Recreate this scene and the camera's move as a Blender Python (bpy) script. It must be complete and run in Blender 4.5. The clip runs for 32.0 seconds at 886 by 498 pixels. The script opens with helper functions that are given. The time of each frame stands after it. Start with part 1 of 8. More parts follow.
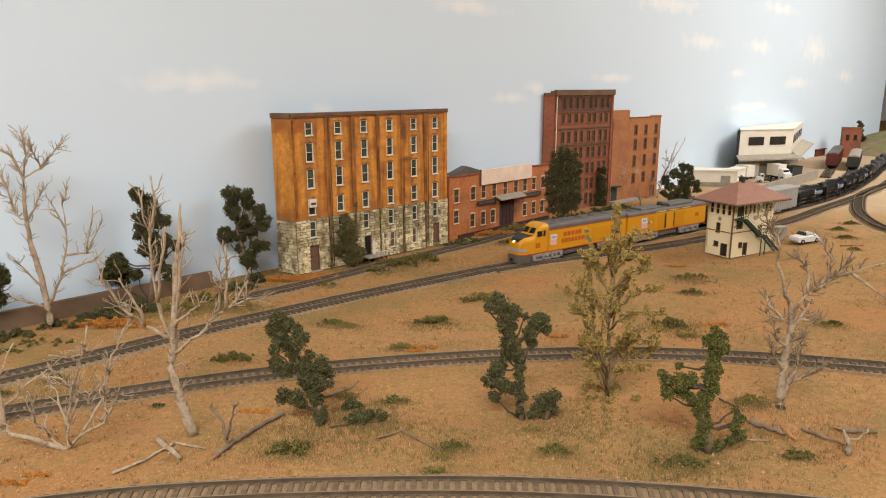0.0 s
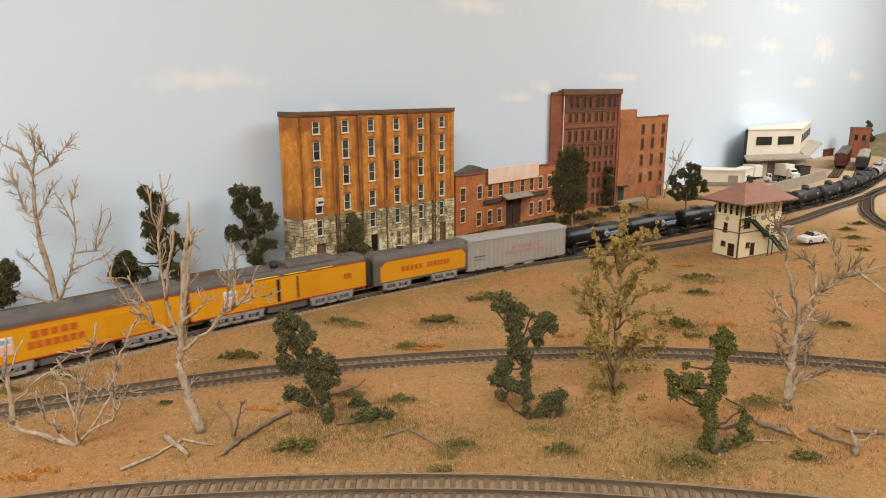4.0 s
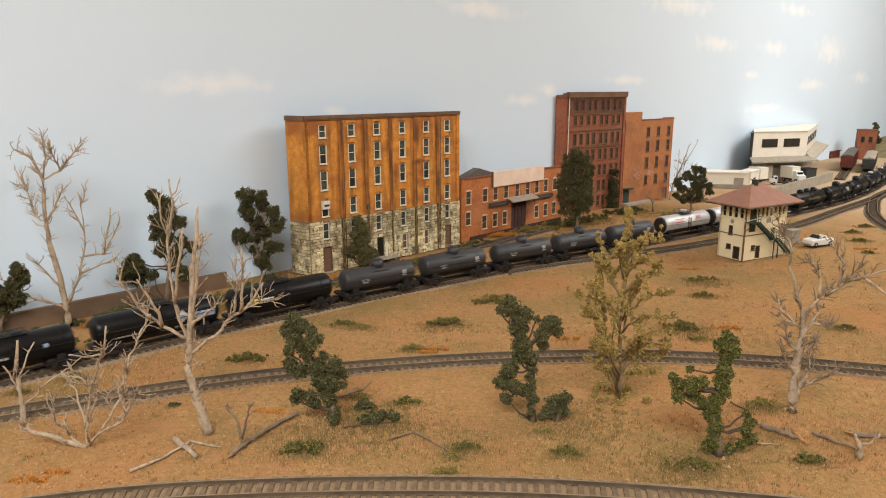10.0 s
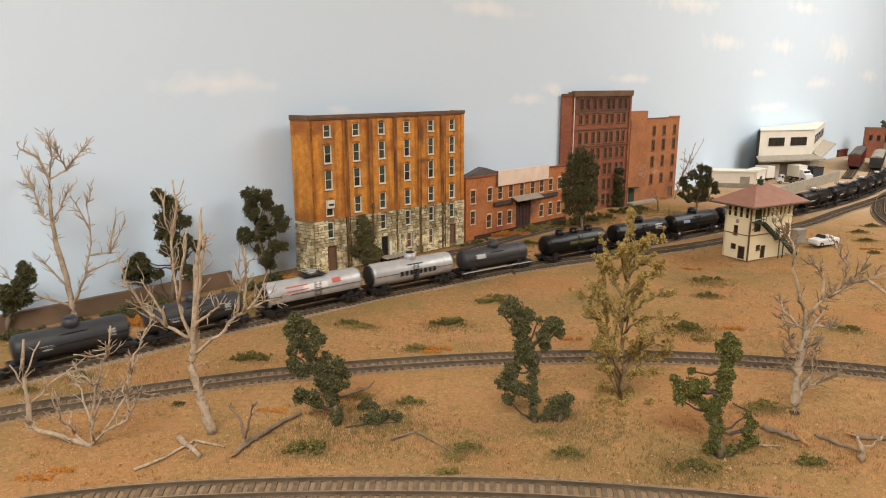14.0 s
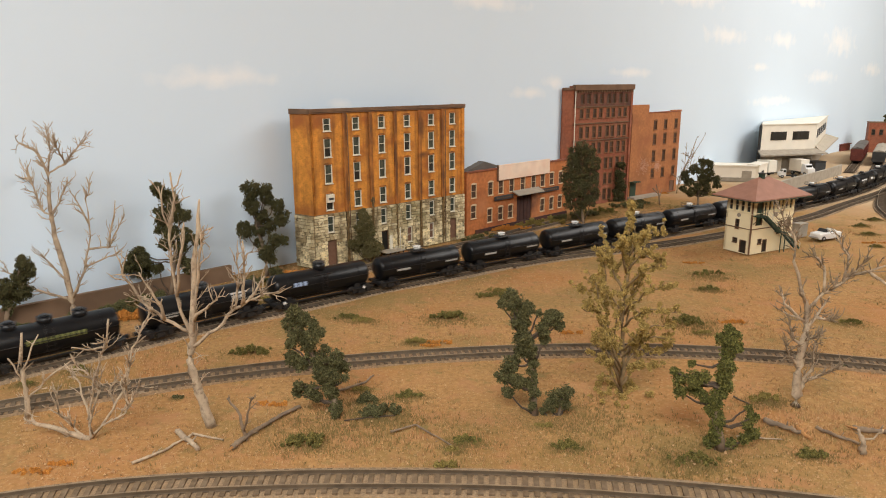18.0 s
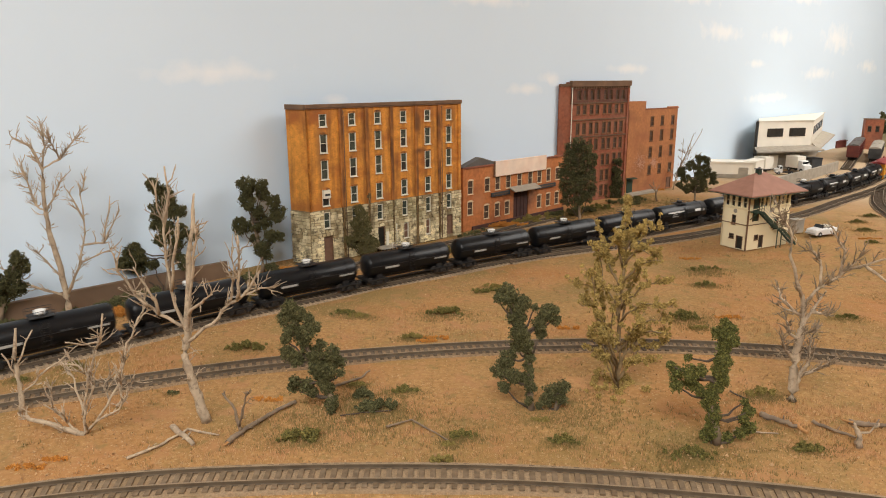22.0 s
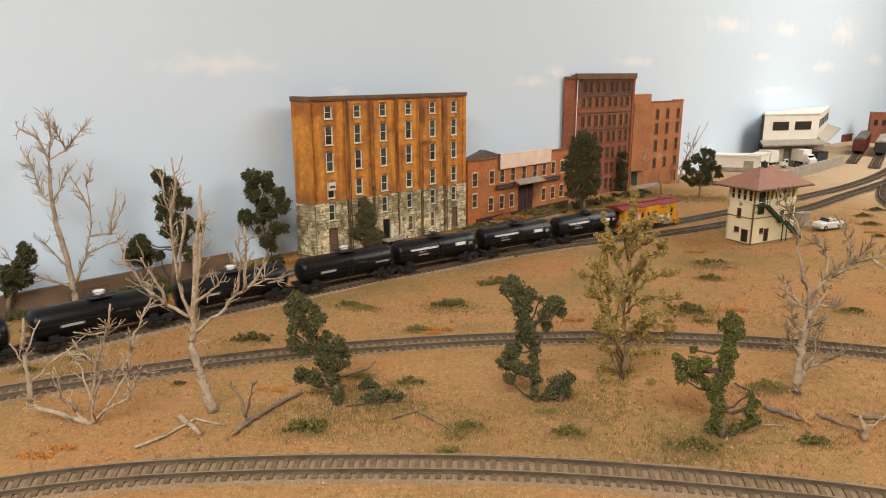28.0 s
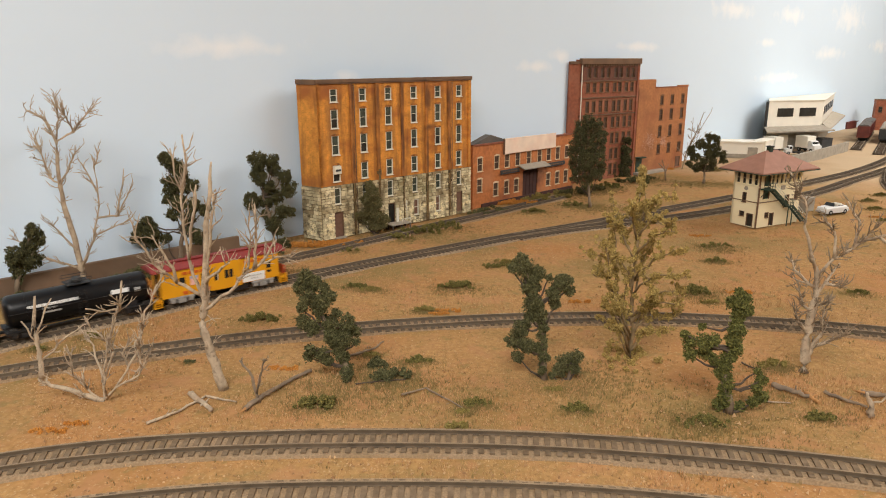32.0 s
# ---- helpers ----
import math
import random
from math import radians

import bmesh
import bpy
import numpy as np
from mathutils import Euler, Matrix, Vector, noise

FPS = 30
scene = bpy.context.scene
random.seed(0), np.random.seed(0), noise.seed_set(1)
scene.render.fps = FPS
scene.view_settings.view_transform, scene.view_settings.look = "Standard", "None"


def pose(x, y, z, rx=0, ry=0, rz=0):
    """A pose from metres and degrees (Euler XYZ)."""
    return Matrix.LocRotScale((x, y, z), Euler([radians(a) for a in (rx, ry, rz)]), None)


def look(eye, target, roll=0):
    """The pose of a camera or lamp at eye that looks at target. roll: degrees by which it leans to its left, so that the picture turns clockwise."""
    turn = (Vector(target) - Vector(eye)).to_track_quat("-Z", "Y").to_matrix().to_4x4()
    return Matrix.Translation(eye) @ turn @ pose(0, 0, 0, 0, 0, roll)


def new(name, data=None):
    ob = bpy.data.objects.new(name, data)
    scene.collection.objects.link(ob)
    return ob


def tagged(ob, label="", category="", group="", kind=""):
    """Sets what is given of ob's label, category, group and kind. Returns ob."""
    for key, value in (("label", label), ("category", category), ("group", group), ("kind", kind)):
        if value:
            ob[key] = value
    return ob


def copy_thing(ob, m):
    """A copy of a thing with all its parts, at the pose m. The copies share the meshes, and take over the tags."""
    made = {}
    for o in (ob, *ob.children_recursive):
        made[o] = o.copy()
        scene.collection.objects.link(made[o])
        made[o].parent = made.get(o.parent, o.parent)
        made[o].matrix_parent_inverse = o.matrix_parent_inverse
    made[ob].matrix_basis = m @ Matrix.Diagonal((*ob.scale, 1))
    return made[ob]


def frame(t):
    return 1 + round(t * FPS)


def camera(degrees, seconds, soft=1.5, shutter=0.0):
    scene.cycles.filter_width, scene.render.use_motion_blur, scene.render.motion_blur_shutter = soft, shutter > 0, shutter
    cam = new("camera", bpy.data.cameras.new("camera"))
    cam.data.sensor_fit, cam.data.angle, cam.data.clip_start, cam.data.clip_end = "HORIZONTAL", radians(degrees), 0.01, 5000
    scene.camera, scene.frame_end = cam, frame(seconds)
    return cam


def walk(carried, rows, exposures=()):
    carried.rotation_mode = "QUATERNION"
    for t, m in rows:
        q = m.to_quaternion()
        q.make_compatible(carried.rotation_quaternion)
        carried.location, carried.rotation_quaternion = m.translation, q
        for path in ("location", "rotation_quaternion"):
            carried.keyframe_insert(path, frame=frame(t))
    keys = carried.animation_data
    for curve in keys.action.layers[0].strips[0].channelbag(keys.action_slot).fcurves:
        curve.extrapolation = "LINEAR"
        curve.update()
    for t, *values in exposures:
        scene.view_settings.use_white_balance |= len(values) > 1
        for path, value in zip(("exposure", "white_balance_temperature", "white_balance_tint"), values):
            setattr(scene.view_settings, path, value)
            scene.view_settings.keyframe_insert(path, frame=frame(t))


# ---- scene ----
cam = camera(65.3, 32.0, soft=1.05, shutter=0.5)
PATH = [
    (0, (0.013, 0.019, 0.259), (0.077, 1.966, -0.194), -0.2),
    (0.5, (0.012, 0.019, 0.259), (0.077, 1.965, -0.196), -0.0),
    (1, (0.012, 0.018, 0.26), (0.073, 1.964, -0.196), -0.2),
    (1.5, (0.01, 0.018, 0.259), (0.07, 1.964, -0.196), -0.0),
    (2, (0.009, 0.018, 0.258), (0.063, 1.965, -0.199), -0.0),
    (2.5, (0.011, 0.018, 0.259), (0.062, 1.965, -0.199), 0.0),
    (3, (0.01, 0.018, 0.259), (0.059, 1.965, -0.198), -0.1),
    (3.5, (0.011, 0.018, 0.259), (0.059, 1.965, -0.197), -0.1),
    (5.5, (0.014, 0.018, 0.26), (0.056, 1.965, -0.195), -0.2),
    (6, (0.014, 0.017, 0.261), (0.057, 1.964, -0.194), -0.2),
    (6.5, (0.013, 0.017, 0.261), (0.055, 1.964, -0.193), -0.2),
    (7, (0.014, 0.017, 0.262), (0.053, 1.964, -0.195), -0.2),
    (7.5, (0.013, 0.017, 0.262), (0.051, 1.964, -0.194), -0.2),
    (8, (0.013, 0.016, 0.262), (0.05, 1.963, -0.193), -0.2),
    (8.5, (0.014, 0.015, 0.262), (0.047, 1.963, -0.192), -0.3),
    (9, (0.014, 0.015, 0.262), (0.047, 1.963, -0.191), -0.2),
    (9.5, (0.014, 0.015, 0.263), (0.047, 1.963, -0.189), -0.2),
    (10, (0.012, 0.014, 0.262), (0.043, 1.962, -0.189), -0.2),
    (10.5, (0.013, 0.014, 0.261), (0.037, 1.962, -0.192), -0.2),
    (11, (0.013, 0.014, 0.263), (0.036, 1.961, -0.192), -0.2),
    (11.5, (0.014, 0.014, 0.263), (0.034, 1.961, -0.193), -0.2),
    (12, (0.015, 0.014, 0.264), (0.035, 1.962, -0.192), -0.3),
    (12.5, (0.016, 0.014, 0.264), (0.034, 1.961, -0.193), -0.3),
    (13, (0.015, 0.013, 0.265), (0.031, 1.959, -0.193), -0.2),
    (13.5, (0.014, 0.013, 0.264), (0.029, 1.96, -0.193), -0.2),
    (14, (0.015, 0.013, 0.265), (0.028, 1.959, -0.193), -0.2),
    (14.5, (0.015, 0.013, 0.264), (0.027, 1.96, -0.194), -0.2),
    (16.5, (0.017, 0.016, 0.26), (0.026, 1.961, -0.205), -0.3),
    (17, (0.016, 0.016, 0.261), (0.025, 1.96, -0.209), -0.3),
    (17.5, (0.017, 0.015, 0.262), (0.024, 1.958, -0.21), -0.3),
    (18, (0.017, 0.015, 0.262), (0.025, 1.959, -0.208), -0.3),
    (18.5, (0.017, 0.015, 0.262), (0.025, 1.959, -0.208), -0.3),
    (19, (0.017, 0.015, 0.262), (0.025, 1.959, -0.208), -0.3),
    (19.5, (0.016, 0.015, 0.261), (0.023, 1.959, -0.21), -0.3),
    (20, (0.016, 0.016, 0.26), (0.024, 1.959, -0.212), -0.3),
    (20.5, (0.017, 0.016, 0.26), (0.026, 1.959, -0.215), -0.3),
    (21, (0.016, 0.015, 0.259), (0.026, 1.958, -0.217), -0.2),
    (21.5, (0.018, 0.015, 0.259), (0.031, 1.957, -0.218), -0.3),
    (22, (0.018, 0.016, 0.259), (0.034, 1.958, -0.217), -0.3),
    (22.5, (0.018, 0.015, 0.258), (0.034, 1.958, -0.217), -0.2),
    (23, (0.017, 0.015, 0.258), (0.033, 1.957, -0.219), -0.2),
    (23.5, (0.017, 0.015, 0.258), (0.032, 1.957, -0.223), -0.2),
    (24, (0.018, 0.015, 0.259), (0.031, 1.956, -0.225), -0.3),
    (24.5, (0.017, 0.015, 0.259), (0.031, 1.955, -0.226), -0.3),
    (25, (0.018, 0.015, 0.259), (0.03, 1.955, -0.228), -0.3),
    (25.5, (0.018, 0.015, 0.259), (0.031, 1.954, -0.229), -0.2),
    (27.5, (0.017, 0.014, 0.259), (0.024, 1.953, -0.234), -0.2),
    (28, (0.016, 0.015, 0.258), (0.022, 1.953, -0.237), -0.2),
    (28.5, (0.017, 0.015, 0.257), (0.023, 1.952, -0.239), -0.2),
    (29, (0.018, 0.015, 0.258), (0.022, 1.952, -0.241), -0.2),
    (29.5, (0.016, 0.015, 0.256), (0.023, 1.952, -0.244), -0.2),
    (30, (0.017, 0.015, 0.256), (0.024, 1.95, -0.246), -0.2),
    (30.5, (0.017, 0.014, 0.256), (0.023, 1.949, -0.25), -0.3),
    (31, (0.014, 0.014, 0.255), (0.024, 1.948, -0.253), -0.2),
    (31.5, (0.011, 0.014, 0.253), (0.02, 1.946, -0.263), -0.2),
    (32, (0.01, 0.011, 0.25), (0.012, 1.942, -0.274), -0.2),
]
walk(cam, [(t, look(eye, target, roll)) for t, eye, target, roll in PATH])

# ---- light: a model-railway room with ceiling lamps ----
world = bpy.data.worlds.new("room_air")
scene.world = world
world.use_nodes = True
world.node_tree.nodes["Background"].inputs[0].default_value = (0.80, 0.85, 0.9, 1)
world.node_tree.nodes["Background"].inputs[1].default_value = 0.2
scene.view_settings.exposure = -0.25


def ceiling_lamp(x, y, z, sx, sy, watts, color):
    data = bpy.data.lights.new("ceiling_lamp", "AREA")
    data.shape, data.size, data.size_y, data.energy, data.color = "RECTANGLE", sx, sy, watts, color
    ob = new("ceiling_lamp", data)
    ob.matrix_world = pose(x, y, z)
    return ob


ceiling_lamp(2.42, 1.15, 1.36, 2.0, 1.8, 81, (1.0, 0.97, 0.93))
ceiling_lamp(-0.25, -0.95, 1.36, 1.4, 0.8, 73, (1.0, 0.97, 0.93))

# ---- materials ----
def mat(name, base, rough=0.8, metal=0.0, vary=0.15, scale=60.0, bump=0.0, bscale=400.0, second=None, amount=0.4, sscale=15.0, emit=0.0, per=0.0, spec=0.5, stretch=(1, 1, 1)):
    """Base colour with fine grain and broad stains (second colour), and fine relief."""
    m = bpy.data.materials.new(name)
    m.use_nodes = True
    nt = m.node_tree
    b = nt.nodes["Principled BSDF"]
    b.inputs["Roughness"].default_value, b.inputs["Metallic"].default_value = rough, metal
    b.inputs["Specular IOR Level"].default_value = spec
    tc = nt.nodes.new("ShaderNodeTexCoord")
    n1 = nt.nodes.new("ShaderNodeTexNoise")
    n1.inputs["Scale"].default_value, n1.inputs["Detail"].default_value = scale, 6
    nt.links.new(tc.outputs["Object"], n1.inputs["Vector"])
    dark = tuple(c * (1 - vary) for c in base) + (1,)
    light = tuple(min(1, c * (1 + vary)) for c in base) + (1,)
    r1 = nt.nodes.new("ShaderNodeValToRGB")
    r1.color_ramp.elements[0].position, r1.color_ramp.elements[1].position = 0.3, 0.7
    r1.color_ramp.elements[0].color, r1.color_ramp.elements[1].color = dark, light
    nt.links.new(n1.outputs["Fac"], r1.inputs["Fac"])
    out = r1.outputs["Color"]
    if second:
        n2 = nt.nodes.new("ShaderNodeTexNoise")
        n2.inputs["Scale"].default_value, n2.inputs["Detail"].default_value = sscale, 4
        mp2 = nt.nodes.new("ShaderNodeMapping")
        mp2.inputs["Scale"].default_value = stretch
        nt.links.new(tc.outputs["Object"], mp2.inputs["Vector"])
        nt.links.new(mp2.outputs["Vector"], n2.inputs["Vector"])
        r2 = nt.nodes.new("ShaderNodeValToRGB")
        r2.color_ramp.elements[0].position, r2.color_ramp.elements[1].position = 0.48, 0.68
        r2.color_ramp.elements[0].color = (0, 0, 0, 1)
        r2.color_ramp.elements[1].color = (amount, amount, amount, 1)
        nt.links.new(n2.outputs["Fac"], r2.inputs["Fac"])
        mx = nt.nodes.new("ShaderNodeMixRGB")
        mx.inputs["Color2"].default_value = (*second, 1)
        nt.links.new(r2.outputs["Color"], mx.inputs["Fac"])
        nt.links.new(out, mx.inputs["Color1"])
        out = mx.outputs["Color"]
    if per:
        oi = nt.nodes.new("ShaderNodeObjectInfo")
        mr = nt.nodes.new("ShaderNodeMapRange")
        mr.inputs["To Min"].default_value, mr.inputs["To Max"].default_value = 1 - per, 1 + per
        nt.links.new(oi.outputs["Random"], mr.inputs["Value"])
        hs = nt.nodes.new("ShaderNodeHueSaturation")
        nt.links.new(mr.outputs["Result"], hs.inputs["Value"])
        nt.links.new(out, hs.inputs["Color"])
        out = hs.outputs["Color"]
    nt.links.new(out, b.inputs["Base Color"])
    if bump:
        n3 = nt.nodes.new("ShaderNodeTexNoise")
        n3.inputs["Scale"].default_value, n3.inputs["Detail"].default_value = bscale, 5
        nt.links.new(tc.outputs["Object"], n3.inputs["Vector"])
        bp = nt.nodes.new("ShaderNodeBump")
        bp.inputs["Strength"].default_value, bp.inputs["Distance"].default_value = bump, 0.001
        nt.links.new(n3.outputs["Fac"], bp.inputs["Height"])
        nt.links.new(bp.outputs["Normal"], b.inputs["Normal"])
    if emit:
        b.inputs["Emission Color"].default_value = (*base, 1)
        b.inputs["Emission Strength"].default_value = emit
    return m


def sand_mat():
    """Scenic sand: fine grain, broad orange soil and olive turf patches."""
    m = mat("sand", (0.360, 0.207, 0.083), 0.95, vary=0.22, scale=210, bump=0.25, bscale=850, second=(0.385, 0.165, 0.060), amount=0.6, sscale=6, spec=0.1)
    nt = m.node_tree
    b = nt.nodes["Principled BSDF"]
    src = b.inputs["Base Color"].links[0].from_socket
    tc = nt.nodes.new("ShaderNodeTexCoord")
    for seed, scale, col, lo, hi, amt in ((7.3, 8.0, (0.215, 0.155, 0.058), 0.46, 0.64, 0.75), (2.1, 520.0, (0.58, 0.41, 0.24), 0.58, 0.70, 0.5), (5.5, 380.0, (0.17, 0.095, 0.042), 0.60, 0.72, 0.55), (9.1, 34.0, (0.40, 0.20, 0.095), 0.52, 0.66, 0.6), (3.7, 60.0, (0.22, 0.165, 0.065), 0.58, 0.70, 0.7)):
        mp = nt.nodes.new("ShaderNodeMapping")
        mp.inputs["Location"].default_value = (seed, seed * 2, 0)
        nt.links.new(tc.outputs["Object"], mp.inputs["Vector"])
        n = nt.nodes.new("ShaderNodeTexNoise")
        n.inputs["Scale"].default_value, n.inputs["Detail"].default_value = scale, 5
        nt.links.new(mp.outputs["Vector"], n.inputs["Vector"])
        r = nt.nodes.new("ShaderNodeValToRGB")
        r.color_ramp.elements[0].position, r.color_ramp.elements[1].position = lo, hi
        r.color_ramp.elements[0].color, r.color_ramp.elements[1].color = (0, 0, 0, 1), (amt, amt, amt, 1)
        nt.links.new(n.outputs["Fac"], r.inputs["Fac"])
        mx = nt.nodes.new("ShaderNodeMixRGB")
        mx.inputs["Color2"].default_value = (*col, 1)
        nt.links.new(r.outputs["Color"], mx.inputs["Fac"])
        nt.links.new(src, mx.inputs["Color1"])
        src = mx.outputs["Color"]
    nt.links.new(src, b.inputs["Base Color"])
    return m


def ochre_mat():
    """Weathered ochre brick with dark streaks running down."""
    m = mat("ochre_brick", (0.67, 0.275, 0.040), 0.85, vary=0.2, scale=120, bump=0.4, bscale=900, second=(0.36, 0.105, 0.018), amount=0.85, sscale=26, stretch=(1.0, 1.0, 1.6))
    nt = m.node_tree
    b = nt.nodes["Principled BSDF"]
    src = b.inputs["Base Color"].links[0].from_socket
    tc = nt.nodes.new("ShaderNodeTexCoord")
    mp = nt.nodes.new("ShaderNodeMapping")
    mp.inputs["Scale"].default_value = (85, 85, 9)
    nt.links.new(tc.outputs["Object"], mp.inputs["Vector"])
    n = nt.nodes.new("ShaderNodeTexNoise")
    n.inputs["Scale"].default_value, n.inputs["Detail"].default_value = 1.0, 5
    nt.links.new(mp.outputs["Vector"], n.inputs["Vector"])
    r = nt.nodes.new("ShaderNodeValToRGB")
    r.color_ramp.elements[0].position, r.color_ramp.elements[1].position = 0.47, 0.74
    r.color_ramp.elements[0].color, r.color_ramp.elements[1].color = (0, 0, 0, 1), (0.85, 0.85, 0.85, 1)
    nt.links.new(n.outputs["Fac"], r.inputs["Fac"])
    mx = nt.nodes.new("ShaderNodeMixRGB")
    mx.inputs["Color2"].default_value = (0.09, 0.035, 0.015, 1)
    nt.links.new(r.outputs["Color"], mx.inputs["Fac"])
    nt.links.new(src, mx.inputs["Color1"])
    nt.links.new(mx.outputs["Color"], b.inputs["Base Color"])
    return m


def weather(m, scale, col, lo, hi, amt, stretch=(1, 1, 1)):
    """Stains of one colour that run over neighbouring pieces."""
    nt = m.node_tree
    b = nt.nodes["Principled BSDF"]
    src = b.inputs["Base Color"].links[0].from_socket
    g = nt.nodes.new("ShaderNodeNewGeometry")
    mp = nt.nodes.new("ShaderNodeMapping")
    mp.inputs["Scale"].default_value = stretch
    nt.links.new(g.outputs["Position"], mp.inputs["Vector"])
    n = nt.nodes.new("ShaderNodeTexNoise")
    n.inputs["Scale"].default_value, n.inputs["Detail"].default_value = scale, 6
    nt.links.new(mp.outputs["Vector"], n.inputs["Vector"])
    r = nt.nodes.new("ShaderNodeMapRange")
    r.inputs["From Min"].default_value, r.inputs["From Max"].default_value = lo, hi
    r.inputs["To Min"].default_value, r.inputs["To Max"].default_value = 0.0, amt
    nt.links.new(n.outputs["Fac"], r.inputs["Value"])
    mx = nt.nodes.new("ShaderNodeMixRGB")
    mx.inputs["Color2"].default_value = (*col, 1)
    nt.links.new(r.outputs["Result"], mx.inputs["Fac"])
    nt.links.new(src, mx.inputs["Color1"])
    nt.links.new(mx.outputs["Color"], b.inputs["Base Color"])
    return m


def blots(m, spots, col, amt):
    """Soft-edged stains at (x, z, half width, half height) on a wall."""
    nt = m.node_tree
    b = nt.nodes["Principled BSDF"]
    src = b.inputs["Base Color"].links[0].from_socket
    tc = nt.nodes.new("ShaderNodeTexCoord")
    n = nt.nodes.new("ShaderNodeTexNoise")
    n.inputs["Scale"].default_value, n.inputs["Detail"].default_value = 90.0, 6
    nt.links.new(tc.outputs["Object"], n.inputs["Vector"])
    for cx, cz, w, h in spots:
        mp = nt.nodes.new("ShaderNodeMapping")
        mp.inputs["Location"].default_value = (-cx / w, 0, -cz / h)
        mp.inputs["Scale"].default_value = (1 / w, 0, 1 / h)
        nt.links.new(tc.outputs["Object"], mp.inputs["Vector"])
        ln = nt.nodes.new("ShaderNodeVectorMath")
        ln.operation = "LENGTH"
        nt.links.new(mp.outputs["Vector"], ln.inputs[0])
        ad = nt.nodes.new("ShaderNodeMath")
        ad.operation = "MULTIPLY_ADD"
        ad.inputs[1].default_value = 1.1
        nt.links.new(n.outputs["Fac"], ad.inputs[0])
        nt.links.new(ln.outputs["Value"], ad.inputs[2])
        r = nt.nodes.new("ShaderNodeMapRange")
        r.inputs["From Min"].default_value, r.inputs["From Max"].default_value = 1.6, 0.75
        r.inputs["To Min"].default_value, r.inputs["To Max"].default_value = 0.0, amt
        nt.links.new(ad.outputs["Value"], r.inputs["Value"])
        mx = nt.nodes.new("ShaderNodeMixRGB")
        mx.inputs["Color2"].default_value = (*col, 1)
        nt.links.new(r.outputs["Result"], mx.inputs["Fac"])
        nt.links.new(src, mx.inputs["Color1"])
        src = mx.outputs["Color"]
    nt.links.new(src, b.inputs["Base Color"])
    return m


def pale_yard(m):
    """Worn pale dirt of the yard round the factory and the far tracks."""
    nt = m.node_tree
    b = nt.nodes["Principled BSDF"]
    src = b.inputs["Base Color"].links[0].from_socket
    tc = nt.nodes.new("ShaderNodeTexCoord")
    mp = nt.nodes.new("ShaderNodeMapping")
    mp.inputs["Location"].default_value = (-1.45, -2.10, 0)
    nt.links.new(tc.outputs["Object"], mp.inputs["Vector"])
    ln = nt.nodes.new("ShaderNodeVectorMath")
    ln.operation = "LENGTH"
    nt.links.new(mp.outputs["Vector"], ln.inputs[0])
    n = nt.nodes.new("ShaderNodeTexNoise")
    n.inputs["Scale"].default_value, n.inputs["Detail"].default_value = 7.0, 6
    nt.links.new(tc.outputs["Object"], n.inputs["Vector"])
    ad = nt.nodes.new("ShaderNodeMath")
    ad.operation = "MULTIPLY_ADD"
    ad.inputs[1].default_value = 0.7
    nt.links.new(n.outputs["Fac"], ad.inputs[0])
    nt.links.new(ln.outputs["Value"], ad.inputs[2])
    r = nt.nodes.new("ShaderNodeMapRange")
    r.inputs["From Min"].default_value, r.inputs["From Max"].default_value = 1.45, 0.95
    r.inputs["To Min"].default_value, r.inputs["To Max"].default_value = 0.0, 0.85
    nt.links.new(ad.outputs["Value"], r.inputs["Value"])
    mx = nt.nodes.new("ShaderNodeMixRGB")
    mx.inputs["Color2"].default_value = (0.50, 0.375, 0.245, 1)
    nt.links.new(r.outputs["Result"], mx.inputs["Fac"])
    nt.links.new(src, mx.inputs["Color1"])
    nt.links.new(mx.outputs["Color"], b.inputs["Base Color"])
    return m


M_SAND = pale_yard(sand_mat())
CLOUDS = [(-0.11, 0.270, 0.085, 0.014), (0.40, 0.400, 0.099, 0.016), (1.14, 0.460, 0.153, 0.022), (1.33, 0.380, 0.110, 0.022), (1.86, 0.500, 0.140, 0.017),
          (1.71, 0.380, 0.100, 0.022), (2.22, 0.390, 0.140, 0.045), (1.56, 0.300, 0.055, 0.011), (2.06, 0.270, 0.130, 0.020), (1.67, 0.200, 0.140, 0.014),
          (0.89, 0.280, 0.080, 0.010), (0.53, 0.240, 0.053, 0.010), (0.60, 0.260, 0.030, 0.013), (0.08, 0.230, 0.026, 0.009), (2.59, 0.300, 0.100, 0.026)]


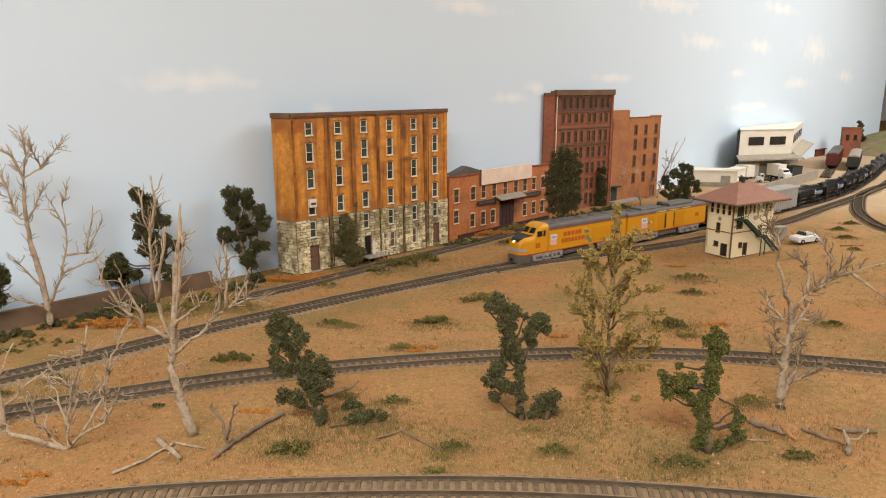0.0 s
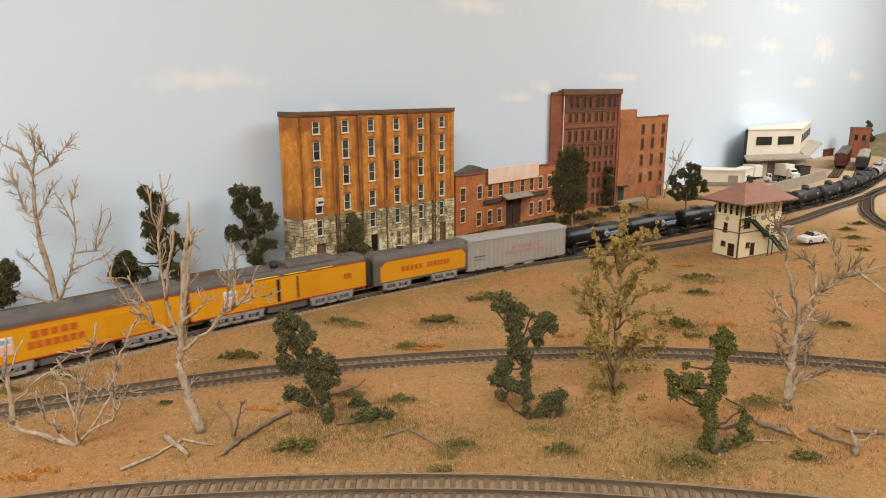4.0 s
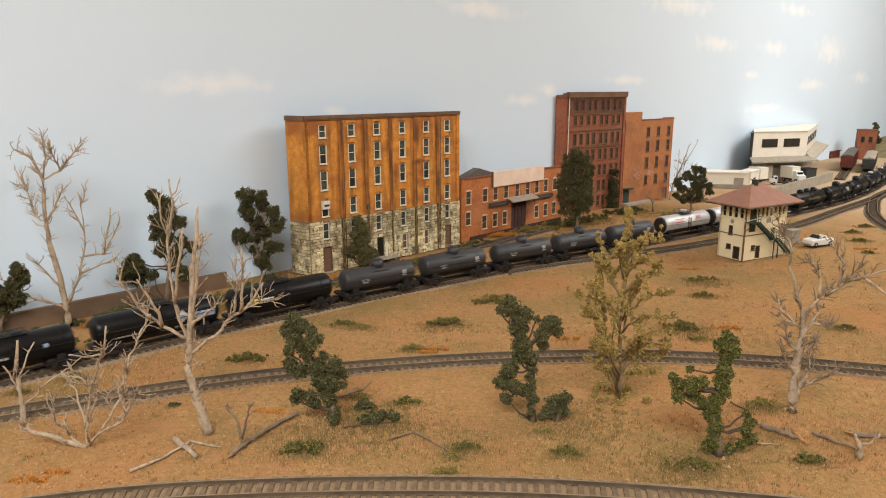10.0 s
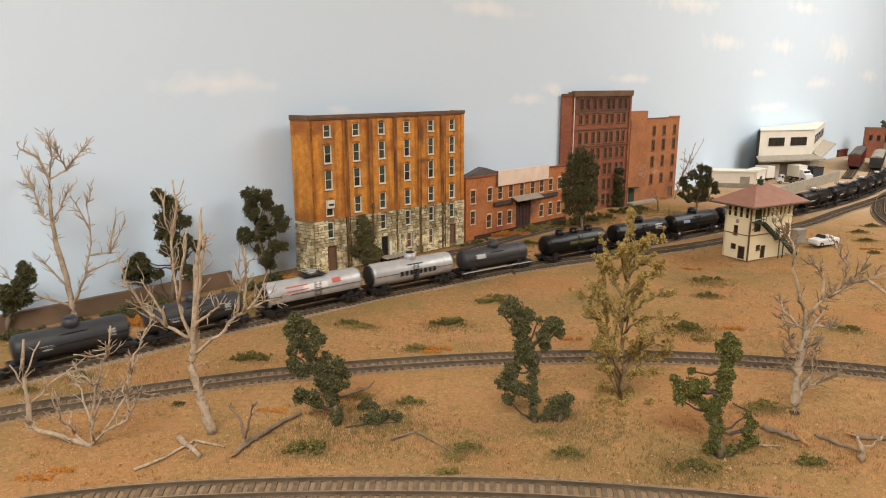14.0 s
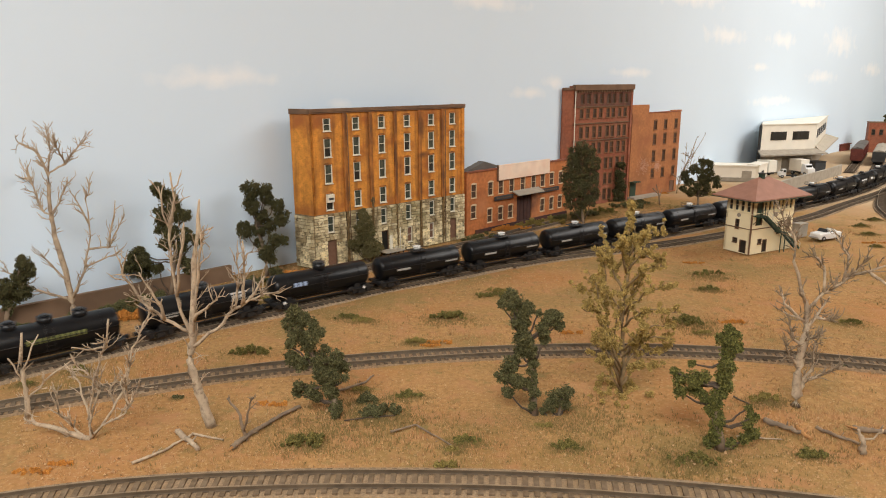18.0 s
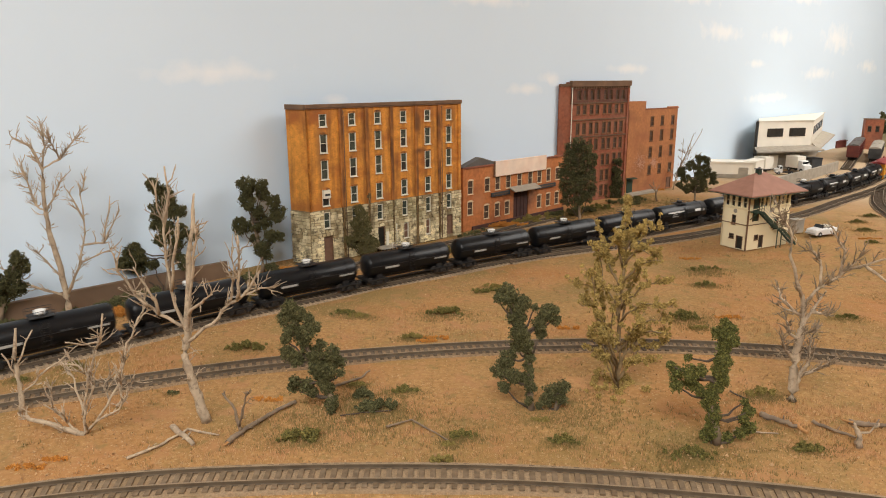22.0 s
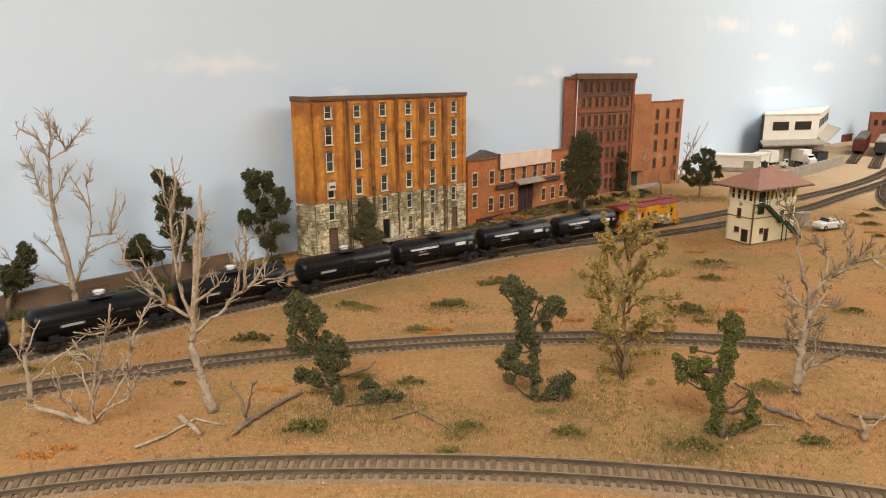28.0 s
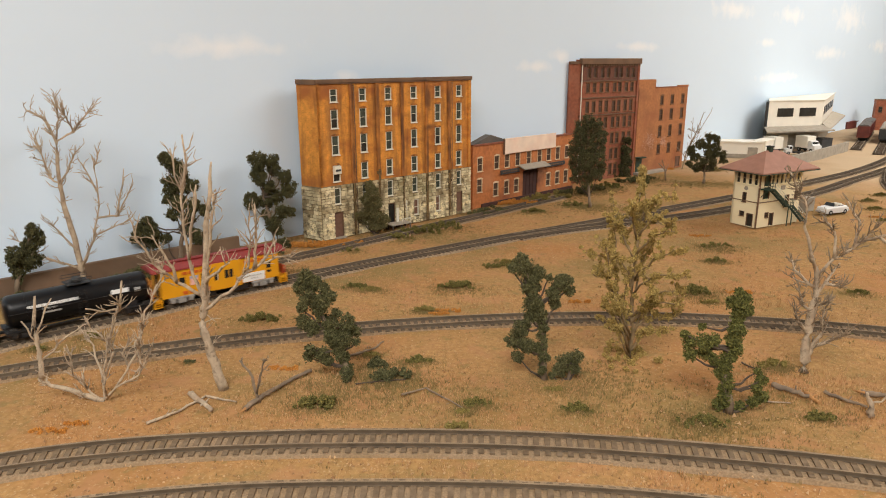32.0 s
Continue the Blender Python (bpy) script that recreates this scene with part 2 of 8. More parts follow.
def backdrop_mat():
    """Pale blue paint with white hand-painted clouds."""
    m = mat("sky_paint", (0.69, 0.82, 0.945), 0.6, vary=0.012, scale=4, spec=0.2)
    nt = m.node_tree
    b = nt.nodes["Principled BSDF"]
    src = b.inputs["Base Color"].links[0].from_socket
    tc = nt.nodes.new("ShaderNodeTexCoord")
    warp = nt.nodes.new("ShaderNodeTexNoise")
    warp.inputs["Scale"].default_value, warp.inputs["Detail"].default_value = 26.0, 6
    nt.links.new(tc.outputs["Object"], warp.inputs["Vector"])
    total = None
    for cx, cz, w, h in CLOUDS:
        mp = nt.nodes.new("ShaderNodeMapping")
        mp.inputs["Location"].default_value = (-cx / w, 0, -cz / h)
        mp.inputs["Scale"].default_value = (1 / w, 0, 1 / h)
        nt.links.new(tc.outputs["Object"], mp.inputs["Vector"])
        ln = nt.nodes.new("ShaderNodeVectorMath")
        ln.operation = "LENGTH"
        nt.links.new(mp.outputs["Vector"], ln.inputs[0])
        if total is None:
            total = ln.outputs["Value"]
        else:
            mn = nt.nodes.new("ShaderNodeMath")
            mn.operation = "MINIMUM"
            nt.links.new(total, mn.inputs[0])
            nt.links.new(ln.outputs["Value"], mn.inputs[1])
            total = mn.outputs["Value"]
    ad = nt.nodes.new("ShaderNodeMath")
    ad.operation = "MULTIPLY_ADD"
    ad.inputs[1].default_value = 2.6
    nt.links.new(warp.outputs["Fac"], ad.inputs[0])
    nt.links.new(total, ad.inputs[2])
    r = nt.nodes.new("ShaderNodeMapRange")
    r.inputs["From Min"].default_value, r.inputs["From Max"].default_value = 2.5, 1.45
    r.inputs["To Min"].default_value, r.inputs["To Max"].default_value = 0.0, 0.8
    nt.links.new(ad.outputs["Value"], r.inputs["Value"])
    mx = nt.nodes.new("ShaderNodeMixRGB")
    mx.inputs["Color2"].default_value = (0.88, 0.93, 0.975, 1)
    nt.links.new(r.outputs["Result"], mx.inputs["Fac"])
    nt.links.new(src, mx.inputs["Color1"])
    nt.links.new(mx.outputs["Color"], b.inputs["Base Color"])
    return m


M_WALL = backdrop_mat()
M_ROOM = mat("room_paint", (0.7, 0.68, 0.64), 0.8, vary=0.03, scale=5)
M_BOARD = mat("hardboard", (0.16, 0.10, 0.06), 0.8, vary=0.2, scale=30)
# Rails: weathered brown, darkened further for shade on their side faces.
M_RAIL_MID = mat("brown_rail", (0.125, 0.096, 0.066), 0.6, 0.0, vary=0.25, scale=80, spec=0.15)
M_RAIL = mat("weathered_rail", (0.115, 0.085, 0.056), 0.6, 0.0, vary=0.25, scale=80, spec=0.15)
M_RAIL_DARK = mat("dark_rail", (0.115, 0.088, 0.062), 0.6, 0.0, vary=0.2, scale=80, spec=0.15)
M_RAILHEAD = mat("pale_rail_head", (0.27, 0.20, 0.13), 0.45, 0.2, vary=0.25, scale=60, spec=0.3)
M_TIE_DARK = mat("dark_tie", (0.095, 0.071, 0.050), 0.9, vary=0.3, scale=300, second=(0.17, 0.128, 0.088), amount=0.6, sscale=60, spec=0.15)
M_TIE = mat("plastic_tie", (0.160, 0.113, 0.070), 0.85, vary=0.25, scale=300, second=(0.24, 0.175, 0.115), amount=0.7, sscale=120, spec=0.15)
M_BALLAST_MID = mat("sandy_ballast", (0.29, 0.20, 0.12), 0.95, vary=0.3, scale=500, bump=0.8, bscale=700, spec=0.15)
M_BALLAST_TAN = mat("tan_ballast", (0.31, 0.22, 0.135), 0.95, vary=0.25, scale=700, bump=0.8, bscale=700, second=(0.25, 0.17, 0.09), amount=0.6, sscale=30, spec=0.15)
M_BALLAST = mat("ballast", (0.31, 0.23, 0.15), 0.95, vary=0.35, scale=500, bump=0.8, bscale=700, second=(0.12, 0.088, 0.06), amount=0.6, sscale=9, spec=0.15)
M_BRICK_OR = ochre_mat()
M_BRICK_RED = mat("red_brick", (0.275, 0.086, 0.042), 0.85, vary=0.22, scale=160, bump=0.4, bscale=900, second=(0.35, 0.145, 0.085), amount=0.65, sscale=16)
M_BRICK_LOW = mat("low_brick", (0.48, 0.165, 0.050), 0.85, vary=0.22, scale=160, bump=0.4, bscale=900, second=(0.22, 0.065, 0.03), amount=0.6, sscale=18)
M_CREAM = mat("cream_paint", (0.84, 0.74, 0.49), 0.6, vary=0.04, scale=40)
M_WHITE = mat("white_plastic", (0.84, 0.79, 0.68), 0.5, vary=0.05, scale=30)
M_ROOF = mat("red_roof", (0.32, 0.155, 0.105), 0.75, vary=0.1, scale=90)
M_YELLOW = mat("armour_yellow", (0.66, 0.30, 0.008), 0.4, vary=0.05, scale=60, second=(0.56, 0.23, 0.008), amount=0.4, sscale=30)
M_GREY = mat("harbour_grey", (0.115, 0.102, 0.09), 0.6, vary=0.12, scale=80, second=(0.07, 0.06, 0.05), amount=0.6, sscale=40)
M_BLACK = mat("tank_black", (0.0065, 0.0068, 0.0078), 0.33, vary=0.25, scale=90, spec=0.28)
M_STRIPE = mat("red_stripe", (0.42, 0.06, 0.02), 0.4, vary=0.05)
M_LETTER = mat("red_lettering", (0.50, 0.10, 0.012), 0.5, vary=0.08)
M_LETTER_FADED = mat("faded_red_lettering", (0.42, 0.27, 0.24), 0.6, vary=0.1)
M_SILVER = mat("silver_paint", (0.46, 0.46, 0.46), 0.4, 0.3, vary=0.12, scale=120)
M_TRUCKSILVER = mat("truck_silver", (0.29, 0.28, 0.26), 0.5, 0.1, vary=0.2, scale=200, second=(0.14, 0.12, 0.10), amount=0.6, sscale=120)
M_DARK = mat("dark_steel", (0.013, 0.012, 0.012), 0.55, vary=0.2, scale=200)
M_WHEEL = mat("wheel_steel", (0.10, 0.09, 0.08), 0.4, 0.7, vary=0.2, scale=200)
M_GLASS = mat("dark_glazing", (0.012, 0.015, 0.016), 0.12, vary=0.1)
M_REEFER = mat("reefer_grey", (0.36, 0.345, 0.32), 0.55, vary=0.06, scale=60, second=(0.30, 0.28, 0.25), amount=0.5, sscale=25)
M_OLDTANK = mat("old_tank_grey", (0.032, 0.033, 0.036), 0.5, vary=0.15, scale=80)
M_LABELW = mat("white_label", (0.70, 0.70, 0.68), 0.5, vary=0.03)
M_LABELG = mat("grey_stencil", (0.42, 0.42, 0.40), 0.6, vary=0.1, scale=400)
M_LABELB = mat("pale_blue_label", (0.28, 0.36, 0.52), 0.5, vary=0.05)
M_LABELY = mat("yellow_label", (0.70, 0.55, 0.04), 0.5, vary=0.05)
M_LABELO = mat("olive_label", (0.16, 0.17, 0.05), 0.6, vary=0.1)
M_LABELR = mat("red_label", (0.50, 0.10, 0.07), 0.5, vary=0.05)
M_SHIELD = mat("pink_shield", (0.75, 0.42, 0.36), 0.5, vary=0.05)
M_CABROOF = mat("caboose_red", (0.22, 0.022, 0.018), 0.55, vary=0.1)
M_LAMP = mat("headlamp", (1.0, 0.62, 0.30), 0.3, emit=5.0)
M_CREAMWHITE = mat("white_cap", (0.75, 0.75, 0.72), 0.45, vary=0.03)


def leaf_mat(name, base, dark):
    """Foliage: colour varies from leaf to leaf."""
    m = bpy.data.materials.new(name)
    m.use_nodes = True
    nt = m.node_tree
    b = nt.nodes["Principled BSDF"]
    b.inputs["Roughness"].default_value = 0.8
    b.inputs["Specular IOR Level"].default_value = 0.2
    g = nt.nodes.new("ShaderNodeNewGeometry")
    r = nt.nodes.new("ShaderNodeValToRGB")
    r.color_ramp.elements[0].color, r.color_ramp.elements[1].color = (*dark, 1), (*base, 1)
    nt.links.new(g.outputs["Random Per Island"], r.inputs["Fac"])
    nt.links.new(r.outputs["Color"], b.inputs["Base Color"])
    return m


M_LEAF_DARK = leaf_mat("leaf_dark", (0.195, 0.182, 0.078), (0.046, 0.048, 0.021))
M_LEAF_WALL = leaf_mat("leaf_dark_olive", (0.150, 0.138, 0.058), (0.036, 0.037, 0.017))
M_FIBRE = leaf_mat("tan_fibre", (0.60, 0.37, 0.185), (0.33, 0.175, 0.070))
M_TURF = leaf_mat("olive_turf", (0.30, 0.215, 0.085), (0.17, 0.128, 0.048))
M_STONE_MIX = leaf_mat("mixed_stone", (0.84, 0.73, 0.47), (0.40, 0.31, 0.17))
M_STAIN_STONE = leaf_mat("stone_stain", (0.30, 0.20, 0.09), (0.05, 0.034, 0.018))
M_LEAF_MID = leaf_mat("leaf_mid", (0.22, 0.185, 0.078), (0.085, 0.080, 0.034))
M_LEAF_MILL = leaf_mat("leaf_mill", (0.160, 0.152, 0.066), (0.042, 0.045, 0.021))
M_LEAF_BRIGHT = leaf_mat("leaf_bright", (0.225, 0.215, 0.060), (0.055, 0.060, 0.020))
M_LEAF_OLIVE = leaf_mat("leaf_olive", (0.56, 0.41, 0.135), (0.25, 0.175, 0.056))
M_LEAF_YELLOW = leaf_mat("leaf_yellow", (0.32, 0.25, 0.075), (0.19, 0.15, 0.045))
M_LEAF_GREEN = leaf_mat("leaf_green", (0.27, 0.225, 0.065), (0.085, 0.080, 0.026))
M_LEAF_ORANGE = leaf_mat("foam_orange", (0.62, 0.28, 0.06), (0.46, 0.19, 0.04))
M_GRAVEL = leaf_mat("gravel", (0.58, 0.38, 0.20), (0.27, 0.145, 0.065))
M_BARK = mat("dark_bark", (0.09, 0.065, 0.045), 0.9, vary=0.3, scale=150, bump=0.5, bscale=600)
M_TWIG = mat("brown_twig", (0.25, 0.185, 0.12), 0.9, vary=0.25, scale=150)
M_PANE_DULL = mat("dull_brown_pane", (0.075, 0.042, 0.026), 0.5, vary=0.3)
M_FRAME_DULL = mat("faded_brown_frame", (0.20, 0.095, 0.042), 0.8, vary=0.2)
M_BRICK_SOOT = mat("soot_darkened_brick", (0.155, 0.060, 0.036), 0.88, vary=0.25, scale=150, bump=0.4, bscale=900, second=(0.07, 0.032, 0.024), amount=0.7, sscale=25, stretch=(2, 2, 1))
M_OLIVEBARK = mat("olive_bark", (0.24, 0.165, 0.08), 0.9, vary=0.3, scale=150)
M_BARKGREY = mat("grey_bark", (0.24, 0.175, 0.115), 0.9, vary=0.25, scale=150, bump=0.5, bscale=600, second=(0.12, 0.09, 0.07), amount=0.6, sscale=60)
M_DEADWOOD = mat("dead_wood", (0.46, 0.36, 0.25), 0.85, vary=0.2, scale=150, bump=0.5, bscale=600, second=(0.24, 0.175, 0.12), amount=0.7, sscale=45)
M_RUSTWOOD = mat("rust_wood", (0.40, 0.20, 0.07), 0.85, vary=0.2, scale=150)
M_STONE = mat("pale_stone", (0.80, 0.69, 0.43), 0.9, vary=0.2, scale=3, bump=0.6, bscale=6, second=(0.22, 0.16, 0.085), amount=0.8, sscale=1.6, per=0.35)
M_MORTAR = mat("mortar", (0.22, 0.165, 0.09), 0.95, vary=0.35, scale=200)
M_RUSTSTREAK = mat("rust_stained_pilaster", (0.40, 0.150, 0.028), 0.85, vary=0.3, scale=60, second=(0.085, 0.035, 0.014), amount=0.9, sscale=16, stretch=(6, 6, 1))
M_MILLFRAME = mat("tan_frame", (0.66, 0.50, 0.32), 0.7, vary=0.08)
M_WINFRAME = mat("cream_frame", (0.70, 0.66, 0.54), 0.7, vary=0.08)
M_PANE = mat("green_grey_pane", (0.055, 0.066, 0.052), 0.25, vary=0.3, scale=120)
M_PANEDARK = mat("dark_pane", (0.02, 0.02, 0.018), 0.3, vary=0.3)
M_BROWNDOOR = mat("brown_door", (0.17, 0.09, 0.055), 0.8, vary=0.15, scale=200)
M_CORNICE = mat("brown_cornice", (0.17, 0.095, 0.052), 0.85, vary=0.25, scale=80, second=(0.09, 0.055, 0.035), amount=0.6, sscale=40)
M_SIGNPINK = mat("faded_pink_sign", (0.86, 0.68, 0.54), 0.7, vary=0.08, scale=50, second=(0.80, 0.52, 0.38), amount=0.6, sscale=20)
M_DKGREY = mat("dark_grey_board", (0.045, 0.045, 0.045), 0.8, vary=0.2)
M_CONCRETE = mat("concrete", (0.34, 0.30, 0.24), 0.9, vary=0.15, scale=80, bump=0.3)
M_GREENTRIM = mat("dark_green_trim", (0.02, 0.045, 0.028), 0.6, vary=0.15)
M_RUST = mat("rust_red_car", (0.14, 0.03, 0.02), 0.7, vary=0.2, scale=80)
M_HILL = mat("painted_hill", (0.22, 0.17, 0.085), 0.95, vary=0.25, scale=40, second=(0.16, 0.19, 0.06), amount=0.6, sscale=12)
M_SOOT = mat("sooty_brick", (0.055, 0.022, 0.016), 0.9, vary=0.3, scale=60)
M_BRICK_BLOCK = mat("orange_brick", (0.43, 0.175, 0.064), 0.85, vary=0.18, scale=160, bump=0.4, bscale=900, second=(0.30, 0.10, 0.045), amount=0.6, sscale=20)
M_TIE_MID = mat("brown_tie", (0.125, 0.092, 0.062), 0.9, vary=0.3, scale=300, second=(0.24, 0.18, 0.12), amount=0.6, sscale=90, spec=0.15)
M_FADED = mat("faded_whitewash", (0.50, 0.27, 0.17), 0.8, vary=0.1, scale=80)
for m in (M_STONE, M_STONE_MIX):
    weather(m, 42.0, (0.17, 0.12, 0.06), 0.52, 0.66, 0.8, (1, 1, 0.5))
    weather(m, 130.0, (0.10, 0.075, 0.04), 0.56, 0.66, 0.8)
    weather(m, 16.0, (0.20, 0.175, 0.07), 0.52, 0.66, 0.6)
weather(M_BRICK_OR, 24.0, (0.17, 0.085, 0.035), 0.56, 0.72, 0.75, (1, 1, 0.35))
weather(M_BRICK_OR, 300.0, (0.30, 0.105, 0.02), 0.5, 0.7, 0.5, (1, 1, 3))
for m in (M_BRICK_OR, M_RUSTSTREAK):
    blots(m, ((0.2035, 0.196, 0.0085, 0.036), (0.059, 0.196, 0.0055, 0.045), (0.1035, 0.195, 0.0050, 0.040), (0.246, 0.190, 0.0055, 0.042), (0.150, 0.205, 0.0045, 0.030),
              (0.2035, 0.150, 0.014, 0.006), (0.058, 0.110, 0.0040, 0.040), (0.150, 0.115, 0.0030, 0.050), (0.2005, 0.100, 0.0040, 0.040), (0.248, 0.110, 0.0035, 0.045)), (0.11, 0.045, 0.018), 0.80)
    blots(m, ((0.028, 0.085, 0.034, 0.014), (0.285, 0.100, 0.012, 0.030), (0.128, 0.084, 0.040, 0.010), (0.02, 0.215, 0.05, 0.016), (0.225, 0.218, 0.08, 0.010)), (0.33, 0.105, 0.026), 0.6)
blots(M_BRICK_LOW, ((0.160, 0.034, 0.034, 0.040), (0.176, 0.046, 0.040, 0.026)), (0.045, 0.022, 0.016), 0.93)
weather(M_BRICK_LOW, 20.0, (0.52, 0.215, 0.09), 0.5, 0.7, 0.6)
weather(M_BRICK_RED, 14.0, (0.13, 0.055, 0.035), 0.5, 0.68, 0.6)
weather(M_BRICK_BLOCK, 22.0, (0.24, 0.10, 0.045), 0.5, 0.68, 0.6)
weather(M_DEADWOOD, 300.0, (0.18, 0.13, 0.085), 0.52, 0.68, 0.7)
M_CONCRETE_PALE = mat("pale_concrete", (0.44, 0.39, 0.31), 0.9, vary=0.12, scale=80, bump=0.3)

# ---- building helpers ----
def to_mesh(name, bm, material, smooth=False):
    me = bpy.data.meshes.new(name)
    bm.to_mesh(me)
    bm.free()
    for m in (material if isinstance(material, (list, tuple)) else [material]):
        me.materials.append(m)
    if smooth:
        for p in me.polygons:
            p.use_smooth = True
    return me


def part(name, bm, material, parent, label="", smooth=False, kind=""):
    ob = new(name, bm if isinstance(bm, bpy.types.Mesh) else to_mesh(name, bm, material, smooth))
    ob.parent = parent
    if name in ("stencil", "lettering", "number", "name_writing"):
        kind = "stuff"  # letters too small to pick apart
    return tagged(ob, label, kind=kind)


def thing(name, m, label, category, group="", kind=""):
    ob = new(name)
    ob.empty_display_size = 0.01
    ob.matrix_world = m
    return tagged(ob, label, category, group, kind)


def box(bm, x0, x1, y0, y1, z0, z1, bevel=0.0, mi=0):
    vs = [bm.verts.new((x, y, z)) for x in (x0, x1) for y in (y0, y1) for z in (z0, z1)]
    fs = [bm.faces.new([vs[i] for i in f]) for f in ((0, 1, 3, 2), (4, 6, 7, 5), (0, 4, 5, 1), (2, 3, 7, 6), (0, 2, 6, 4), (1, 5, 7, 3))]
    for f in fs:
        f.material_index = mi
    if bevel:
        es = list({e for f in fs for e in f.edges})
        bmesh.ops.bevel(bm, geom=es, offset=bevel, segments=2, affect="EDGES", profile=0.5)
    return vs


def boxm(x0, x1, y0, y1, z0, z1, bevel=0.0):
    bm = bmesh.new()
    box(bm, x0, x1, y0, y1, z0, z1, bevel)
    return bm


def tube(bm, p, q, r0, r1=None, n=8, caps=True):
    """A tapered round bar from p to q."""
    p, q = Vector(p), Vector(q)
    r1 = r0 if r1 is None else r1
    m = (q - p).to_track_quat("Z", "Y").to_matrix()
    rings = []
    for c, r in ((p, r0), (q, r1)):
        rings.append([bm.verts.new(c + m @ Vector((r * math.cos(a), r * math.sin(a), 0))) for a in (2 * math.pi * i / n for i in range(n))])
    for i in range(n):
        bm.faces.new((rings[0][i], rings[0][(i + 1) % n], rings[1][(i + 1) % n], rings[1][i])).smooth = True
    if caps:
        bm.faces.new(rings[0][::-1])
        bm.faces.new(rings[1])
    return rings


def tubem(p, q, r0, r1=None, n=8):
    bm = bmesh.new()
    tube(bm, p, q, r0, r1, n)
    return bm


def spline(points, step):
    """An even polyline along a smooth curve through the points: positions and unit tangents."""
    P = [np.array(p, float) for p in points]
    Q = [2 * P[0] - P[1], *P, 2 * P[-1] - P[-2]]
    out = []
    for i in range(1, len(Q) - 2):
        p0, p1, p2, p3 = Q[i - 1:i + 3]
        d = [np.linalg.norm(b - a) ** 0.5 for a, b in ((p0, p1), (p1, p2), (p2, p3))]
        t0, t1, t2, t3 = 0, d[0], d[0] + d[1], d[0] + d[1] + d[2]
        for t in np.linspace(t1, t2, 24, endpoint=False):
            a1 = (t1 - t) / (t1 - t0) * p0 + (t - t0) / (t1 - t0) * p1
            a2 = (t2 - t) / (t2 - t1) * p1 + (t - t1) / (t2 - t1) * p2
            a3 = (t3 - t) / (t3 - t2) * p2 + (t - t2) / (t3 - t2) * p3
            b1 = (t2 - t) / (t2 - t0) * a1 + (t - t0) / (t2 - t0) * a2
            b2 = (t3 - t) / (t3 - t1) * a2 + (t - t1) / (t3 - t1) * a3
            out.append((t2 - t) / (t2 - t1) * b1 + (t - t1) / (t2 - t1) * b2)
    out.append(P[-1])
    C = np.array(out)
    S = np.r_[0, np.cumsum(np.linalg.norm(np.diff(C, axis=0), axis=1))]
    s = np.arange(0, S[-1], step)
    X = np.c_[np.interp(s, S, C[:, 0]), np.interp(s, S, C[:, 1])]
    T = np.gradient(X, axis=0)
    T /= np.linalg.norm(T, axis=1)[:, None]
    return X, T


def sweep(bm, X, T, profile, closed=True):
    """Sweeps a profile of (side, height) along a path; side is to the right of the way."""
    rings = []
    for (x, y), (tx, ty) in zip(X, T):
        rings.append([bm.verts.new((x + ty * a, y - tx * a, h)) for a, h in profile])
    n = len(profile)
    for r0, r1 in zip(rings, rings[1:]):
        for i in range(n if closed else n - 1):
            bm.faces.new((r0[i], r0[(i + 1) % n], r1[(i + 1) % n], r1[i]))


def arch(w, zb, zt, r, n=5):
    """Half-closed section of a car body: up one side, over a rounded top, down the other."""
    pts = [(-w, zb)]
    for i in range(n + 1):
        a = math.pi - i * math.pi / 2 / n
        pts.append((-w + r + r * math.cos(a), zt - r + r * math.sin(a)))
    for i in range(n + 1):
        a = math.pi / 2 - i * math.pi / 2 / n
        pts.append((w - r + r * math.cos(a), zt - r + r * math.sin(a)))
    return pts + [(w, zb)]


def loft(sections, caps=True, smooth=False):
    bm = bmesh.new()
    rings = [[bm.verts.new((x, y, z)) for y, z in pts] for x, pts in sections]
    n = len(rings[0])
    for a, b in zip(rings, rings[1:]):
        for i in range(n):
            f = bm.faces.new((a[i], a[(i + 1) % n], b[(i + 1) % n], b[i]))
            f.smooth = smooth
    if caps:
        bm.faces.new(rings[0][::-1])
        bm.faces.new(rings[-1])
    bmesh.ops.recalc_face_normals(bm, faces=bm.faces)
    return bm



# ---- the setting: room, layout ground, painted backdrop, tracks ----
WALL_O, WALL_D = Vector((-0.193, 1.029, 0)), Vector((1.0, 0.93, 0)).normalized()
WALL_N = Vector((WALL_D.y, -WALL_D.x, 0))
WALL_DEG = math.degrees(math.atan2(WALL_D.y, WALL_D.x))


def wall_pose(s, out=0.0, z=0.0):
    """Local x runs along the backdrop, local -y stands out of it."""
    p = WALL_O + WALL_D * s + WALL_N * out
    return pose(p.x, p.y, z, 0, 0, WALL_DEG)


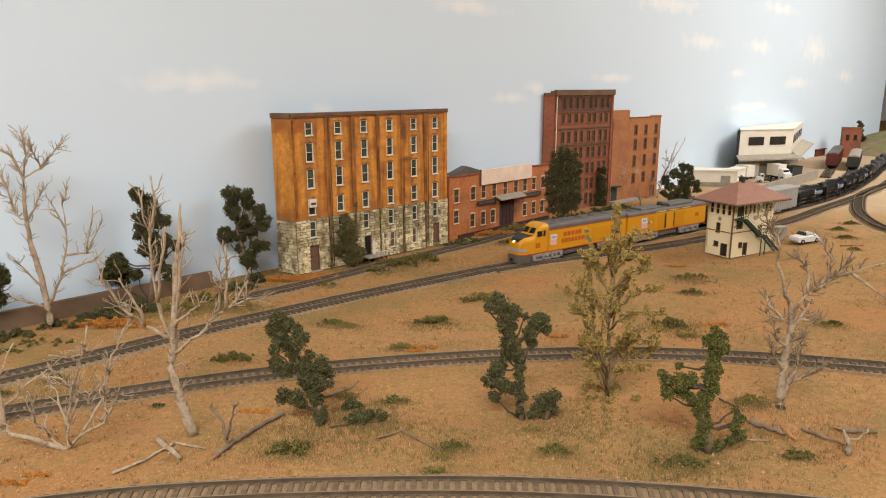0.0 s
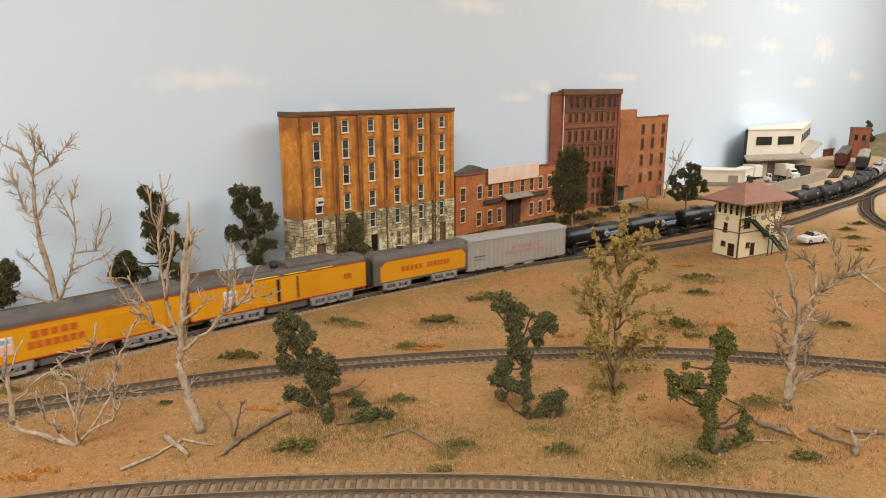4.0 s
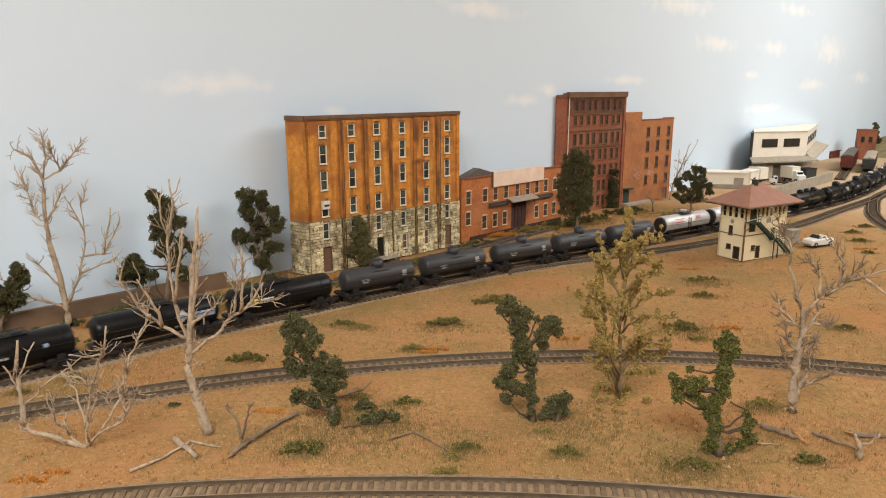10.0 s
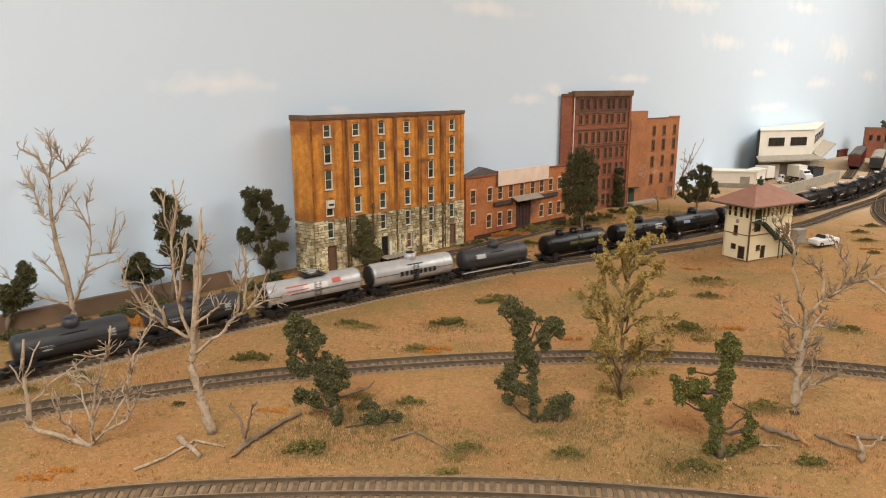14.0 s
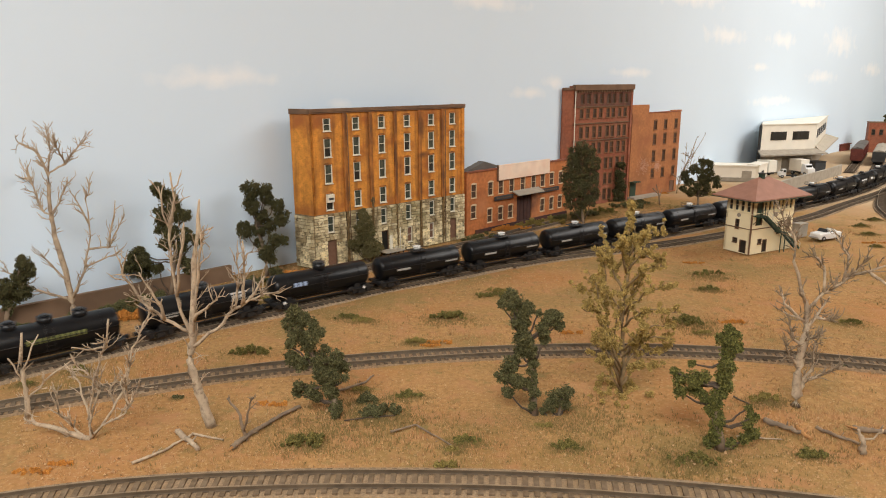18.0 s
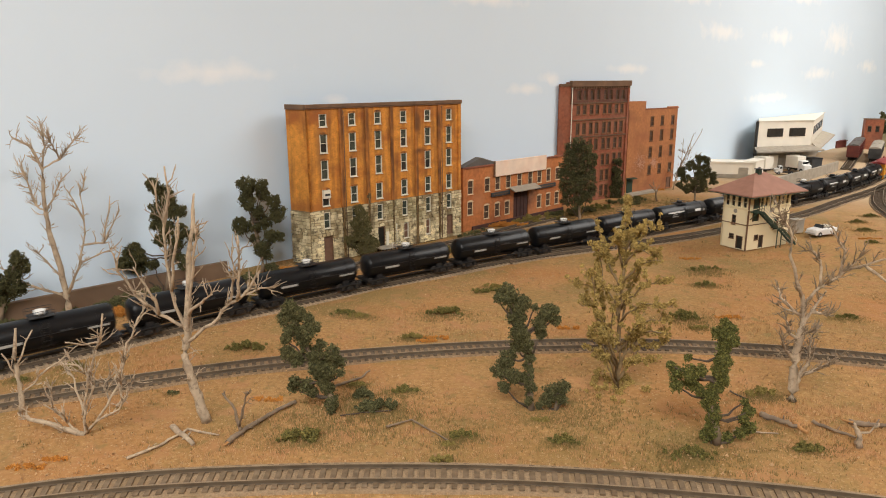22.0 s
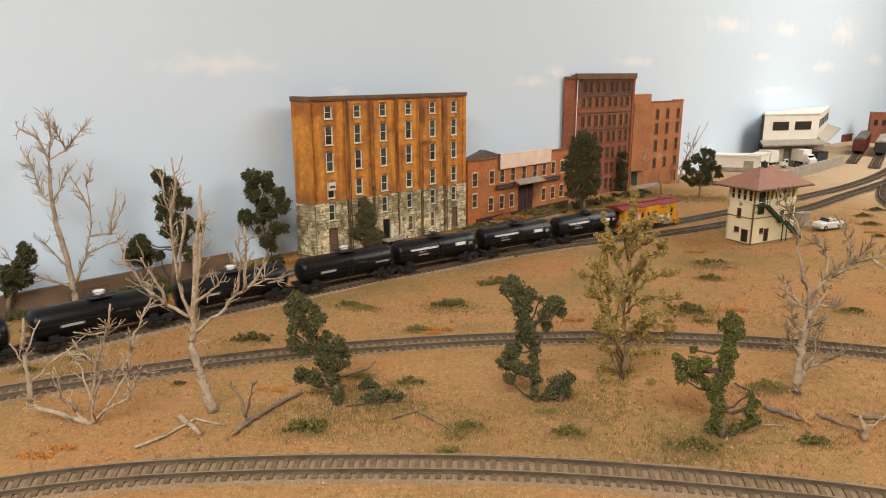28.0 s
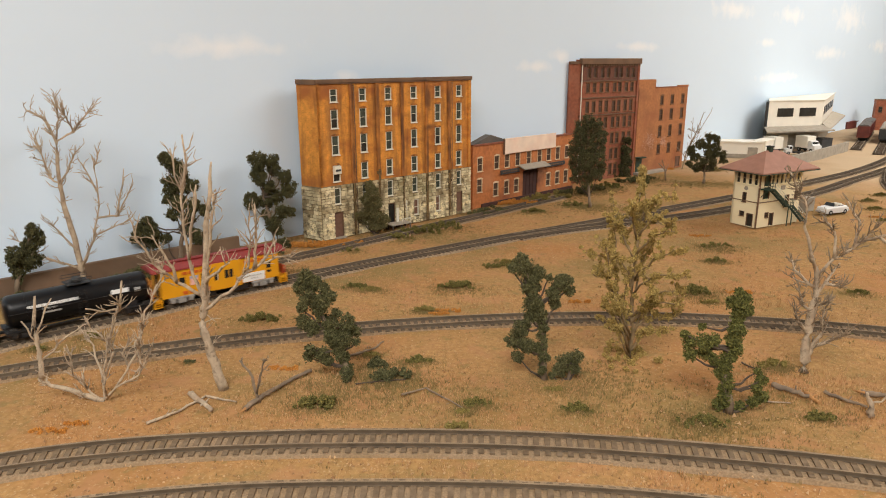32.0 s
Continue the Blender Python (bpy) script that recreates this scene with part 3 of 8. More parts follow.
def build_ground():
    bm = bmesh.new()
    xs = np.r_[np.arange(-1.4, -0.5, 0.05), np.arange(-0.5, 0.7, 0.008), np.arange(0.7, 2.0, 0.02), np.arange(2.0, 5.2, 0.2)]
    ys = np.r_[np.arange(-6.0, 0.2, 0.2), np.arange(0.2, 1.3, 0.008), np.arange(1.3, 2.4, 0.02), np.arange(2.4, 5.6, 0.2)]
    V = []
    for y in ys:
        for x in xs:
            z = 0.0022 * noise.noise(Vector((x * 9, y * 9, 0))) + 0.0004 * noise.noise(Vector((x * 60, y * 60, 3)))
            V.append((x, y, z - 0.001))
    nx = len(xs)
    F = [(j * nx + i, j * nx + i + 1, (j + 1) * nx + i + 1, (j + 1) * nx + i) for j in range(len(ys) - 1) for i in range(nx - 1)]
    me = bpy.data.meshes.new("ground")
    me.from_pydata(V, [], F)
    me.materials.append(M_SAND)
    for p in me.polygons:
        p.use_smooth = True
    return tagged(new("ground", me), "sandy tan scenic ground with orange and green patches", "ground", kind="structure")


build_ground()
o = new("wall_backdrop", to_mesh("wall_backdrop", boxm(-1.2, 3.2, 0.0, 0.03, -0.2, 1.42), M_WALL))
o.matrix_world = wall_pose(0)
tagged(o, "pale blue painted sky backdrop wall with white clouds", "wall", kind="structure")
for n, b in (("wall_left", (-2.0, -1.9, -6.2, 6.0, -1.1, 1.42)), ("wall_right", (5.3, 5.4, -6.2, 6.0, -1.1, 1.42)), ("wall_rear", (-2.0, 5.4, -6.3, -6.2, -1.1, 1.42)), ("wall_far", (-2.0, 5.4, 5.9, 6.0, -1.1, 1.42))):
    tagged(new(n, to_mesh(n, boxm(*b), M_ROOM)), "plain off-white painted room wall", "wall", kind="structure")
tagged(new("ceiling", to_mesh("ceiling", boxm(-2.0, 5.4, -6.3, 6.0, 1.42, 1.5), M_ROOM)), "plain white room ceiling", "ceiling", kind="structure")

TRACK_MAIN = [(-0.6, -5.5), (-0.6, -4.5), (-0.6, -3.5), (-0.6, -2.5), (-0.6, -1.5), (-0.6, -0.7), (-0.6, -0.3), (-0.595, 0), (-0.575, 0.2), (-0.535, 0.37), (-0.475, 0.5),
              (-0.3992, 0.5968), (-0.3389, 0.6506), (-0.241, 0.7356), (-0.1639, 0.7959), (-0.0898, 0.8523), (-0.0295, 0.8948), (0.0239, 0.9324), (0.1069, 0.9887), (0.1978, 1.046), (0.3027, 1.1161), (0.4008, 1.1835),
              (0.52, 1.264), (0.72, 1.405), (0.93, 1.567), (1.115, 1.745), (1.3, 1.955), (1.5, 2.2), (1.65, 2.36), (1.85, 2.52), (2.15, 2.65), (2.6, 2.7), (3.2, 2.55),
              (3.8, 2.2), (4.3, 1.7), (4.5, 1.1), (4.5, 0.3), (4.5, -0.6)]
TRACKS = [
    ("front_track", [(-.40, .345), (-.33, .38), (-.268, .405), (-.192, .422), (-.10, .4295), (0.0, .430), (.073, .426), (.143, .4175), (.21, .406), (.284, .389), (.36, .362), (.43, .33)]),
    ("edge_track", [(-.36, .30), (-.28, .333), (-.185, .357), (-.121, .3665), (-.045, .3695), (.035, .368), (.10, .3625), (.16, .353), (.24, .333), (.33, .30)]),
    ("middle_track", [(-0.45, 0.4848), (-0.343, 0.5438), (-0.229, 0.5908), (-0.133, 0.6218), (-0.06, 0.6378), (0.006, 0.6488), (0.086, 0.6578), (0.17, 0.6608), (0.256, 0.6558), (0.36, 0.6368), (0.436, 0.6158), (0.55, 0.5748), (0.66, 0.5148)]),
    ("main_track", TRACK_MAIN),
    ("siding_track", [(-0.217, 0.8565), (-0.158, 0.9085), (-0.103, 0.9625), (-0.042, 1.0265), (0.028, 1.0915), (0.086, 1.1465), (0.181, 1.2455), (0.242, 1.3055)]),
    ("passing_track", [(0.1188, 0.9917), (0.1981, 1.0358), (0.2877, 1.0733), (0.3722, 1.1095), (0.492, 1.1737), (0.7116, 1.3164), (0.8703, 1.4591), (1.0419, 1.6128), (1.1517, 1.7186), (1.2815, 1.8503), (1.4471, 2.0459)]),
    ("yard_track", [(1.20, 2.003), (1.24, 2.062), (1.379, 2.268), (1.476, 2.412), (1.55, 2.522)]),
    ("yard_track", [(1.20, 1.896), (1.24, 1.955), (1.416, 2.216), (1.504, 2.347), (1.60, 2.489)]),
    ("loop_track", [(1.30, 1.86), (1.16, 1.735), (1.075, 1.640), (1.004, 1.535), (.938, 1.427), (.894, 1.321), (.877, 1.249), (.885, 1.12), (.93, 1.0), (1.0, .9)]),
]
GAUGE, TIE_STEP = 0.0165, 0.0074
RAIL_TOP = 0.0048


def build_track(name, pts):
    X, T = spline(pts, TIE_STEP)
    if name == "main_track":
        keep = (X[:, 1] > 0.3) & (X[:, 0] < 2.4)
        X, T = X[keep], T[keep]
    root = thing(name, pose(0, 0, 0), "brown model railway track with weathered rails and ties", "track", kind="structure")
    bm = bmesh.new()
    edge, reach = {"front_track": (0.0175, 0.0148), "edge_track": (0.0175, 0.0148), "siding_track": (0.0118, 0.0108)}.get(name, (0.0152, 0.0138))
    sweep(bm, X, T, [(-edge - 0.002, -0.004), (-edge, 0.0010), (edge, 0.0010), (edge + 0.002, -0.004)])
    part("ballast", bm, M_BALLAST_MID if name in ("middle_track", "siding_track") else M_BALLAST_TAN if name in ("front_track", "edge_track") else M_BALLAST, root)
    for side in (-1, 1):
        bm = bmesh.new()
        c = side * (GAUGE / 2 + 0.0004)
        sweep(bm, X, T, [(c - 0.0008, 0.0018), (c + 0.0008, 0.0018), (c + 0.0004, 0.0026), (c + 0.0005, 0.0048), (c - 0.0005, 0.0048), (c - 0.0004, 0.0026)])
        rail = part("rail", bm, M_RAIL_MID if name == "middle_track" else M_RAIL if name in ("front_track", "edge_track") else M_RAIL_DARK, root)
        # Pale metal strip sets the rail top off from the shade-darkened sides.
        bm = bmesh.new()
        sweep(bm, X, T, [(c - 0.0005, 0.0048), (c + 0.0005, 0.0048), (c + 0.0004, 0.0051), (c - 0.0004, 0.0051)])
        part("rail_head", bm, M_RAILHEAD, rail)
    bm = bmesh.new()
    for (x, y), (tx, ty) in zip(X, T):
        vs = box(bm, -0.0018, 0.0018, -reach, reach, 0.0, 0.0022)
        j = random.uniform(-0.0006, 0.0006)
        for v in vs:
            a, b, h = v.co
            b += j
            v.co = (x + tx * a + ty * b, y + ty * a - tx * b, h)
    part("ties", bm, M_TIE_MID if name == "middle_track" else M_TIE if name in ("front_track", "edge_track") else M_TIE_DARK, root, kind="stuff")
    return root


for n, p in TRACKS:
    build_track(n, p)

# ---- buildings ----
def wall_holes(L, H, holes, thick=0.004, z0=0.0, x0=0.0):
    """A wall in the plane y = 0..thick with real openings (x0, x1, z0, z1)."""
    bm = bmesh.new()
    xs = sorted({x0, L, *[h[0] for h in holes], *[h[1] for h in holes]})
    zs = sorted({z0, H, *[h[2] for h in holes], *[h[3] for h in holes]})
    xs = [x for x in xs if x0 <= x <= L]
    zs = [z for z in zs if z0 <= z <= H]
    cache = {}

    def v(x, y, z):
        k = (round(x, 6), y, round(z, 6))
        if k not in cache:
            cache[k] = bm.verts.new((x, y, z))
        return cache[k]

    def hole(i, j):
        if i < 0 or j < 0 or i >= len(xs) - 1 or j >= len(zs) - 1:
            return True
        cx, cz = (xs[i] + xs[i + 1]) / 2, (zs[j] + zs[j + 1]) / 2
        return any(h[0] < cx < h[1] and h[2] < cz < h[3] for h in holes)

    for i in range(len(xs) - 1):
        for j in range(len(zs) - 1):
            if hole(i, j):
                continue
            a, b, c, d = xs[i], xs[i + 1], zs[j], zs[j + 1]
            bm.faces.new((v(a, 0, c), v(b, 0, c), v(b, 0, d), v(a, 0, d)))
            bm.faces.new((v(a, thick, c), v(a, thick, d), v(b, thick, d), v(b, thick, c)))
            if hole(i - 1, j):
                bm.faces.new((v(a, 0, c), v(a, 0, d), v(a, thick, d), v(a, thick, c)))
            if hole(i + 1, j):
                bm.faces.new((v(b, 0, c), v(b, thick, c), v(b, thick, d), v(b, 0, d)))
            if hole(i, j - 1):
                bm.faces.new((v(a, 0, c), v(a, thick, c), v(b, thick, c), v(b, 0, c)))
            if hole(i, j + 1):
                bm.faces.new((v(a, 0, d), v(b, 0, d), v(b, thick, d), v(a, thick, d)))
    return bm


def sash(parent, h, frame=None, pane=None, y=0.0012, fw=0.0010, arched=True, lower=None, sill=True):
    """A sash window in an opening: frame with sill and head, two panes."""
    x0, x1, z0, z1 = h
    frame = frame or M_WINFRAME
    pane = pane or M_PANE
    zm, xm, g = (z0 + z1) / 2, (x0 + x1) / 2, fw * 0.25
    lights = [(x0 + fw, x1 - fw, c, d) for c, d in ((z0 + fw * 0.8, zm - g), (zm + g, z1 - fw))]
    bm = wall_holes(x1, z1, lights, 0.0020, z0, x0)
    bmesh.ops.translate(bm, verts=bm.verts, vec=(0, y - 0.0014, 0))
    w = part("window", bm, frame, parent)
    if sill:
        part("sill", boxm(x0 - fw * 0.6, x1 + fw * 0.6, -0.0016, y, z0 - fw * 0.9, z0), frame, w)
    part("pane", boxm(x0 + fw * 0.5, x1 - fw * 0.5, y + 0.0002, y + 0.0006, zm, z1 - fw * 0.5), pane, w)
    part("pane", boxm(x0 + fw * 0.5, x1 - fw * 0.5, y + 0.0004, y + 0.0008, z0 + fw * 0.3, zm), lower or pane, w)
    if arched:
        bm = bmesh.new()
        n, hw = 6, (x1 - x0) / 2 + 0.0006
        pts = [(xm + hw * math.cos(math.pi * (1 - i / n)), z1 - 0.0004 + 0.0030 * math.sin(math.pi * i / n)) for i in range(n + 1)]
        a = [bm.verts.new((x, -0.0010, z)) for x, z in pts]
        b = [bm.verts.new((x, 0.0006, z)) for x, z in pts]
        bm.faces.new(a)
        bm.faces.new(b[::-1])
        for i in range(n + 1):
            j = (i + 1) % (n + 1)
            bm.faces.new((a[i], b[i], b[j], a[j]))
        part("lintel", bm, M_RUSTSTREAK if frame is M_WINFRAME else frame, w)
    return w


def door(parent, h, material, y=0.0012, name="door"):
    x0, x1, z0, z1 = h
    d = part(name, boxm(x0, x1, y, y + 0.0015, z0, z1), material, parent)
    bm = bmesh.new()
    box(bm, x0, x0 + 0.0009, y - 0.0016, y + 0.0012, z0, z1)
    box(bm, x1 - 0.0009, x1, y - 0.0016, y + 0.0012, z0, z1)
    box(bm, x0, x1, y - 0.0016, y + 0.0012, z1 - 0.0009, z1)
    part("door_frame", bm, M_CORNICE, d)
    part("door_panel", boxm(x0 + (x1 - x0) * .2, x1 - (x1 - x0) * .2, y - 0.0004, y + 0.0004, z0 + (z1 - z0) * .55, z1 - (z1 - z0) * .12), material, d)
    return d


def stones(parent, L, z_top, avoid, seed, limit=240, turn=None):
    """Squared rubble courses laid proud of the mortar, each stone an object on one shared mesh."""
    rng = random.Random(seed)
    bm = bmesh.new()
    box(bm, -0.5, 0.5, -0.5, 0.5, -0.5, 0.5, 0.09)
    for v in bm.verts:
        v.co += Vector((rng.uniform(-.04, .04), rng.uniform(-.1, .1), rng.uniform(-.05, .05)))
    me = to_mesh("stone", bm, M_STONE)
    z, made = 0.0006, 0
    rest = bmesh.new()
    while z < z_top - 0.003:
        h = rng.uniform(0.0036, 0.0056)
        h = min(h, z_top - z)
        gaps = sorted((max(0, q[0]), min(L, q[1])) for q in avoid if q[2] < z + h - 0.0008 and q[3] > z + 0.0008)
        spans, at = [], 0.0
        for a, b in gaps:
            if a > at:
                spans.append((at, a))
            at = max(at, b)
        spans.append((at, L))
        for lo, hi in spans:
            x = lo
            while x < hi - 0.0015:
                b = min(x + rng.uniform(0.0045, 0.0120), hi)
                if hi - b < 0.004:
                    b = hi
                hh = h * rng.choice((1, 1, 1, 0.7, 0.6, 0.45)) if made < limit - 1 else h
                if made < limit:
                    st = part("stone", me, None, parent)
                    st.matrix_basis = (turn or Matrix()) @ Matrix.Translation(((x + b) / 2, rng.uniform(-0.0004, 0.0002), z + hh / 2)) @ Euler((0, rng.uniform(-.07, .07), rng.uniform(-.05, .05))).to_matrix().to_4x4() @ Matrix.Diagonal((b - x - rng.uniform(.0002, .0012), 0.0036, hh - rng.uniform(.0001, .0010), 1))
                    made += 1
                    if hh < h:
                        st = part("stone", me, None, parent)
                        st.matrix_basis = (turn or Matrix()) @ Matrix.Translation(((x + b) / 2, rng.uniform(-0.0004, 0.0002), z + hh + (h - hh) / 2)) @ Matrix.Diagonal((b - x - 0.0007, 0.0032, h - hh - 0.0004, 1))
                        made += 1
                else:
                    box(rest, x + rng.uniform(.0002, .0008), b - rng.uniform(.0002, .0008), -0.0018 + rng.uniform(-.0004, .0002), 0.0010, z + rng.uniform(.0002, .0007), z + hh - rng.uniform(.0002, .0007))
                x = b
        z += h
    if rest.verts:
        o = part("rubble_work", rest, M_STONE_MIX, parent, kind="stuff")
        o.matrix_basis = turn or Matrix()
    else:
        rest.free()


def side_turn(a, b):
    """Local frame for a wall from a to b in plan (its outer face to the right of the way... seen from outside)."""
    a, b = Vector((*a, 0)), Vector((*b, 0))
    d = (b - a).normalized()
    return Matrix.Translation(a) @ Matrix(((d.x, -d.y, 0, 0), (d.y, d.x, 0, 0), (0, 0, 1, 0), (0, 0, 0, 1))), (b - a).length


def ragged(x, z0, z1, w, seed, out=0.0026):
    """A stain that runs down a wall: many thin uneven slivers round a line."""
    rng = random.Random(seed)
    bm = bmesh.new()
    n = int((z1 - z0) / 0.00030)
    for k in range(n):
        z = rng.uniform(z0, z1)
        g = w * (0.45 + 0.75 * noise.noise(Vector((seed, 0, z * 60))) ** 2 + 0.35 * rng.random())
        c = x + rng.gauss(0, w * 0.33)
        h = rng.uniform(0.0012, 0.0050)
        box(bm, c - g * 0.14, c + g * 0.14, -out - rng.random() * 0.0003, 0.0, max(z0, z - h), min(z1, z + h))
    return bm


def warehouse():
    L, H, ZS = 0.2967, 0.226, 0.078
    t = thing("warehouse", pose(-0.162, 0.979, 0, 0, 0, 42.13), "tall ochre brick warehouse with rubble stone ground storeys", "building")
    cols = (0.0280, 0.0775, 0.1242, 0.1735, 0.2230, 0.2692)
    rows = ((0.1955, 0.2135), (0.1590, 0.1855), (0.1215, 0.1490), (0.0832, 0.1075))
    up = [(c - 0.0062, c + 0.0062, a, b) for c in cols for a, b in rows]
    low = [(c - 0.0054, c + 0.0054, 0.0505, 0.0740) for c in cols]
    lw = [(0.1705, 0.1807, 0.0132, 0.0378), (0.2174, 0.2271, 0.0125, 0.0376)]
    doors = [(0.0205, 0.0364, 0.0015, 0.0387), (0.1190, 0.1325, 0.0080, 0.0383), (0.2631, 0.2775, 0.0046, 0.0390)]
    bw = part("brick_wall", wall_holes(L, H, up, z0=ZS), M_BRICK_OR, t)
    sw = part("stone_wall", wall_holes(L, ZS, low + lw + doors), M_MORTAR, t)
    for i, h in enumerate(up):
        if i == 3:
            w = sash(t, h, lower=M_PANEDARK)
            ac = part("air_conditioner", boxm(h[0] + .0004, h[1] - .0004, -0.0045, 0.001, 0.0945, 0.1060, 0.0006), M_WINFRAME, t, "white box air conditioner in a window")
            part("vent_slot", boxm(h[0] + .002, h[1] - .002, -0.0049, -0.0044, 0.0985, 0.1015), M_DKGREY, ac)
        else:
            sash(t, h, lower=M_PANEDARK if i in (1, 6, 13, 14, 18) else None, fw=0.0012, pane=M_PANE)
    for h in low:
        sash(t, h, arched=False)
    for h in lw:
        sash(t, h, pane=M_BROWNDOOR, arched=False)
    door(t, doors[0], M_BROWNDOOR)
    door(t, doors[1], M_PANEDARK)
    door(t, doors[2], M_BROWNDOOR)
    part("white_door_leaf", boxm(0.1325, 0.1375, -0.004, -0.003, 0.0080, 0.0300), M_WINFRAME, t, "open white door leaf")
    ml, ll = side_turn((-0.0082, 0.0371), (0, 0))
    o = part("side_wall", wall_holes(ll, H, [], z0=ZS), M_BRICK_OR, t)
    o.matrix_basis = ml
    o = part("side_stone_wall", wall_holes(ll, ZS, []), M_MORTAR, t)
    o.matrix_basis = ml
    for x in (0.0, 0.0, 0.057, 0.1032, 0.1500, 0.1988, 0.2475, 0.2925):
        part("pilaster", boxm(x - 0.0028 + (0.0028 if x == 0 else 0), x + 0.0030, -0.0018, 0.001, ZS, H - 0.006), M_BRICK_OR if x in (0.0, 0.2925) else M_RUSTSTREAK, t)
    for x, lo, hi, wide in ((0.057, 0.0, ZS, 1.0), (0.1032, 0.046, ZS + 0.016, 0.9), (0.150, 0.0, ZS, 0.45), (0.1988, 0.0, ZS, 0.9), (0.2475, 0.012, ZS, 1.1)):
        part("rust_streak", ragged(x, lo, hi, 0.0030 * wide, int(x * 1000)), M_STAIN_STONE, t, "dark rusty stain down the stonework", kind="stuff")
    for x in (0.0610, 0.1545, 0.2520):
        part("downpipe", tubem((x, -0.0026, 0.002), (x, -0.0026, 0.040 if .1 < x < .2 else H - 0.008), 0.0007, n=6), M_CORNICE if x < .1 or x > .2 else M_WINFRAME, t)
    bm = bmesh.new()
    box(bm, -0.0008, L + 0.0004, -0.0026, 0.003, H - 0.0042, H + 0.0006, 0.0003)
    box(bm, -0.0006, L, -0.0019, 0.002, H - 0.0058, H - 0.0042)
    part("cornice", bm, M_CORNICE, t)
    o = part("side_cornice", boxm(0, ll, -0.0018, 0.003, H - 0.0062, H + 0.0006), M_CORNICE, t)
    o.matrix_basis = ml
    bm = bmesh.new()
    vs = [bm.verts.new(p) for p in ((0, 0.001, H - .004), (L, 0.001, H - .004), (L, 0.034, H - .004), (-.008, 0.037, H - .004))]
    bm.faces.new(vs)
    bmesh.ops.solidify(bm, geom=bm.faces[:], thickness=0.002)
    part("roof", bm, M_DKGREY, t)
    part("end_wall", boxm(L - 0.003, L, 0.004, 0.030, 0, H), M_BRICK_OR, t)
    dk = part("loading_dock", boxm(0.112, 0.150, -0.020, 0.0, 0.0068, 0.0082, 0.0002), M_CONCRETE, t, "pale loading dock slab")
    for x in (0.114, 0.131, 0.148):
        for y in (-0.018, -0.006):
            part("dock_post", boxm(x - 0.0008, x + 0.0008, y - 0.0008, y + 0.0008, 0, 0.0068), M_BARK, dk)
    part("dock_rail", tubem((0.131, -0.019, 0.015), (0.149, -0.019, 0.015), 0.0005, n=6), M_WINFRAME, dk)
    for x in (0.132, 0.148):
        part("dock_rail", tubem((x, -0.019, 0.0082), (x, -0.019, 0.0151), 0.0005, n=6), M_WINFRAME, dk)
    part("door_step", boxm(0.019, 0.038, -0.006, 0.0, 0.0, 0.0018), M_CONCRETE, t)
    av = low + lw + doors + [(x - .0024, x + .0024, 0, ZS) for x in (0.057, 0.1988, 0.2475)]
    return t, sw, av, ml, ll


def brick_face(name, m, label, L, H, holes, material, extra_depth=0.022):
    t = thing(name, m, label, "building")
    part("front_wall", wall_holes(L, H, holes), material, t)
    part("rear_wall", boxm(0, L, extra_depth, extra_depth + .002, 0, H - 0.003), material, t)
    part("end_wall", boxm(0, 0.003, 0.004, extra_depth, 0, H - 0.001), material, t)
    part("end_wall", boxm(L - 0.003, L, 0.004, extra_depth, 0, H - 0.001), material, t)
    part("roof", boxm(0.003, L - 0.003, 0.004, extra_depth, H - 0.006, H - 0.004), M_DKGREY, t)
    return t


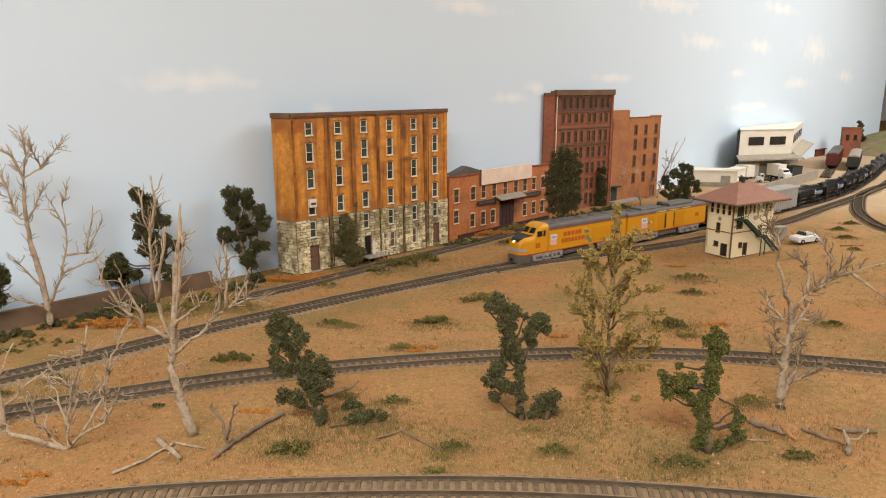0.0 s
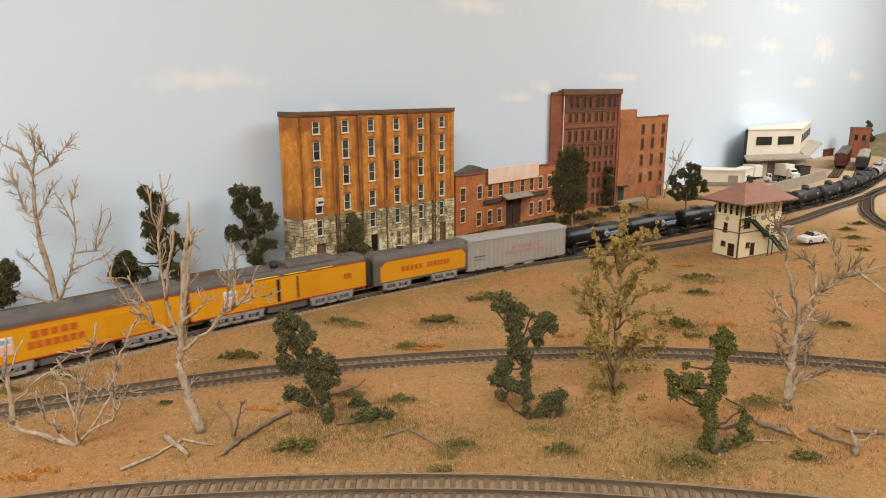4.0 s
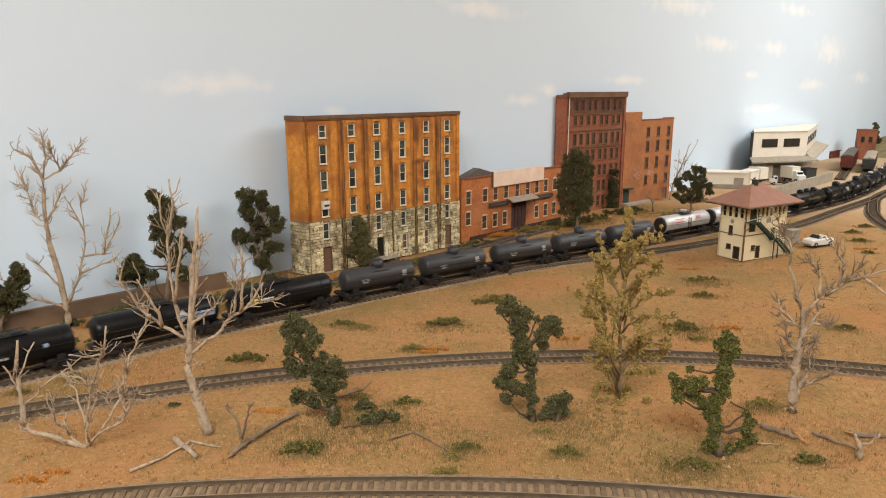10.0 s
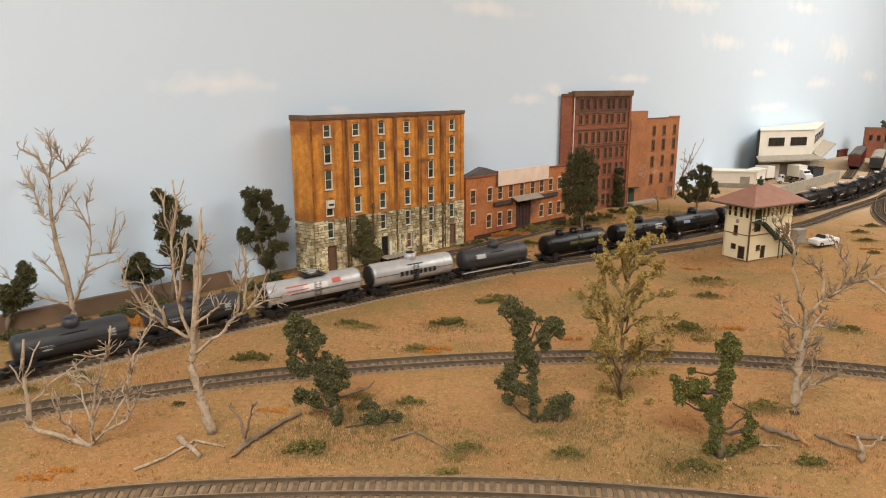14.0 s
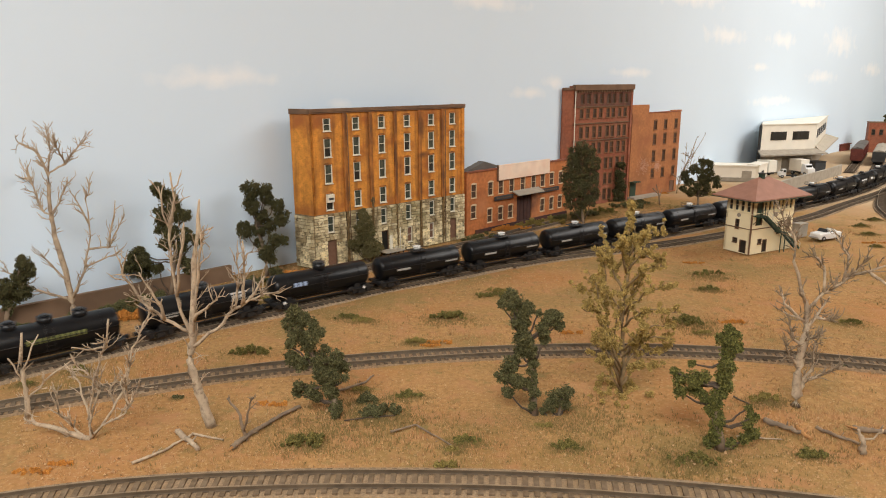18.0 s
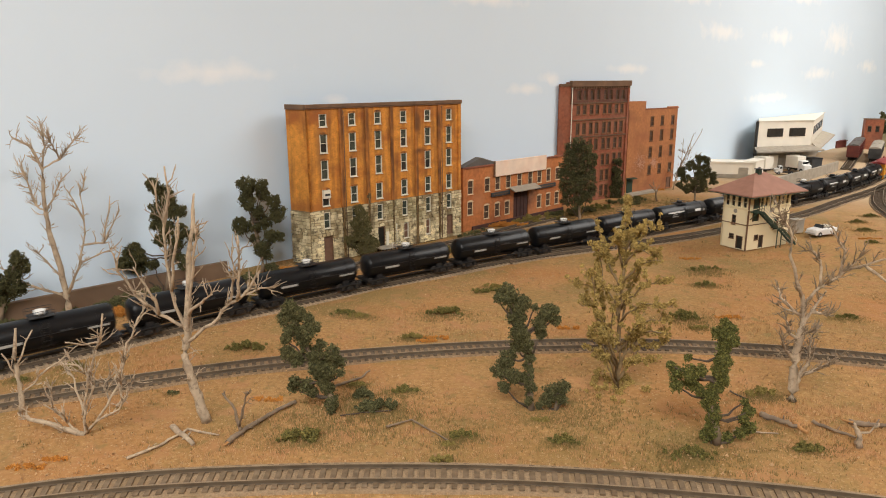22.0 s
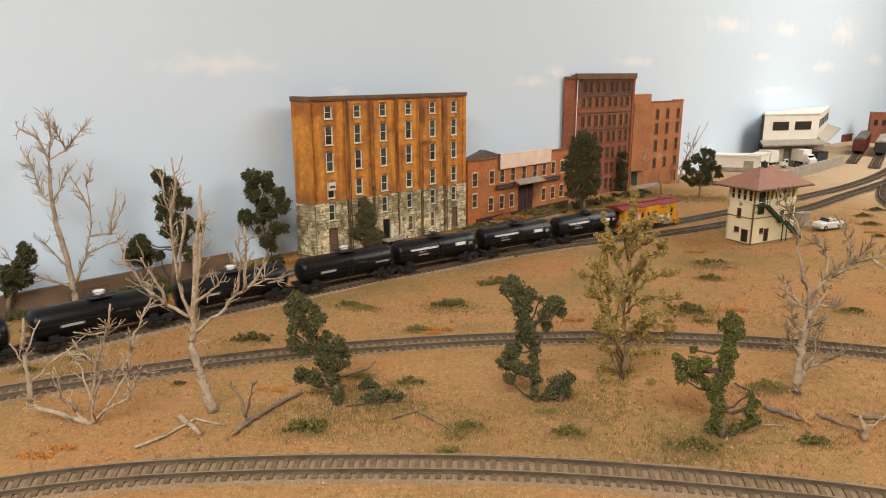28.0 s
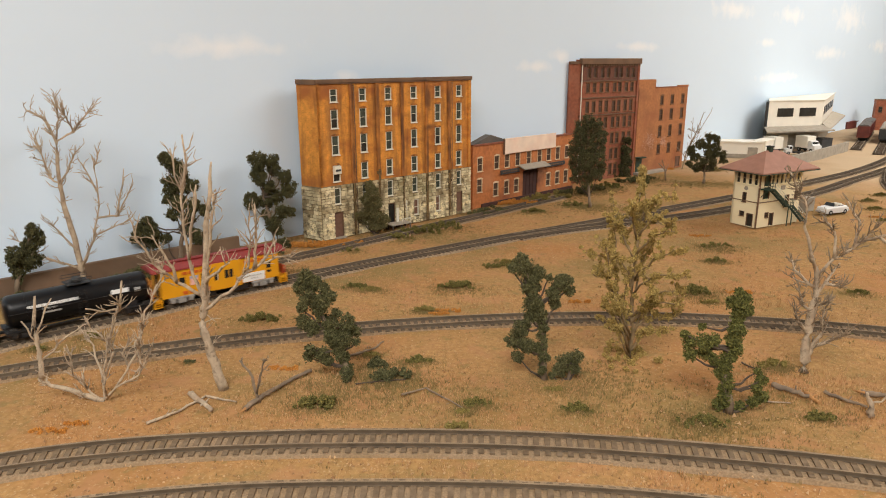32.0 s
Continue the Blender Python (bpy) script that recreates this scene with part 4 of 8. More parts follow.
def low_mill():
    L, H = 0.291, 0.1105
    ups = [(a, a + 0.0140, 0.0642, 0.0882) for a in (0.0113, 0.0550, 0.0832, 0.1132, 0.1454, 0.1776, 0.2058, 0.2344, 0.2636)]
    lows = [(0.0107, 0.0247, 0.0275, 0.0512)] + [(a, a + 0.0142, 0.0154, 0.0400) for a in (0.0533, 0.0828, 0.1105, 0.2062, 0.2350, 0.2630)]
    gate = (0.1360, 0.1800, 0.0015, 0.0527)
    t = brick_face("low_mill", pose(0.063, 1.197, 0, 0, 0, 44.0), "two-storey red brick mill with blank pale sign", L, H, ups + lows + [gate], M_BRICK_LOW)
    for h in ups + lows:
        sash(t, h, frame=M_MILLFRAME, pane=M_PANE_DULL, fw=0.0009)
    part("gate", boxm(gate[0], gate[1], 0.002, 0.0035, gate[2], gate[3]), M_SOOT, t, "sooty dark loading gate")
    for k in range(4):
        x = gate[0] + 0.001 + k * 0.0105
        part("gate_board", boxm(x, x + 0.009, 0.0012, 0.0022, gate[2], gate[3] - .002), M_SOOT, t)
    sg = part("sign", boxm(0.0795, 0.2295, -0.0035, -0.0004, 0.0890, 0.1165, 0.0003), M_SIGNPINK, t, "blank faded pinkish-white sign board")
    part("sign_post", boxm(0.0785, 0.0798, -0.0038, 0.0, 0.0885, 0.1170), M_CORNICE, sg)
    part("name_board", boxm(0.0713, 0.1218, -0.0035, -0.0004, 0.0530, 0.0605), M_DKGREY, t)
    part("name_writing", word_bars_flat(0.0760, 0.1170, 0.0555, 0.0580, 8, -0.0037), M_CORNICE, t)
    part("name_board", boxm(0.1990, 0.2612, -0.0035, -0.0004, 0.0525, 0.0600), M_DKGREY, t)
    part("name_writing", word_bars_flat(0.2040, 0.2560, 0.0550, 0.0575, 9, -0.0037), M_CORNICE, t)
    bm = bmesh.new()
    q = [(0.1216, 0, 0.0655), (0.1990, 0, 0.0655), (0.1990, -0.016, 0.0590), (0.1216, -0.016, 0.0590)]
    a = [bm.verts.new(p) for p in q]
    b = [bm.verts.new((x, y, z - 0.0016)) for x, y, z in q]
    bm.faces.new(a)
    bm.faces.new(b[::-1])
    for i in range(4):
        bm.faces.new((a[i], b[i], b[(i + 1) % 4], a[(i + 1) % 4]))
    bmesh.ops.recalc_face_normals(bm, faces=bm.faces)
    part("canopy", bm, M_CONCRETE, t, "grey loading canopy")
    part("skirting", boxm(0.022, L, -0.0030, 0.0, 0.0, 0.0062), M_SOOT, t, "dark red base course")
    part("coping", boxm(-0.001, L + 0.001, -0.0016, 0.004, H - 0.0012, H + 0.0012), M_BRICK_RED, t)
    part("corner_pilaster", boxm(-0.0015, 0.0045, -0.0016, 0.002, 0, H), M_BRICK_LOW, t)
    bm = bmesh.new()
    prof = [(-0.002, 0.1085), (0.052, 0.1250), (0.098, 0.1120)]
    a = [bm.verts.new((x, 0.006, z)) for x, z in prof]
    b = [bm.verts.new((x, 0.020, z)) for x, z in prof]
    bm.faces.new(a)
    bm.faces.new(b[::-1])
    for i in range(3):
        bm.faces.new((a[i], b[i], b[(i + 1) % 3], a[(i + 1) % 3]))
    bmesh.ops.recalc_face_normals(bm, faces=bm.faces)
    part("rear_roof", bm, M_GREY, t)
    return t


def word_bars_flat(x0, x1, z0, z1, n, y):
    bm = bmesh.new()
    step = (x1 - x0) / n
    for i in range(n):
        box(bm, x0 + i * step, x0 + (i + 0.65) * step, y - 0.0002, y + 0.0004, z0, z1)
    return bm


def red_tower():
    L, H = 0.181, 0.2535
    cols = (0.0240, 0.0430, 0.0640, 0.0820, 0.1050, 0.1215, 0.1425, 0.1605)
    rows = ((0.1860, 0.2060), (0.1445, 0.1690), (0.1105, 0.1345), (0.0760, 0.1000), (0.0420, 0.0660), (0.008, 0.032))
    hs = [(c - 0.0062, c + 0.0062, a, b) for c in cols for a, b in rows]
    tops = [(c - 0.0058, c + 0.0058, 0.2160, 0.2360) for c in cols]
    t = brick_face("brick_tower_block", pose(0.293, 1.462, 0, 0, 0, 35.4), "tall dark red brick block with rows of arched windows", L, H, hs + tops, M_BRICK_RED, 0.014)
    for h in hs:
        sash(t, h, frame=M_FRAME_DULL, pane=M_PANE_DULL, fw=0.0013)
    for h in tops:
        sash(t, h, frame=M_CORNICE, pane=M_PANE_DULL, arched=False)
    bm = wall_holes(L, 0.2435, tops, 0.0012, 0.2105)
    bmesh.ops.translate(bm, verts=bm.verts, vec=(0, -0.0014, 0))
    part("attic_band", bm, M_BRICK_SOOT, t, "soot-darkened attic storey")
    for z in (0.2100, 0.1755, 0.1400):
        part("string_course", boxm(-0.001, L + 0.001, -0.0022, 0.001, z - 0.0015, z + 0.0010), M_CORNICE, t)
    bm = bmesh.new()
    box(bm, -0.002, L + 0.002, -0.0055, 0.003, H - 0.010, H + 0.0015, 0.0006)
    for k in range(24):
        x = 0.003 + k * (L - 0.006) / 23
        box(bm, x - 0.0013, x + 0.0013, -0.0045, 0.0, H - 0.0145, H - 0.010)
    part("cornice", bm, M_CORNICE, t)
    ml, ll = side_turn((-0.0279, 0.0039), (0, 0))
    o = part("side_wall", wall_holes(ll, 0.248, []), M_BRICK_RED, t)
    o.matrix_basis = ml
    o = part("side_cornice", boxm(0, ll, -0.002, 0.002, 0.244, 0.2492), M_CORNICE, t)
    o.matrix_basis = ml
    part("downpipe", tubem((0.0015, -0.003, 0.004), (0.0015, -0.003, H - 0.012), 0.001, n=6), M_WINFRAME, t)
    part("corner_pilaster", boxm(L - 0.006, L, -0.0028, 0.001, 0, H - 0.010), M_BRICK_RED, t)
    return t


def red_block():
    L, H = 0.190, 0.1915
    rows = ((0.1525, 0.1735), (0.1180, 0.1420), (0.0790, 0.1040), (0.0405, 0.0620))
    hs = [(c - 0.0070, c + 0.0070, a, b) for c in (0.0060, 0.0885, 0.1290, 0.1715) for a, b in rows if not (c < .01 and a < .05)]
    dr = [(0.161, 0.180, 0.0025, 0.0280)]
    t = brick_face("brick_block", pose(0.445, 1.570, 0, 0, 0, 38.8), "plain orange-red brick block with small windows", L, H, [h for h in hs if h[0] > 0] + dr, M_BRICK_BLOCK, 0.014)
    for h in hs:
        if h[0] > 0:
            sash(t, h, frame=M_FRAME_DULL, pane=M_PANE_DULL, fw=0.0014)
    door(t, dr[0], M_BROWNDOOR)
    part("stair_head", boxm(-0.004, 0.0620, 0.0005, 0.0120, H - 0.004, 0.2095, 0.0004), M_BRICK_BLOCK, t)
    part("parapet_step", boxm(0.150, L, -0.0008, 0.004, H - 0.001, H + 0.0035), M_BRICK_BLOCK, t)
    part("coping", boxm(0.06, L + 0.001, -0.0014, 0.004, H - 0.0006, H + 0.0012), M_BRICK_RED, t)
    part("door_hood", boxm(0.002, 0.028, -0.012, 0.0, 0.0370, 0.0395), M_GREENTRIM, t)
    part("side_door", boxm(0.004, 0.026, -0.0008, 0.0, 0.004, 0.0360), M_GREENTRIM, t)
    part("loading_ledge", boxm(-0.002, 0.100, -0.018, 0.0, 0.0, 0.0055, 0.0003), M_CONCRETE, t)
    for x0, x1, z0, z1 in ((0.030, 0.072, 0.050, 0.094), (0.092, 0.118, 0.055, 0.080)):
        part("faded_paint", faded(x0, x1, z0, z1), M_FADED, t, "faded whitewash patches on the brick")
    return t


def faded(x0, x1, z0, z1, n=260):
    """Worn remains of paint or soot: many small thin flakes."""
    bm = bmesh.new()
    rng = random.Random(int(x0 * 1e4))
    for _ in range(n):
        x, z = rng.gauss((x0 + x1) / 2, (x1 - x0) / 4.5), rng.gauss((z0 + z1) / 2, (z1 - z0) / 5)
        w, h = rng.uniform(0.0003, 0.0012), rng.uniform(0.0003, 0.0008)
        box(bm, x - w, x + w, -0.0003 - rng.random() * .0002, 0.0004, max(0.001, z - h), max(0.002, z + h))
    return bm


def signal_tower():
    LX, LY, H = 0.0965, 0.0475, 0.0845
    t = thing("signal_tower", pose(0.492, 1.047, 0, 0, 0, 27.3), "cream signal tower with brown hipped roof and outside stairs", "building")
    fw = [(0.0255 + k * 0.0098, 0.0330 + k * 0.0098, 0.0655, 0.0835) for k in range(7)]
    fdoor = (0.0095, 0.0235, 0.0445, 0.0825)
    fo = [(0.0060, 0.0120, 0.0375, 0.0430), (0.0595, 0.0705, 0.0265, 0.0470), (0.0830, 0.0900, 0.0372, 0.0520), (0.0180, 0.0270, 0.0150, 0.0230)]
    gdoor = (0.0288, 0.0387, 0.0010, 0.0212)
    part("front_wall", wall_holes(LX, H, fw + [fdoor, gdoor] + fo[1:], 0.003), M_CREAM, t)
    for h in fw:
        sash(t, h, frame=M_CREAM, pane=M_PANEDARK, arched=False, fw=0.0009, y=0.001)
    door(t, fdoor, M_GREENTRIM, 0.001)
    door(t, gdoor, M_PANEDARK, 0.001)
    door(t, fo[1], M_GREENTRIM, 0.001)
    for h in fo[2:]:
        sash(t, h, frame=M_CORNICE, pane=M_PANEDARK, arched=False, fw=0.0008, y=0.001)
    ml, ll = side_turn((0.0, LY), (0, 0))
    lw = [(0.0040 + k * 0.0108, 0.0118 + k * 0.0108, 0.0655, 0.0835) for k in range(4)]
    lo = [(0.0184, 0.0259, 0.0375, 0.0525), (0.0160, 0.0250, 0.0150, 0.0228)]
    ld = (0.0296, 0.0416, 0.0010, 0.0212)
    sw = part("side_wall", wall_holes(ll, H, lw + lo + [ld], 0.003), M_CREAM, t)
    sw.matrix_basis = ml
    for h in lw:
        sash(sw, h, frame=M_CREAM, pane=M_PANEDARK, arched=False, fw=0.0009, y=0.001)
    for h in lo:
        sash(sw, h, frame=M_CORNICE, pane=M_PANEDARK, arched=False, fw=0.0008, y=0.001)
    door(sw, ld, M_PANEDARK, 0.001)
    part("round_vent", tubem((0.0240, -0.0008, 0.0590), (0.0240, 0.0005, 0.0590), 0.0032, n=18), M_CONCRETE, sw)
    part("rear_wall", boxm(0, LX, LY - .003, LY, 0, H), M_CREAM, t)
    part("end_wall", boxm(LX - .003, LX, 0.003, LY - .003, 0, H), M_CREAM, t)
    part("floor", boxm(0.003, LX - .003, 0.003, LY - .003, 0.0615, 0.0635), M_BARK, t)
    for z in (0.0395, 0.0635):
        part("belt_course", boxm(-0.0008, LX + .0008, -0.0008, LY + .0008, z - 0.0006, z + 0.0006), M_CORNICE if z < .05 else M_CREAM, t)
    part("corner_board", boxm(-0.0006, 0.0012, -0.0009, 0.0009, 0, H), M_CORNICE, t)
    part("name_plaque", boxm(0.0485, 0.0580, -0.0010, 0.0, 0.0560, 0.0625), M_CONCRETE, t)
    o, z0, zr = 0.0165, 0.0860, 0.1150
    bm = bmesh.new()
    c = [(-o, -o), (LX + o, -o), (LX + o, LY + o), (-o, LY + o)]
    e0 = [bm.verts.new((x, y, z0)) for x, y in c]
    e1 = [bm.verts.new((x, y, z0 + 0.0018)) for x, y in c]
    r = [bm.verts.new((0.036, LY / 2, zr)), bm.verts.new((LX - 0.036, LY / 2, zr))]
    bm.faces.new(e0[::-1])
    for i in range(4):
        bm.faces.new((e0[i], e0[(i + 1) % 4], e1[(i + 1) % 4], e1[i]))
    bm.faces.new((e1[0], e1[1], r[1], r[0]))
    bm.faces.new((e1[1], e1[2], r[1]))
    bm.faces.new((e1[2], e1[3], r[0], r[1]))
    bm.faces.new((e1[3], e1[0], r[0]))
    rf = part("roof", bm, M_ROOF, t, "brown-red shingled hipped roof")
    part("gutter", boxm(-o - .0008, LX + o + .0008, -o - .0008, LY + o + .0008, z0 - 0.0012, z0 - 0.0001), M_GREENTRIM, rf)
    ch = part("chimney", boxm(0.040, 0.047, 0.020, 0.027, 0.1100, 0.1205, 0.0004), M_GREENTRIM, t)
    part("chimney_cap", boxm(0.0388, 0.0482, 0.0188, 0.0282, 0.1205, 0.1217), M_DKGREY, ch)
    for x in np.linspace(0.004, LX - 0.004, 6):
        part("eave_bracket", tubem((x, -0.0005, 0.0800), (x, -o + 0.002, 0.0850), 0.0006, n=5), M_CREAM, t)
    # outside stairs on the front
    st = part("staircase", bmesh_stair((0.0180, 0.0605), (0.0560, 0.0325), -0.0030, -0.0120, 12), M_GREENTRIM, t, "dark green outside staircase")
    part("lower_flight", bmesh_stair((0.0660, 0.0310), (0.1030, 0.0010), -0.0030, -0.0120, 8), M_GREENTRIM, st)
    part("landing", boxm(0.0550, 0.0670, -0.0130, -0.0005, 0.0305, 0.0318), M_GREENTRIM, st)
    part("balcony", boxm(0.0020, 0.0190, -0.0130, -0.0005, 0.0600, 0.0615), M_GREENTRIM, st)
    for x in (0.056, 0.066):
        part("landing_post", boxm(x - .0006, x + .0006, -0.0125, -0.0113, 0, 0.0305), M_GREENTRIM, st)
    part("balcony_brace", tubem((0.004, -0.012, 0.0600), (0.004, -0.0005, 0.0480), 0.0006, n=5), M_GREENTRIM, st)
    for p, q in (((0.0025, 0.0615), (0.0185, 0.0615)), ((0.0185, 0.0615), (0.0560, 0.0320)), ((0.0560, 0.0320), (0.0665, 0.0320)), ((0.0665, 0.0320), (0.1030, 0.0010))):
        bm = bmesh.new()
        for f in (0.5, 1.0):
            tube(bm, (p[0], -0.0125, p[1] + 0.0095 * f), (q[0], -0.0125, q[1] + 0.0095 * f), 0.00045, n=5)
        for f in np.linspace(0, 1, 4):
            x, z = p[0] + (q[0] - p[0]) * f, p[1] + (q[1] - p[1]) * f
            tube(bm, (x, -0.0125, z), (x, -0.0125, z + 0.0095), 0.00045, n=5)
        part("stair_rail", bm, M_WINFRAME if p[1] > q[1] else M_GREENTRIM, st)
    return t


def bmesh_stair(p, q, y0, y1, n):
    bm = bmesh.new()
    for k in range(n):
        f = (k + 0.5) / n
        x, z = p[0] + (q[0] - p[0]) * f, p[1] + (q[1] - p[1]) * f
        w = abs(q[0] - p[0]) / n * 0.55
        box(bm, x - w, x + w, y1, y0, z - 0.0004, z + 0.0004)
    d = Vector((q[0] - p[0], 0, q[1] - p[1])).normalized()
    up = Vector((-d.z, 0, d.x))
    if up.z < 0:
        up = -up
    for y in (y0, y1):
        c = [Vector((p[0], y, p[1])) + up * 0.0016, Vector((p[0], y, p[1])) - up * 0.0018, Vector((q[0], y, q[1])) - up * 0.0018, Vector((q[0], y, q[1])) + up * 0.0016]
        a = [bm.verts.new(v + Vector((0, 0.0005, 0))) for v in c]
        b = [bm.verts.new(v - Vector((0, 0.0005, 0))) for v in c]
        bm.faces.new(a)
        bm.faces.new(b[::-1])
        for i in range(4):
            bm.faces.new((a[i], b[i], b[(i + 1) % 4], a[(i + 1) % 4]))
    bmesh.ops.recalc_face_normals(bm, faces=bm.faces)
    return bm


def prism(pts, z0, z1):
    bm = bmesh.new()
    a = [bm.verts.new((x, y, z0)) for x, y in pts]
    b = [bm.verts.new((x, y, z1)) for x, y in pts]
    n = len(pts)
    bm.faces.new(a)
    bm.faces.new(b)
    for i in range(n):
        bm.faces.new((a[i], a[(i + 1) % n], b[(i + 1) % n], b[i]))
    bmesh.ops.recalc_face_normals(bm, faces=bm.faces)
    return bm


def slab_bm(q, h):
    """A sloping slab under the four corners."""
    bm = bmesh.new()
    a = [bm.verts.new(p) for p in q]
    b = [bm.verts.new((x, y, z - h)) for x, y, z in q]
    bm.faces.new(a)
    bm.faces.new(b[::-1])
    for i in range(4):
        bm.faces.new((a[i], b[i], b[(i + 1) % 4], a[(i + 1) % 4]))
    bmesh.ops.recalc_face_normals(bm, faces=bm.faces)
    return bm


def white_works():
    t = thing("factory", pose(0.932, 1.994, 0), "white two-storey factory with dark windows and awning", "building")
    part("upper_storey", prism([(0, 0), (0.178, 0.044), (0.455, 0.495), (0.06, 0.13), (0.040, 0.084)], 0.060, 0.1385), M_WHITE, t)
    part("roof", prism([(-.003, -.003), (0.180, 0.041), (0.460, 0.497), (0.06, 0.132), (0.038, 0.086)], 0.1385, 0.1405), M_WHITE, t)
    part("lower_storey", prism([(0.004, 0.004), (0.176, 0.047), (0.450, 0.493), (0.06, 0.13), (0.044, 0.084)], 0.0, 0.060), M_CONCRETE, t)
    # Dark grey sliver puts the left end wall's shade into colour.
    part("shadow_wall", prism([(-.007, 0.004), (-0.001, 0.001), (0.039, 0.083), (0.034, 0.083)], 0.0, 0.137), M_DKGREY, t, "dark grey strip standing in for shade on the end wall")
    part("awning", slab_bm([(-0.008, -0.004, 0.068), (0.181, 0.042, 0.068), (0.200, 0.008, 0.058), (-0.016, -0.042, 0.058)], 0.004), M_CONCRETE, t, "grey sheet awning over the dock")
    part("side_awning", slab_bm([(0.182, 0.046, 0.074), (0.456, 0.495, 0.076), (0.505, 0.498, 0.062), (0.196, 0.032, 0.056)], 0.004), M_CONCRETE_PALE, t)
    ang = math.degrees(math.atan2(0.044, 0.178))
    for u0, u1 in ((0.030, 0.082), (0.104, 0.158)):
        w = part("window", boxm(u0, u1, -0.0015, 0.0015, 0.0950, 0.1185), M_PANEDARK, t)
        w.matrix_basis = pose(0, 0, 0, 0, 0, ang)
        for k in range(5):
            x = u0 + (u1 - u0) * (k + 1) / 6
            part("mullion", boxm(x - .0005, x + .0005, -0.0021, 0.0, 0.0950, 0.1185), M_DKGREY, w)
    ang2 = math.degrees(math.atan2(0.451, 0.277))
    for k in range(5):
        w = part("side_window", boxm(0.040 + k * 0.092, 0.094 + k * 0.092, -0.0015, 0.0015, 0.0965, 0.1200), M_PANEDARK, t)
        w.matrix_basis = Matrix.Translation((0.178, 0.044, 0)) @ pose(0, 0, 0, 0, 0, ang2)
    for u in (0.045, 0.118):
        d = part("dock_door", boxm(u, u + 0.030, -0.001, 0.006, 0.004, 0.042), M_WHITE, t)
        d.matrix_basis = pose(0, 0, 0, 0, 0, ang)
    return t


def box_truck(m, label, cab_too=True, box_too=True):
    t = thing("box_truck", m, label, "truck", "delivery trucks at the factory")
    if box_too:
        part("cargo_box", boxm(0.0, 0.044, -0.0150, 0.0145, 0.0110, 0.0440, 0.0008), M_WHITE, t)
    if cab_too:
        cab = loft([(-0.026, [(-.012, .008), (-.012, .020), (.012, .020), (.012, .008)]), (-0.018, [(-.013, .007), (-.013, .022), (.013, .022), (.013, .007)]), (-0.012, [(-.0125, .007), (-.0115, .032), (.0115, .032), (.0125, .007)]), (-0.002, [(-.013, .007), (-.012, .033), (.012, .033), (.013, .007)])])
        c = part("cab", cab, M_LABELW, t)
        part("windscreen", boxm(-0.0168, -0.0140, -0.0095, 0.0095, 0.0235, 0.0300), M_GLASS, c)
        part("side_window", boxm(-0.0115, -0.0045, -0.0130, -0.0120, 0.0220, 0.0300), M_GLASS, c)
    part("chassis", boxm(-0.022 if cab_too else 0.002, 0.039, -0.009, 0.009, 0.0060, 0.0105), M_DARK, t)
    for x in ((-0.015, 0.030) if cab_too else (0.022, 0.034)):
        for s in (-1, 1):
            w = part("wheel", tubem((x, s * 0.0095, 0.0058), (x, s * 0.0135, 0.0058), 0.0058, n=14), M_DARK, t)
            part("hub", tubem((x, s * 0.0136, 0.0058), (x, s * 0.0139, 0.0058), 0.0025, n=10), M_LABELG, w)
    return t


def parked_car(m):
    t = thing("car", m, "small white open-topped model car parked on sand", "car")
    secs = [(-0.027, .0075, .0050, .0105), (-0.025, .0100, .0030, .0125), (-0.010, .0108, .0030, .0135), (0.016, .0108, .0030, .0135), (0.025, .0100, .0035, .0125), (0.027, .0080, .0050, .0110)]
    part("body", loft([(x, arch(w, z0, z1, 0.003, 3)) for x, w, z0, z1 in secs]), M_LABELW, t)
    part("interior", boxm(-0.006, 0.014, -0.0080, 0.0080, 0.0120, 0.0137), M_DKGREY, t)
    for x in (0.000, 0.009):
        part("seat", boxm(x, x + 0.003, -0.0070, 0.0070, 0.0130, 0.0170, 0.0006), M_WHITE, t)
    part("windscreen", loft([(-0.010, [(-.009, .0132), (-.009, .0140), (.009, .0140), (.009, .0132)]), (-0.0065, [(-.008, .0180), (-.008, .0188), (.008, .0188), (.008, .0180)])]), M_GLASS, t)
    for x in (-0.0165, 0.0165):
        for s in (-1, 1):
            w = part("wheel", tubem((x, s * 0.0080, 0.0040), (x, s * 0.0112, 0.0040), 0.0040, n=14), M_DARK, t)
            part("hub", tubem((x, s * 0.0112, 0.0040), (x, s * 0.0115, 0.0040), 0.0018, n=8), M_LABELG, w)
    part("bumper", boxm(-0.0282, -0.0270, -0.0095, 0.0095, 0.0045, 0.0065), M_SILVER, t)
    part("bumper", boxm(0.0270, 0.0282, -0.0095, 0.0095, 0.0045, 0.0065), M_SILVER, t)
    return t


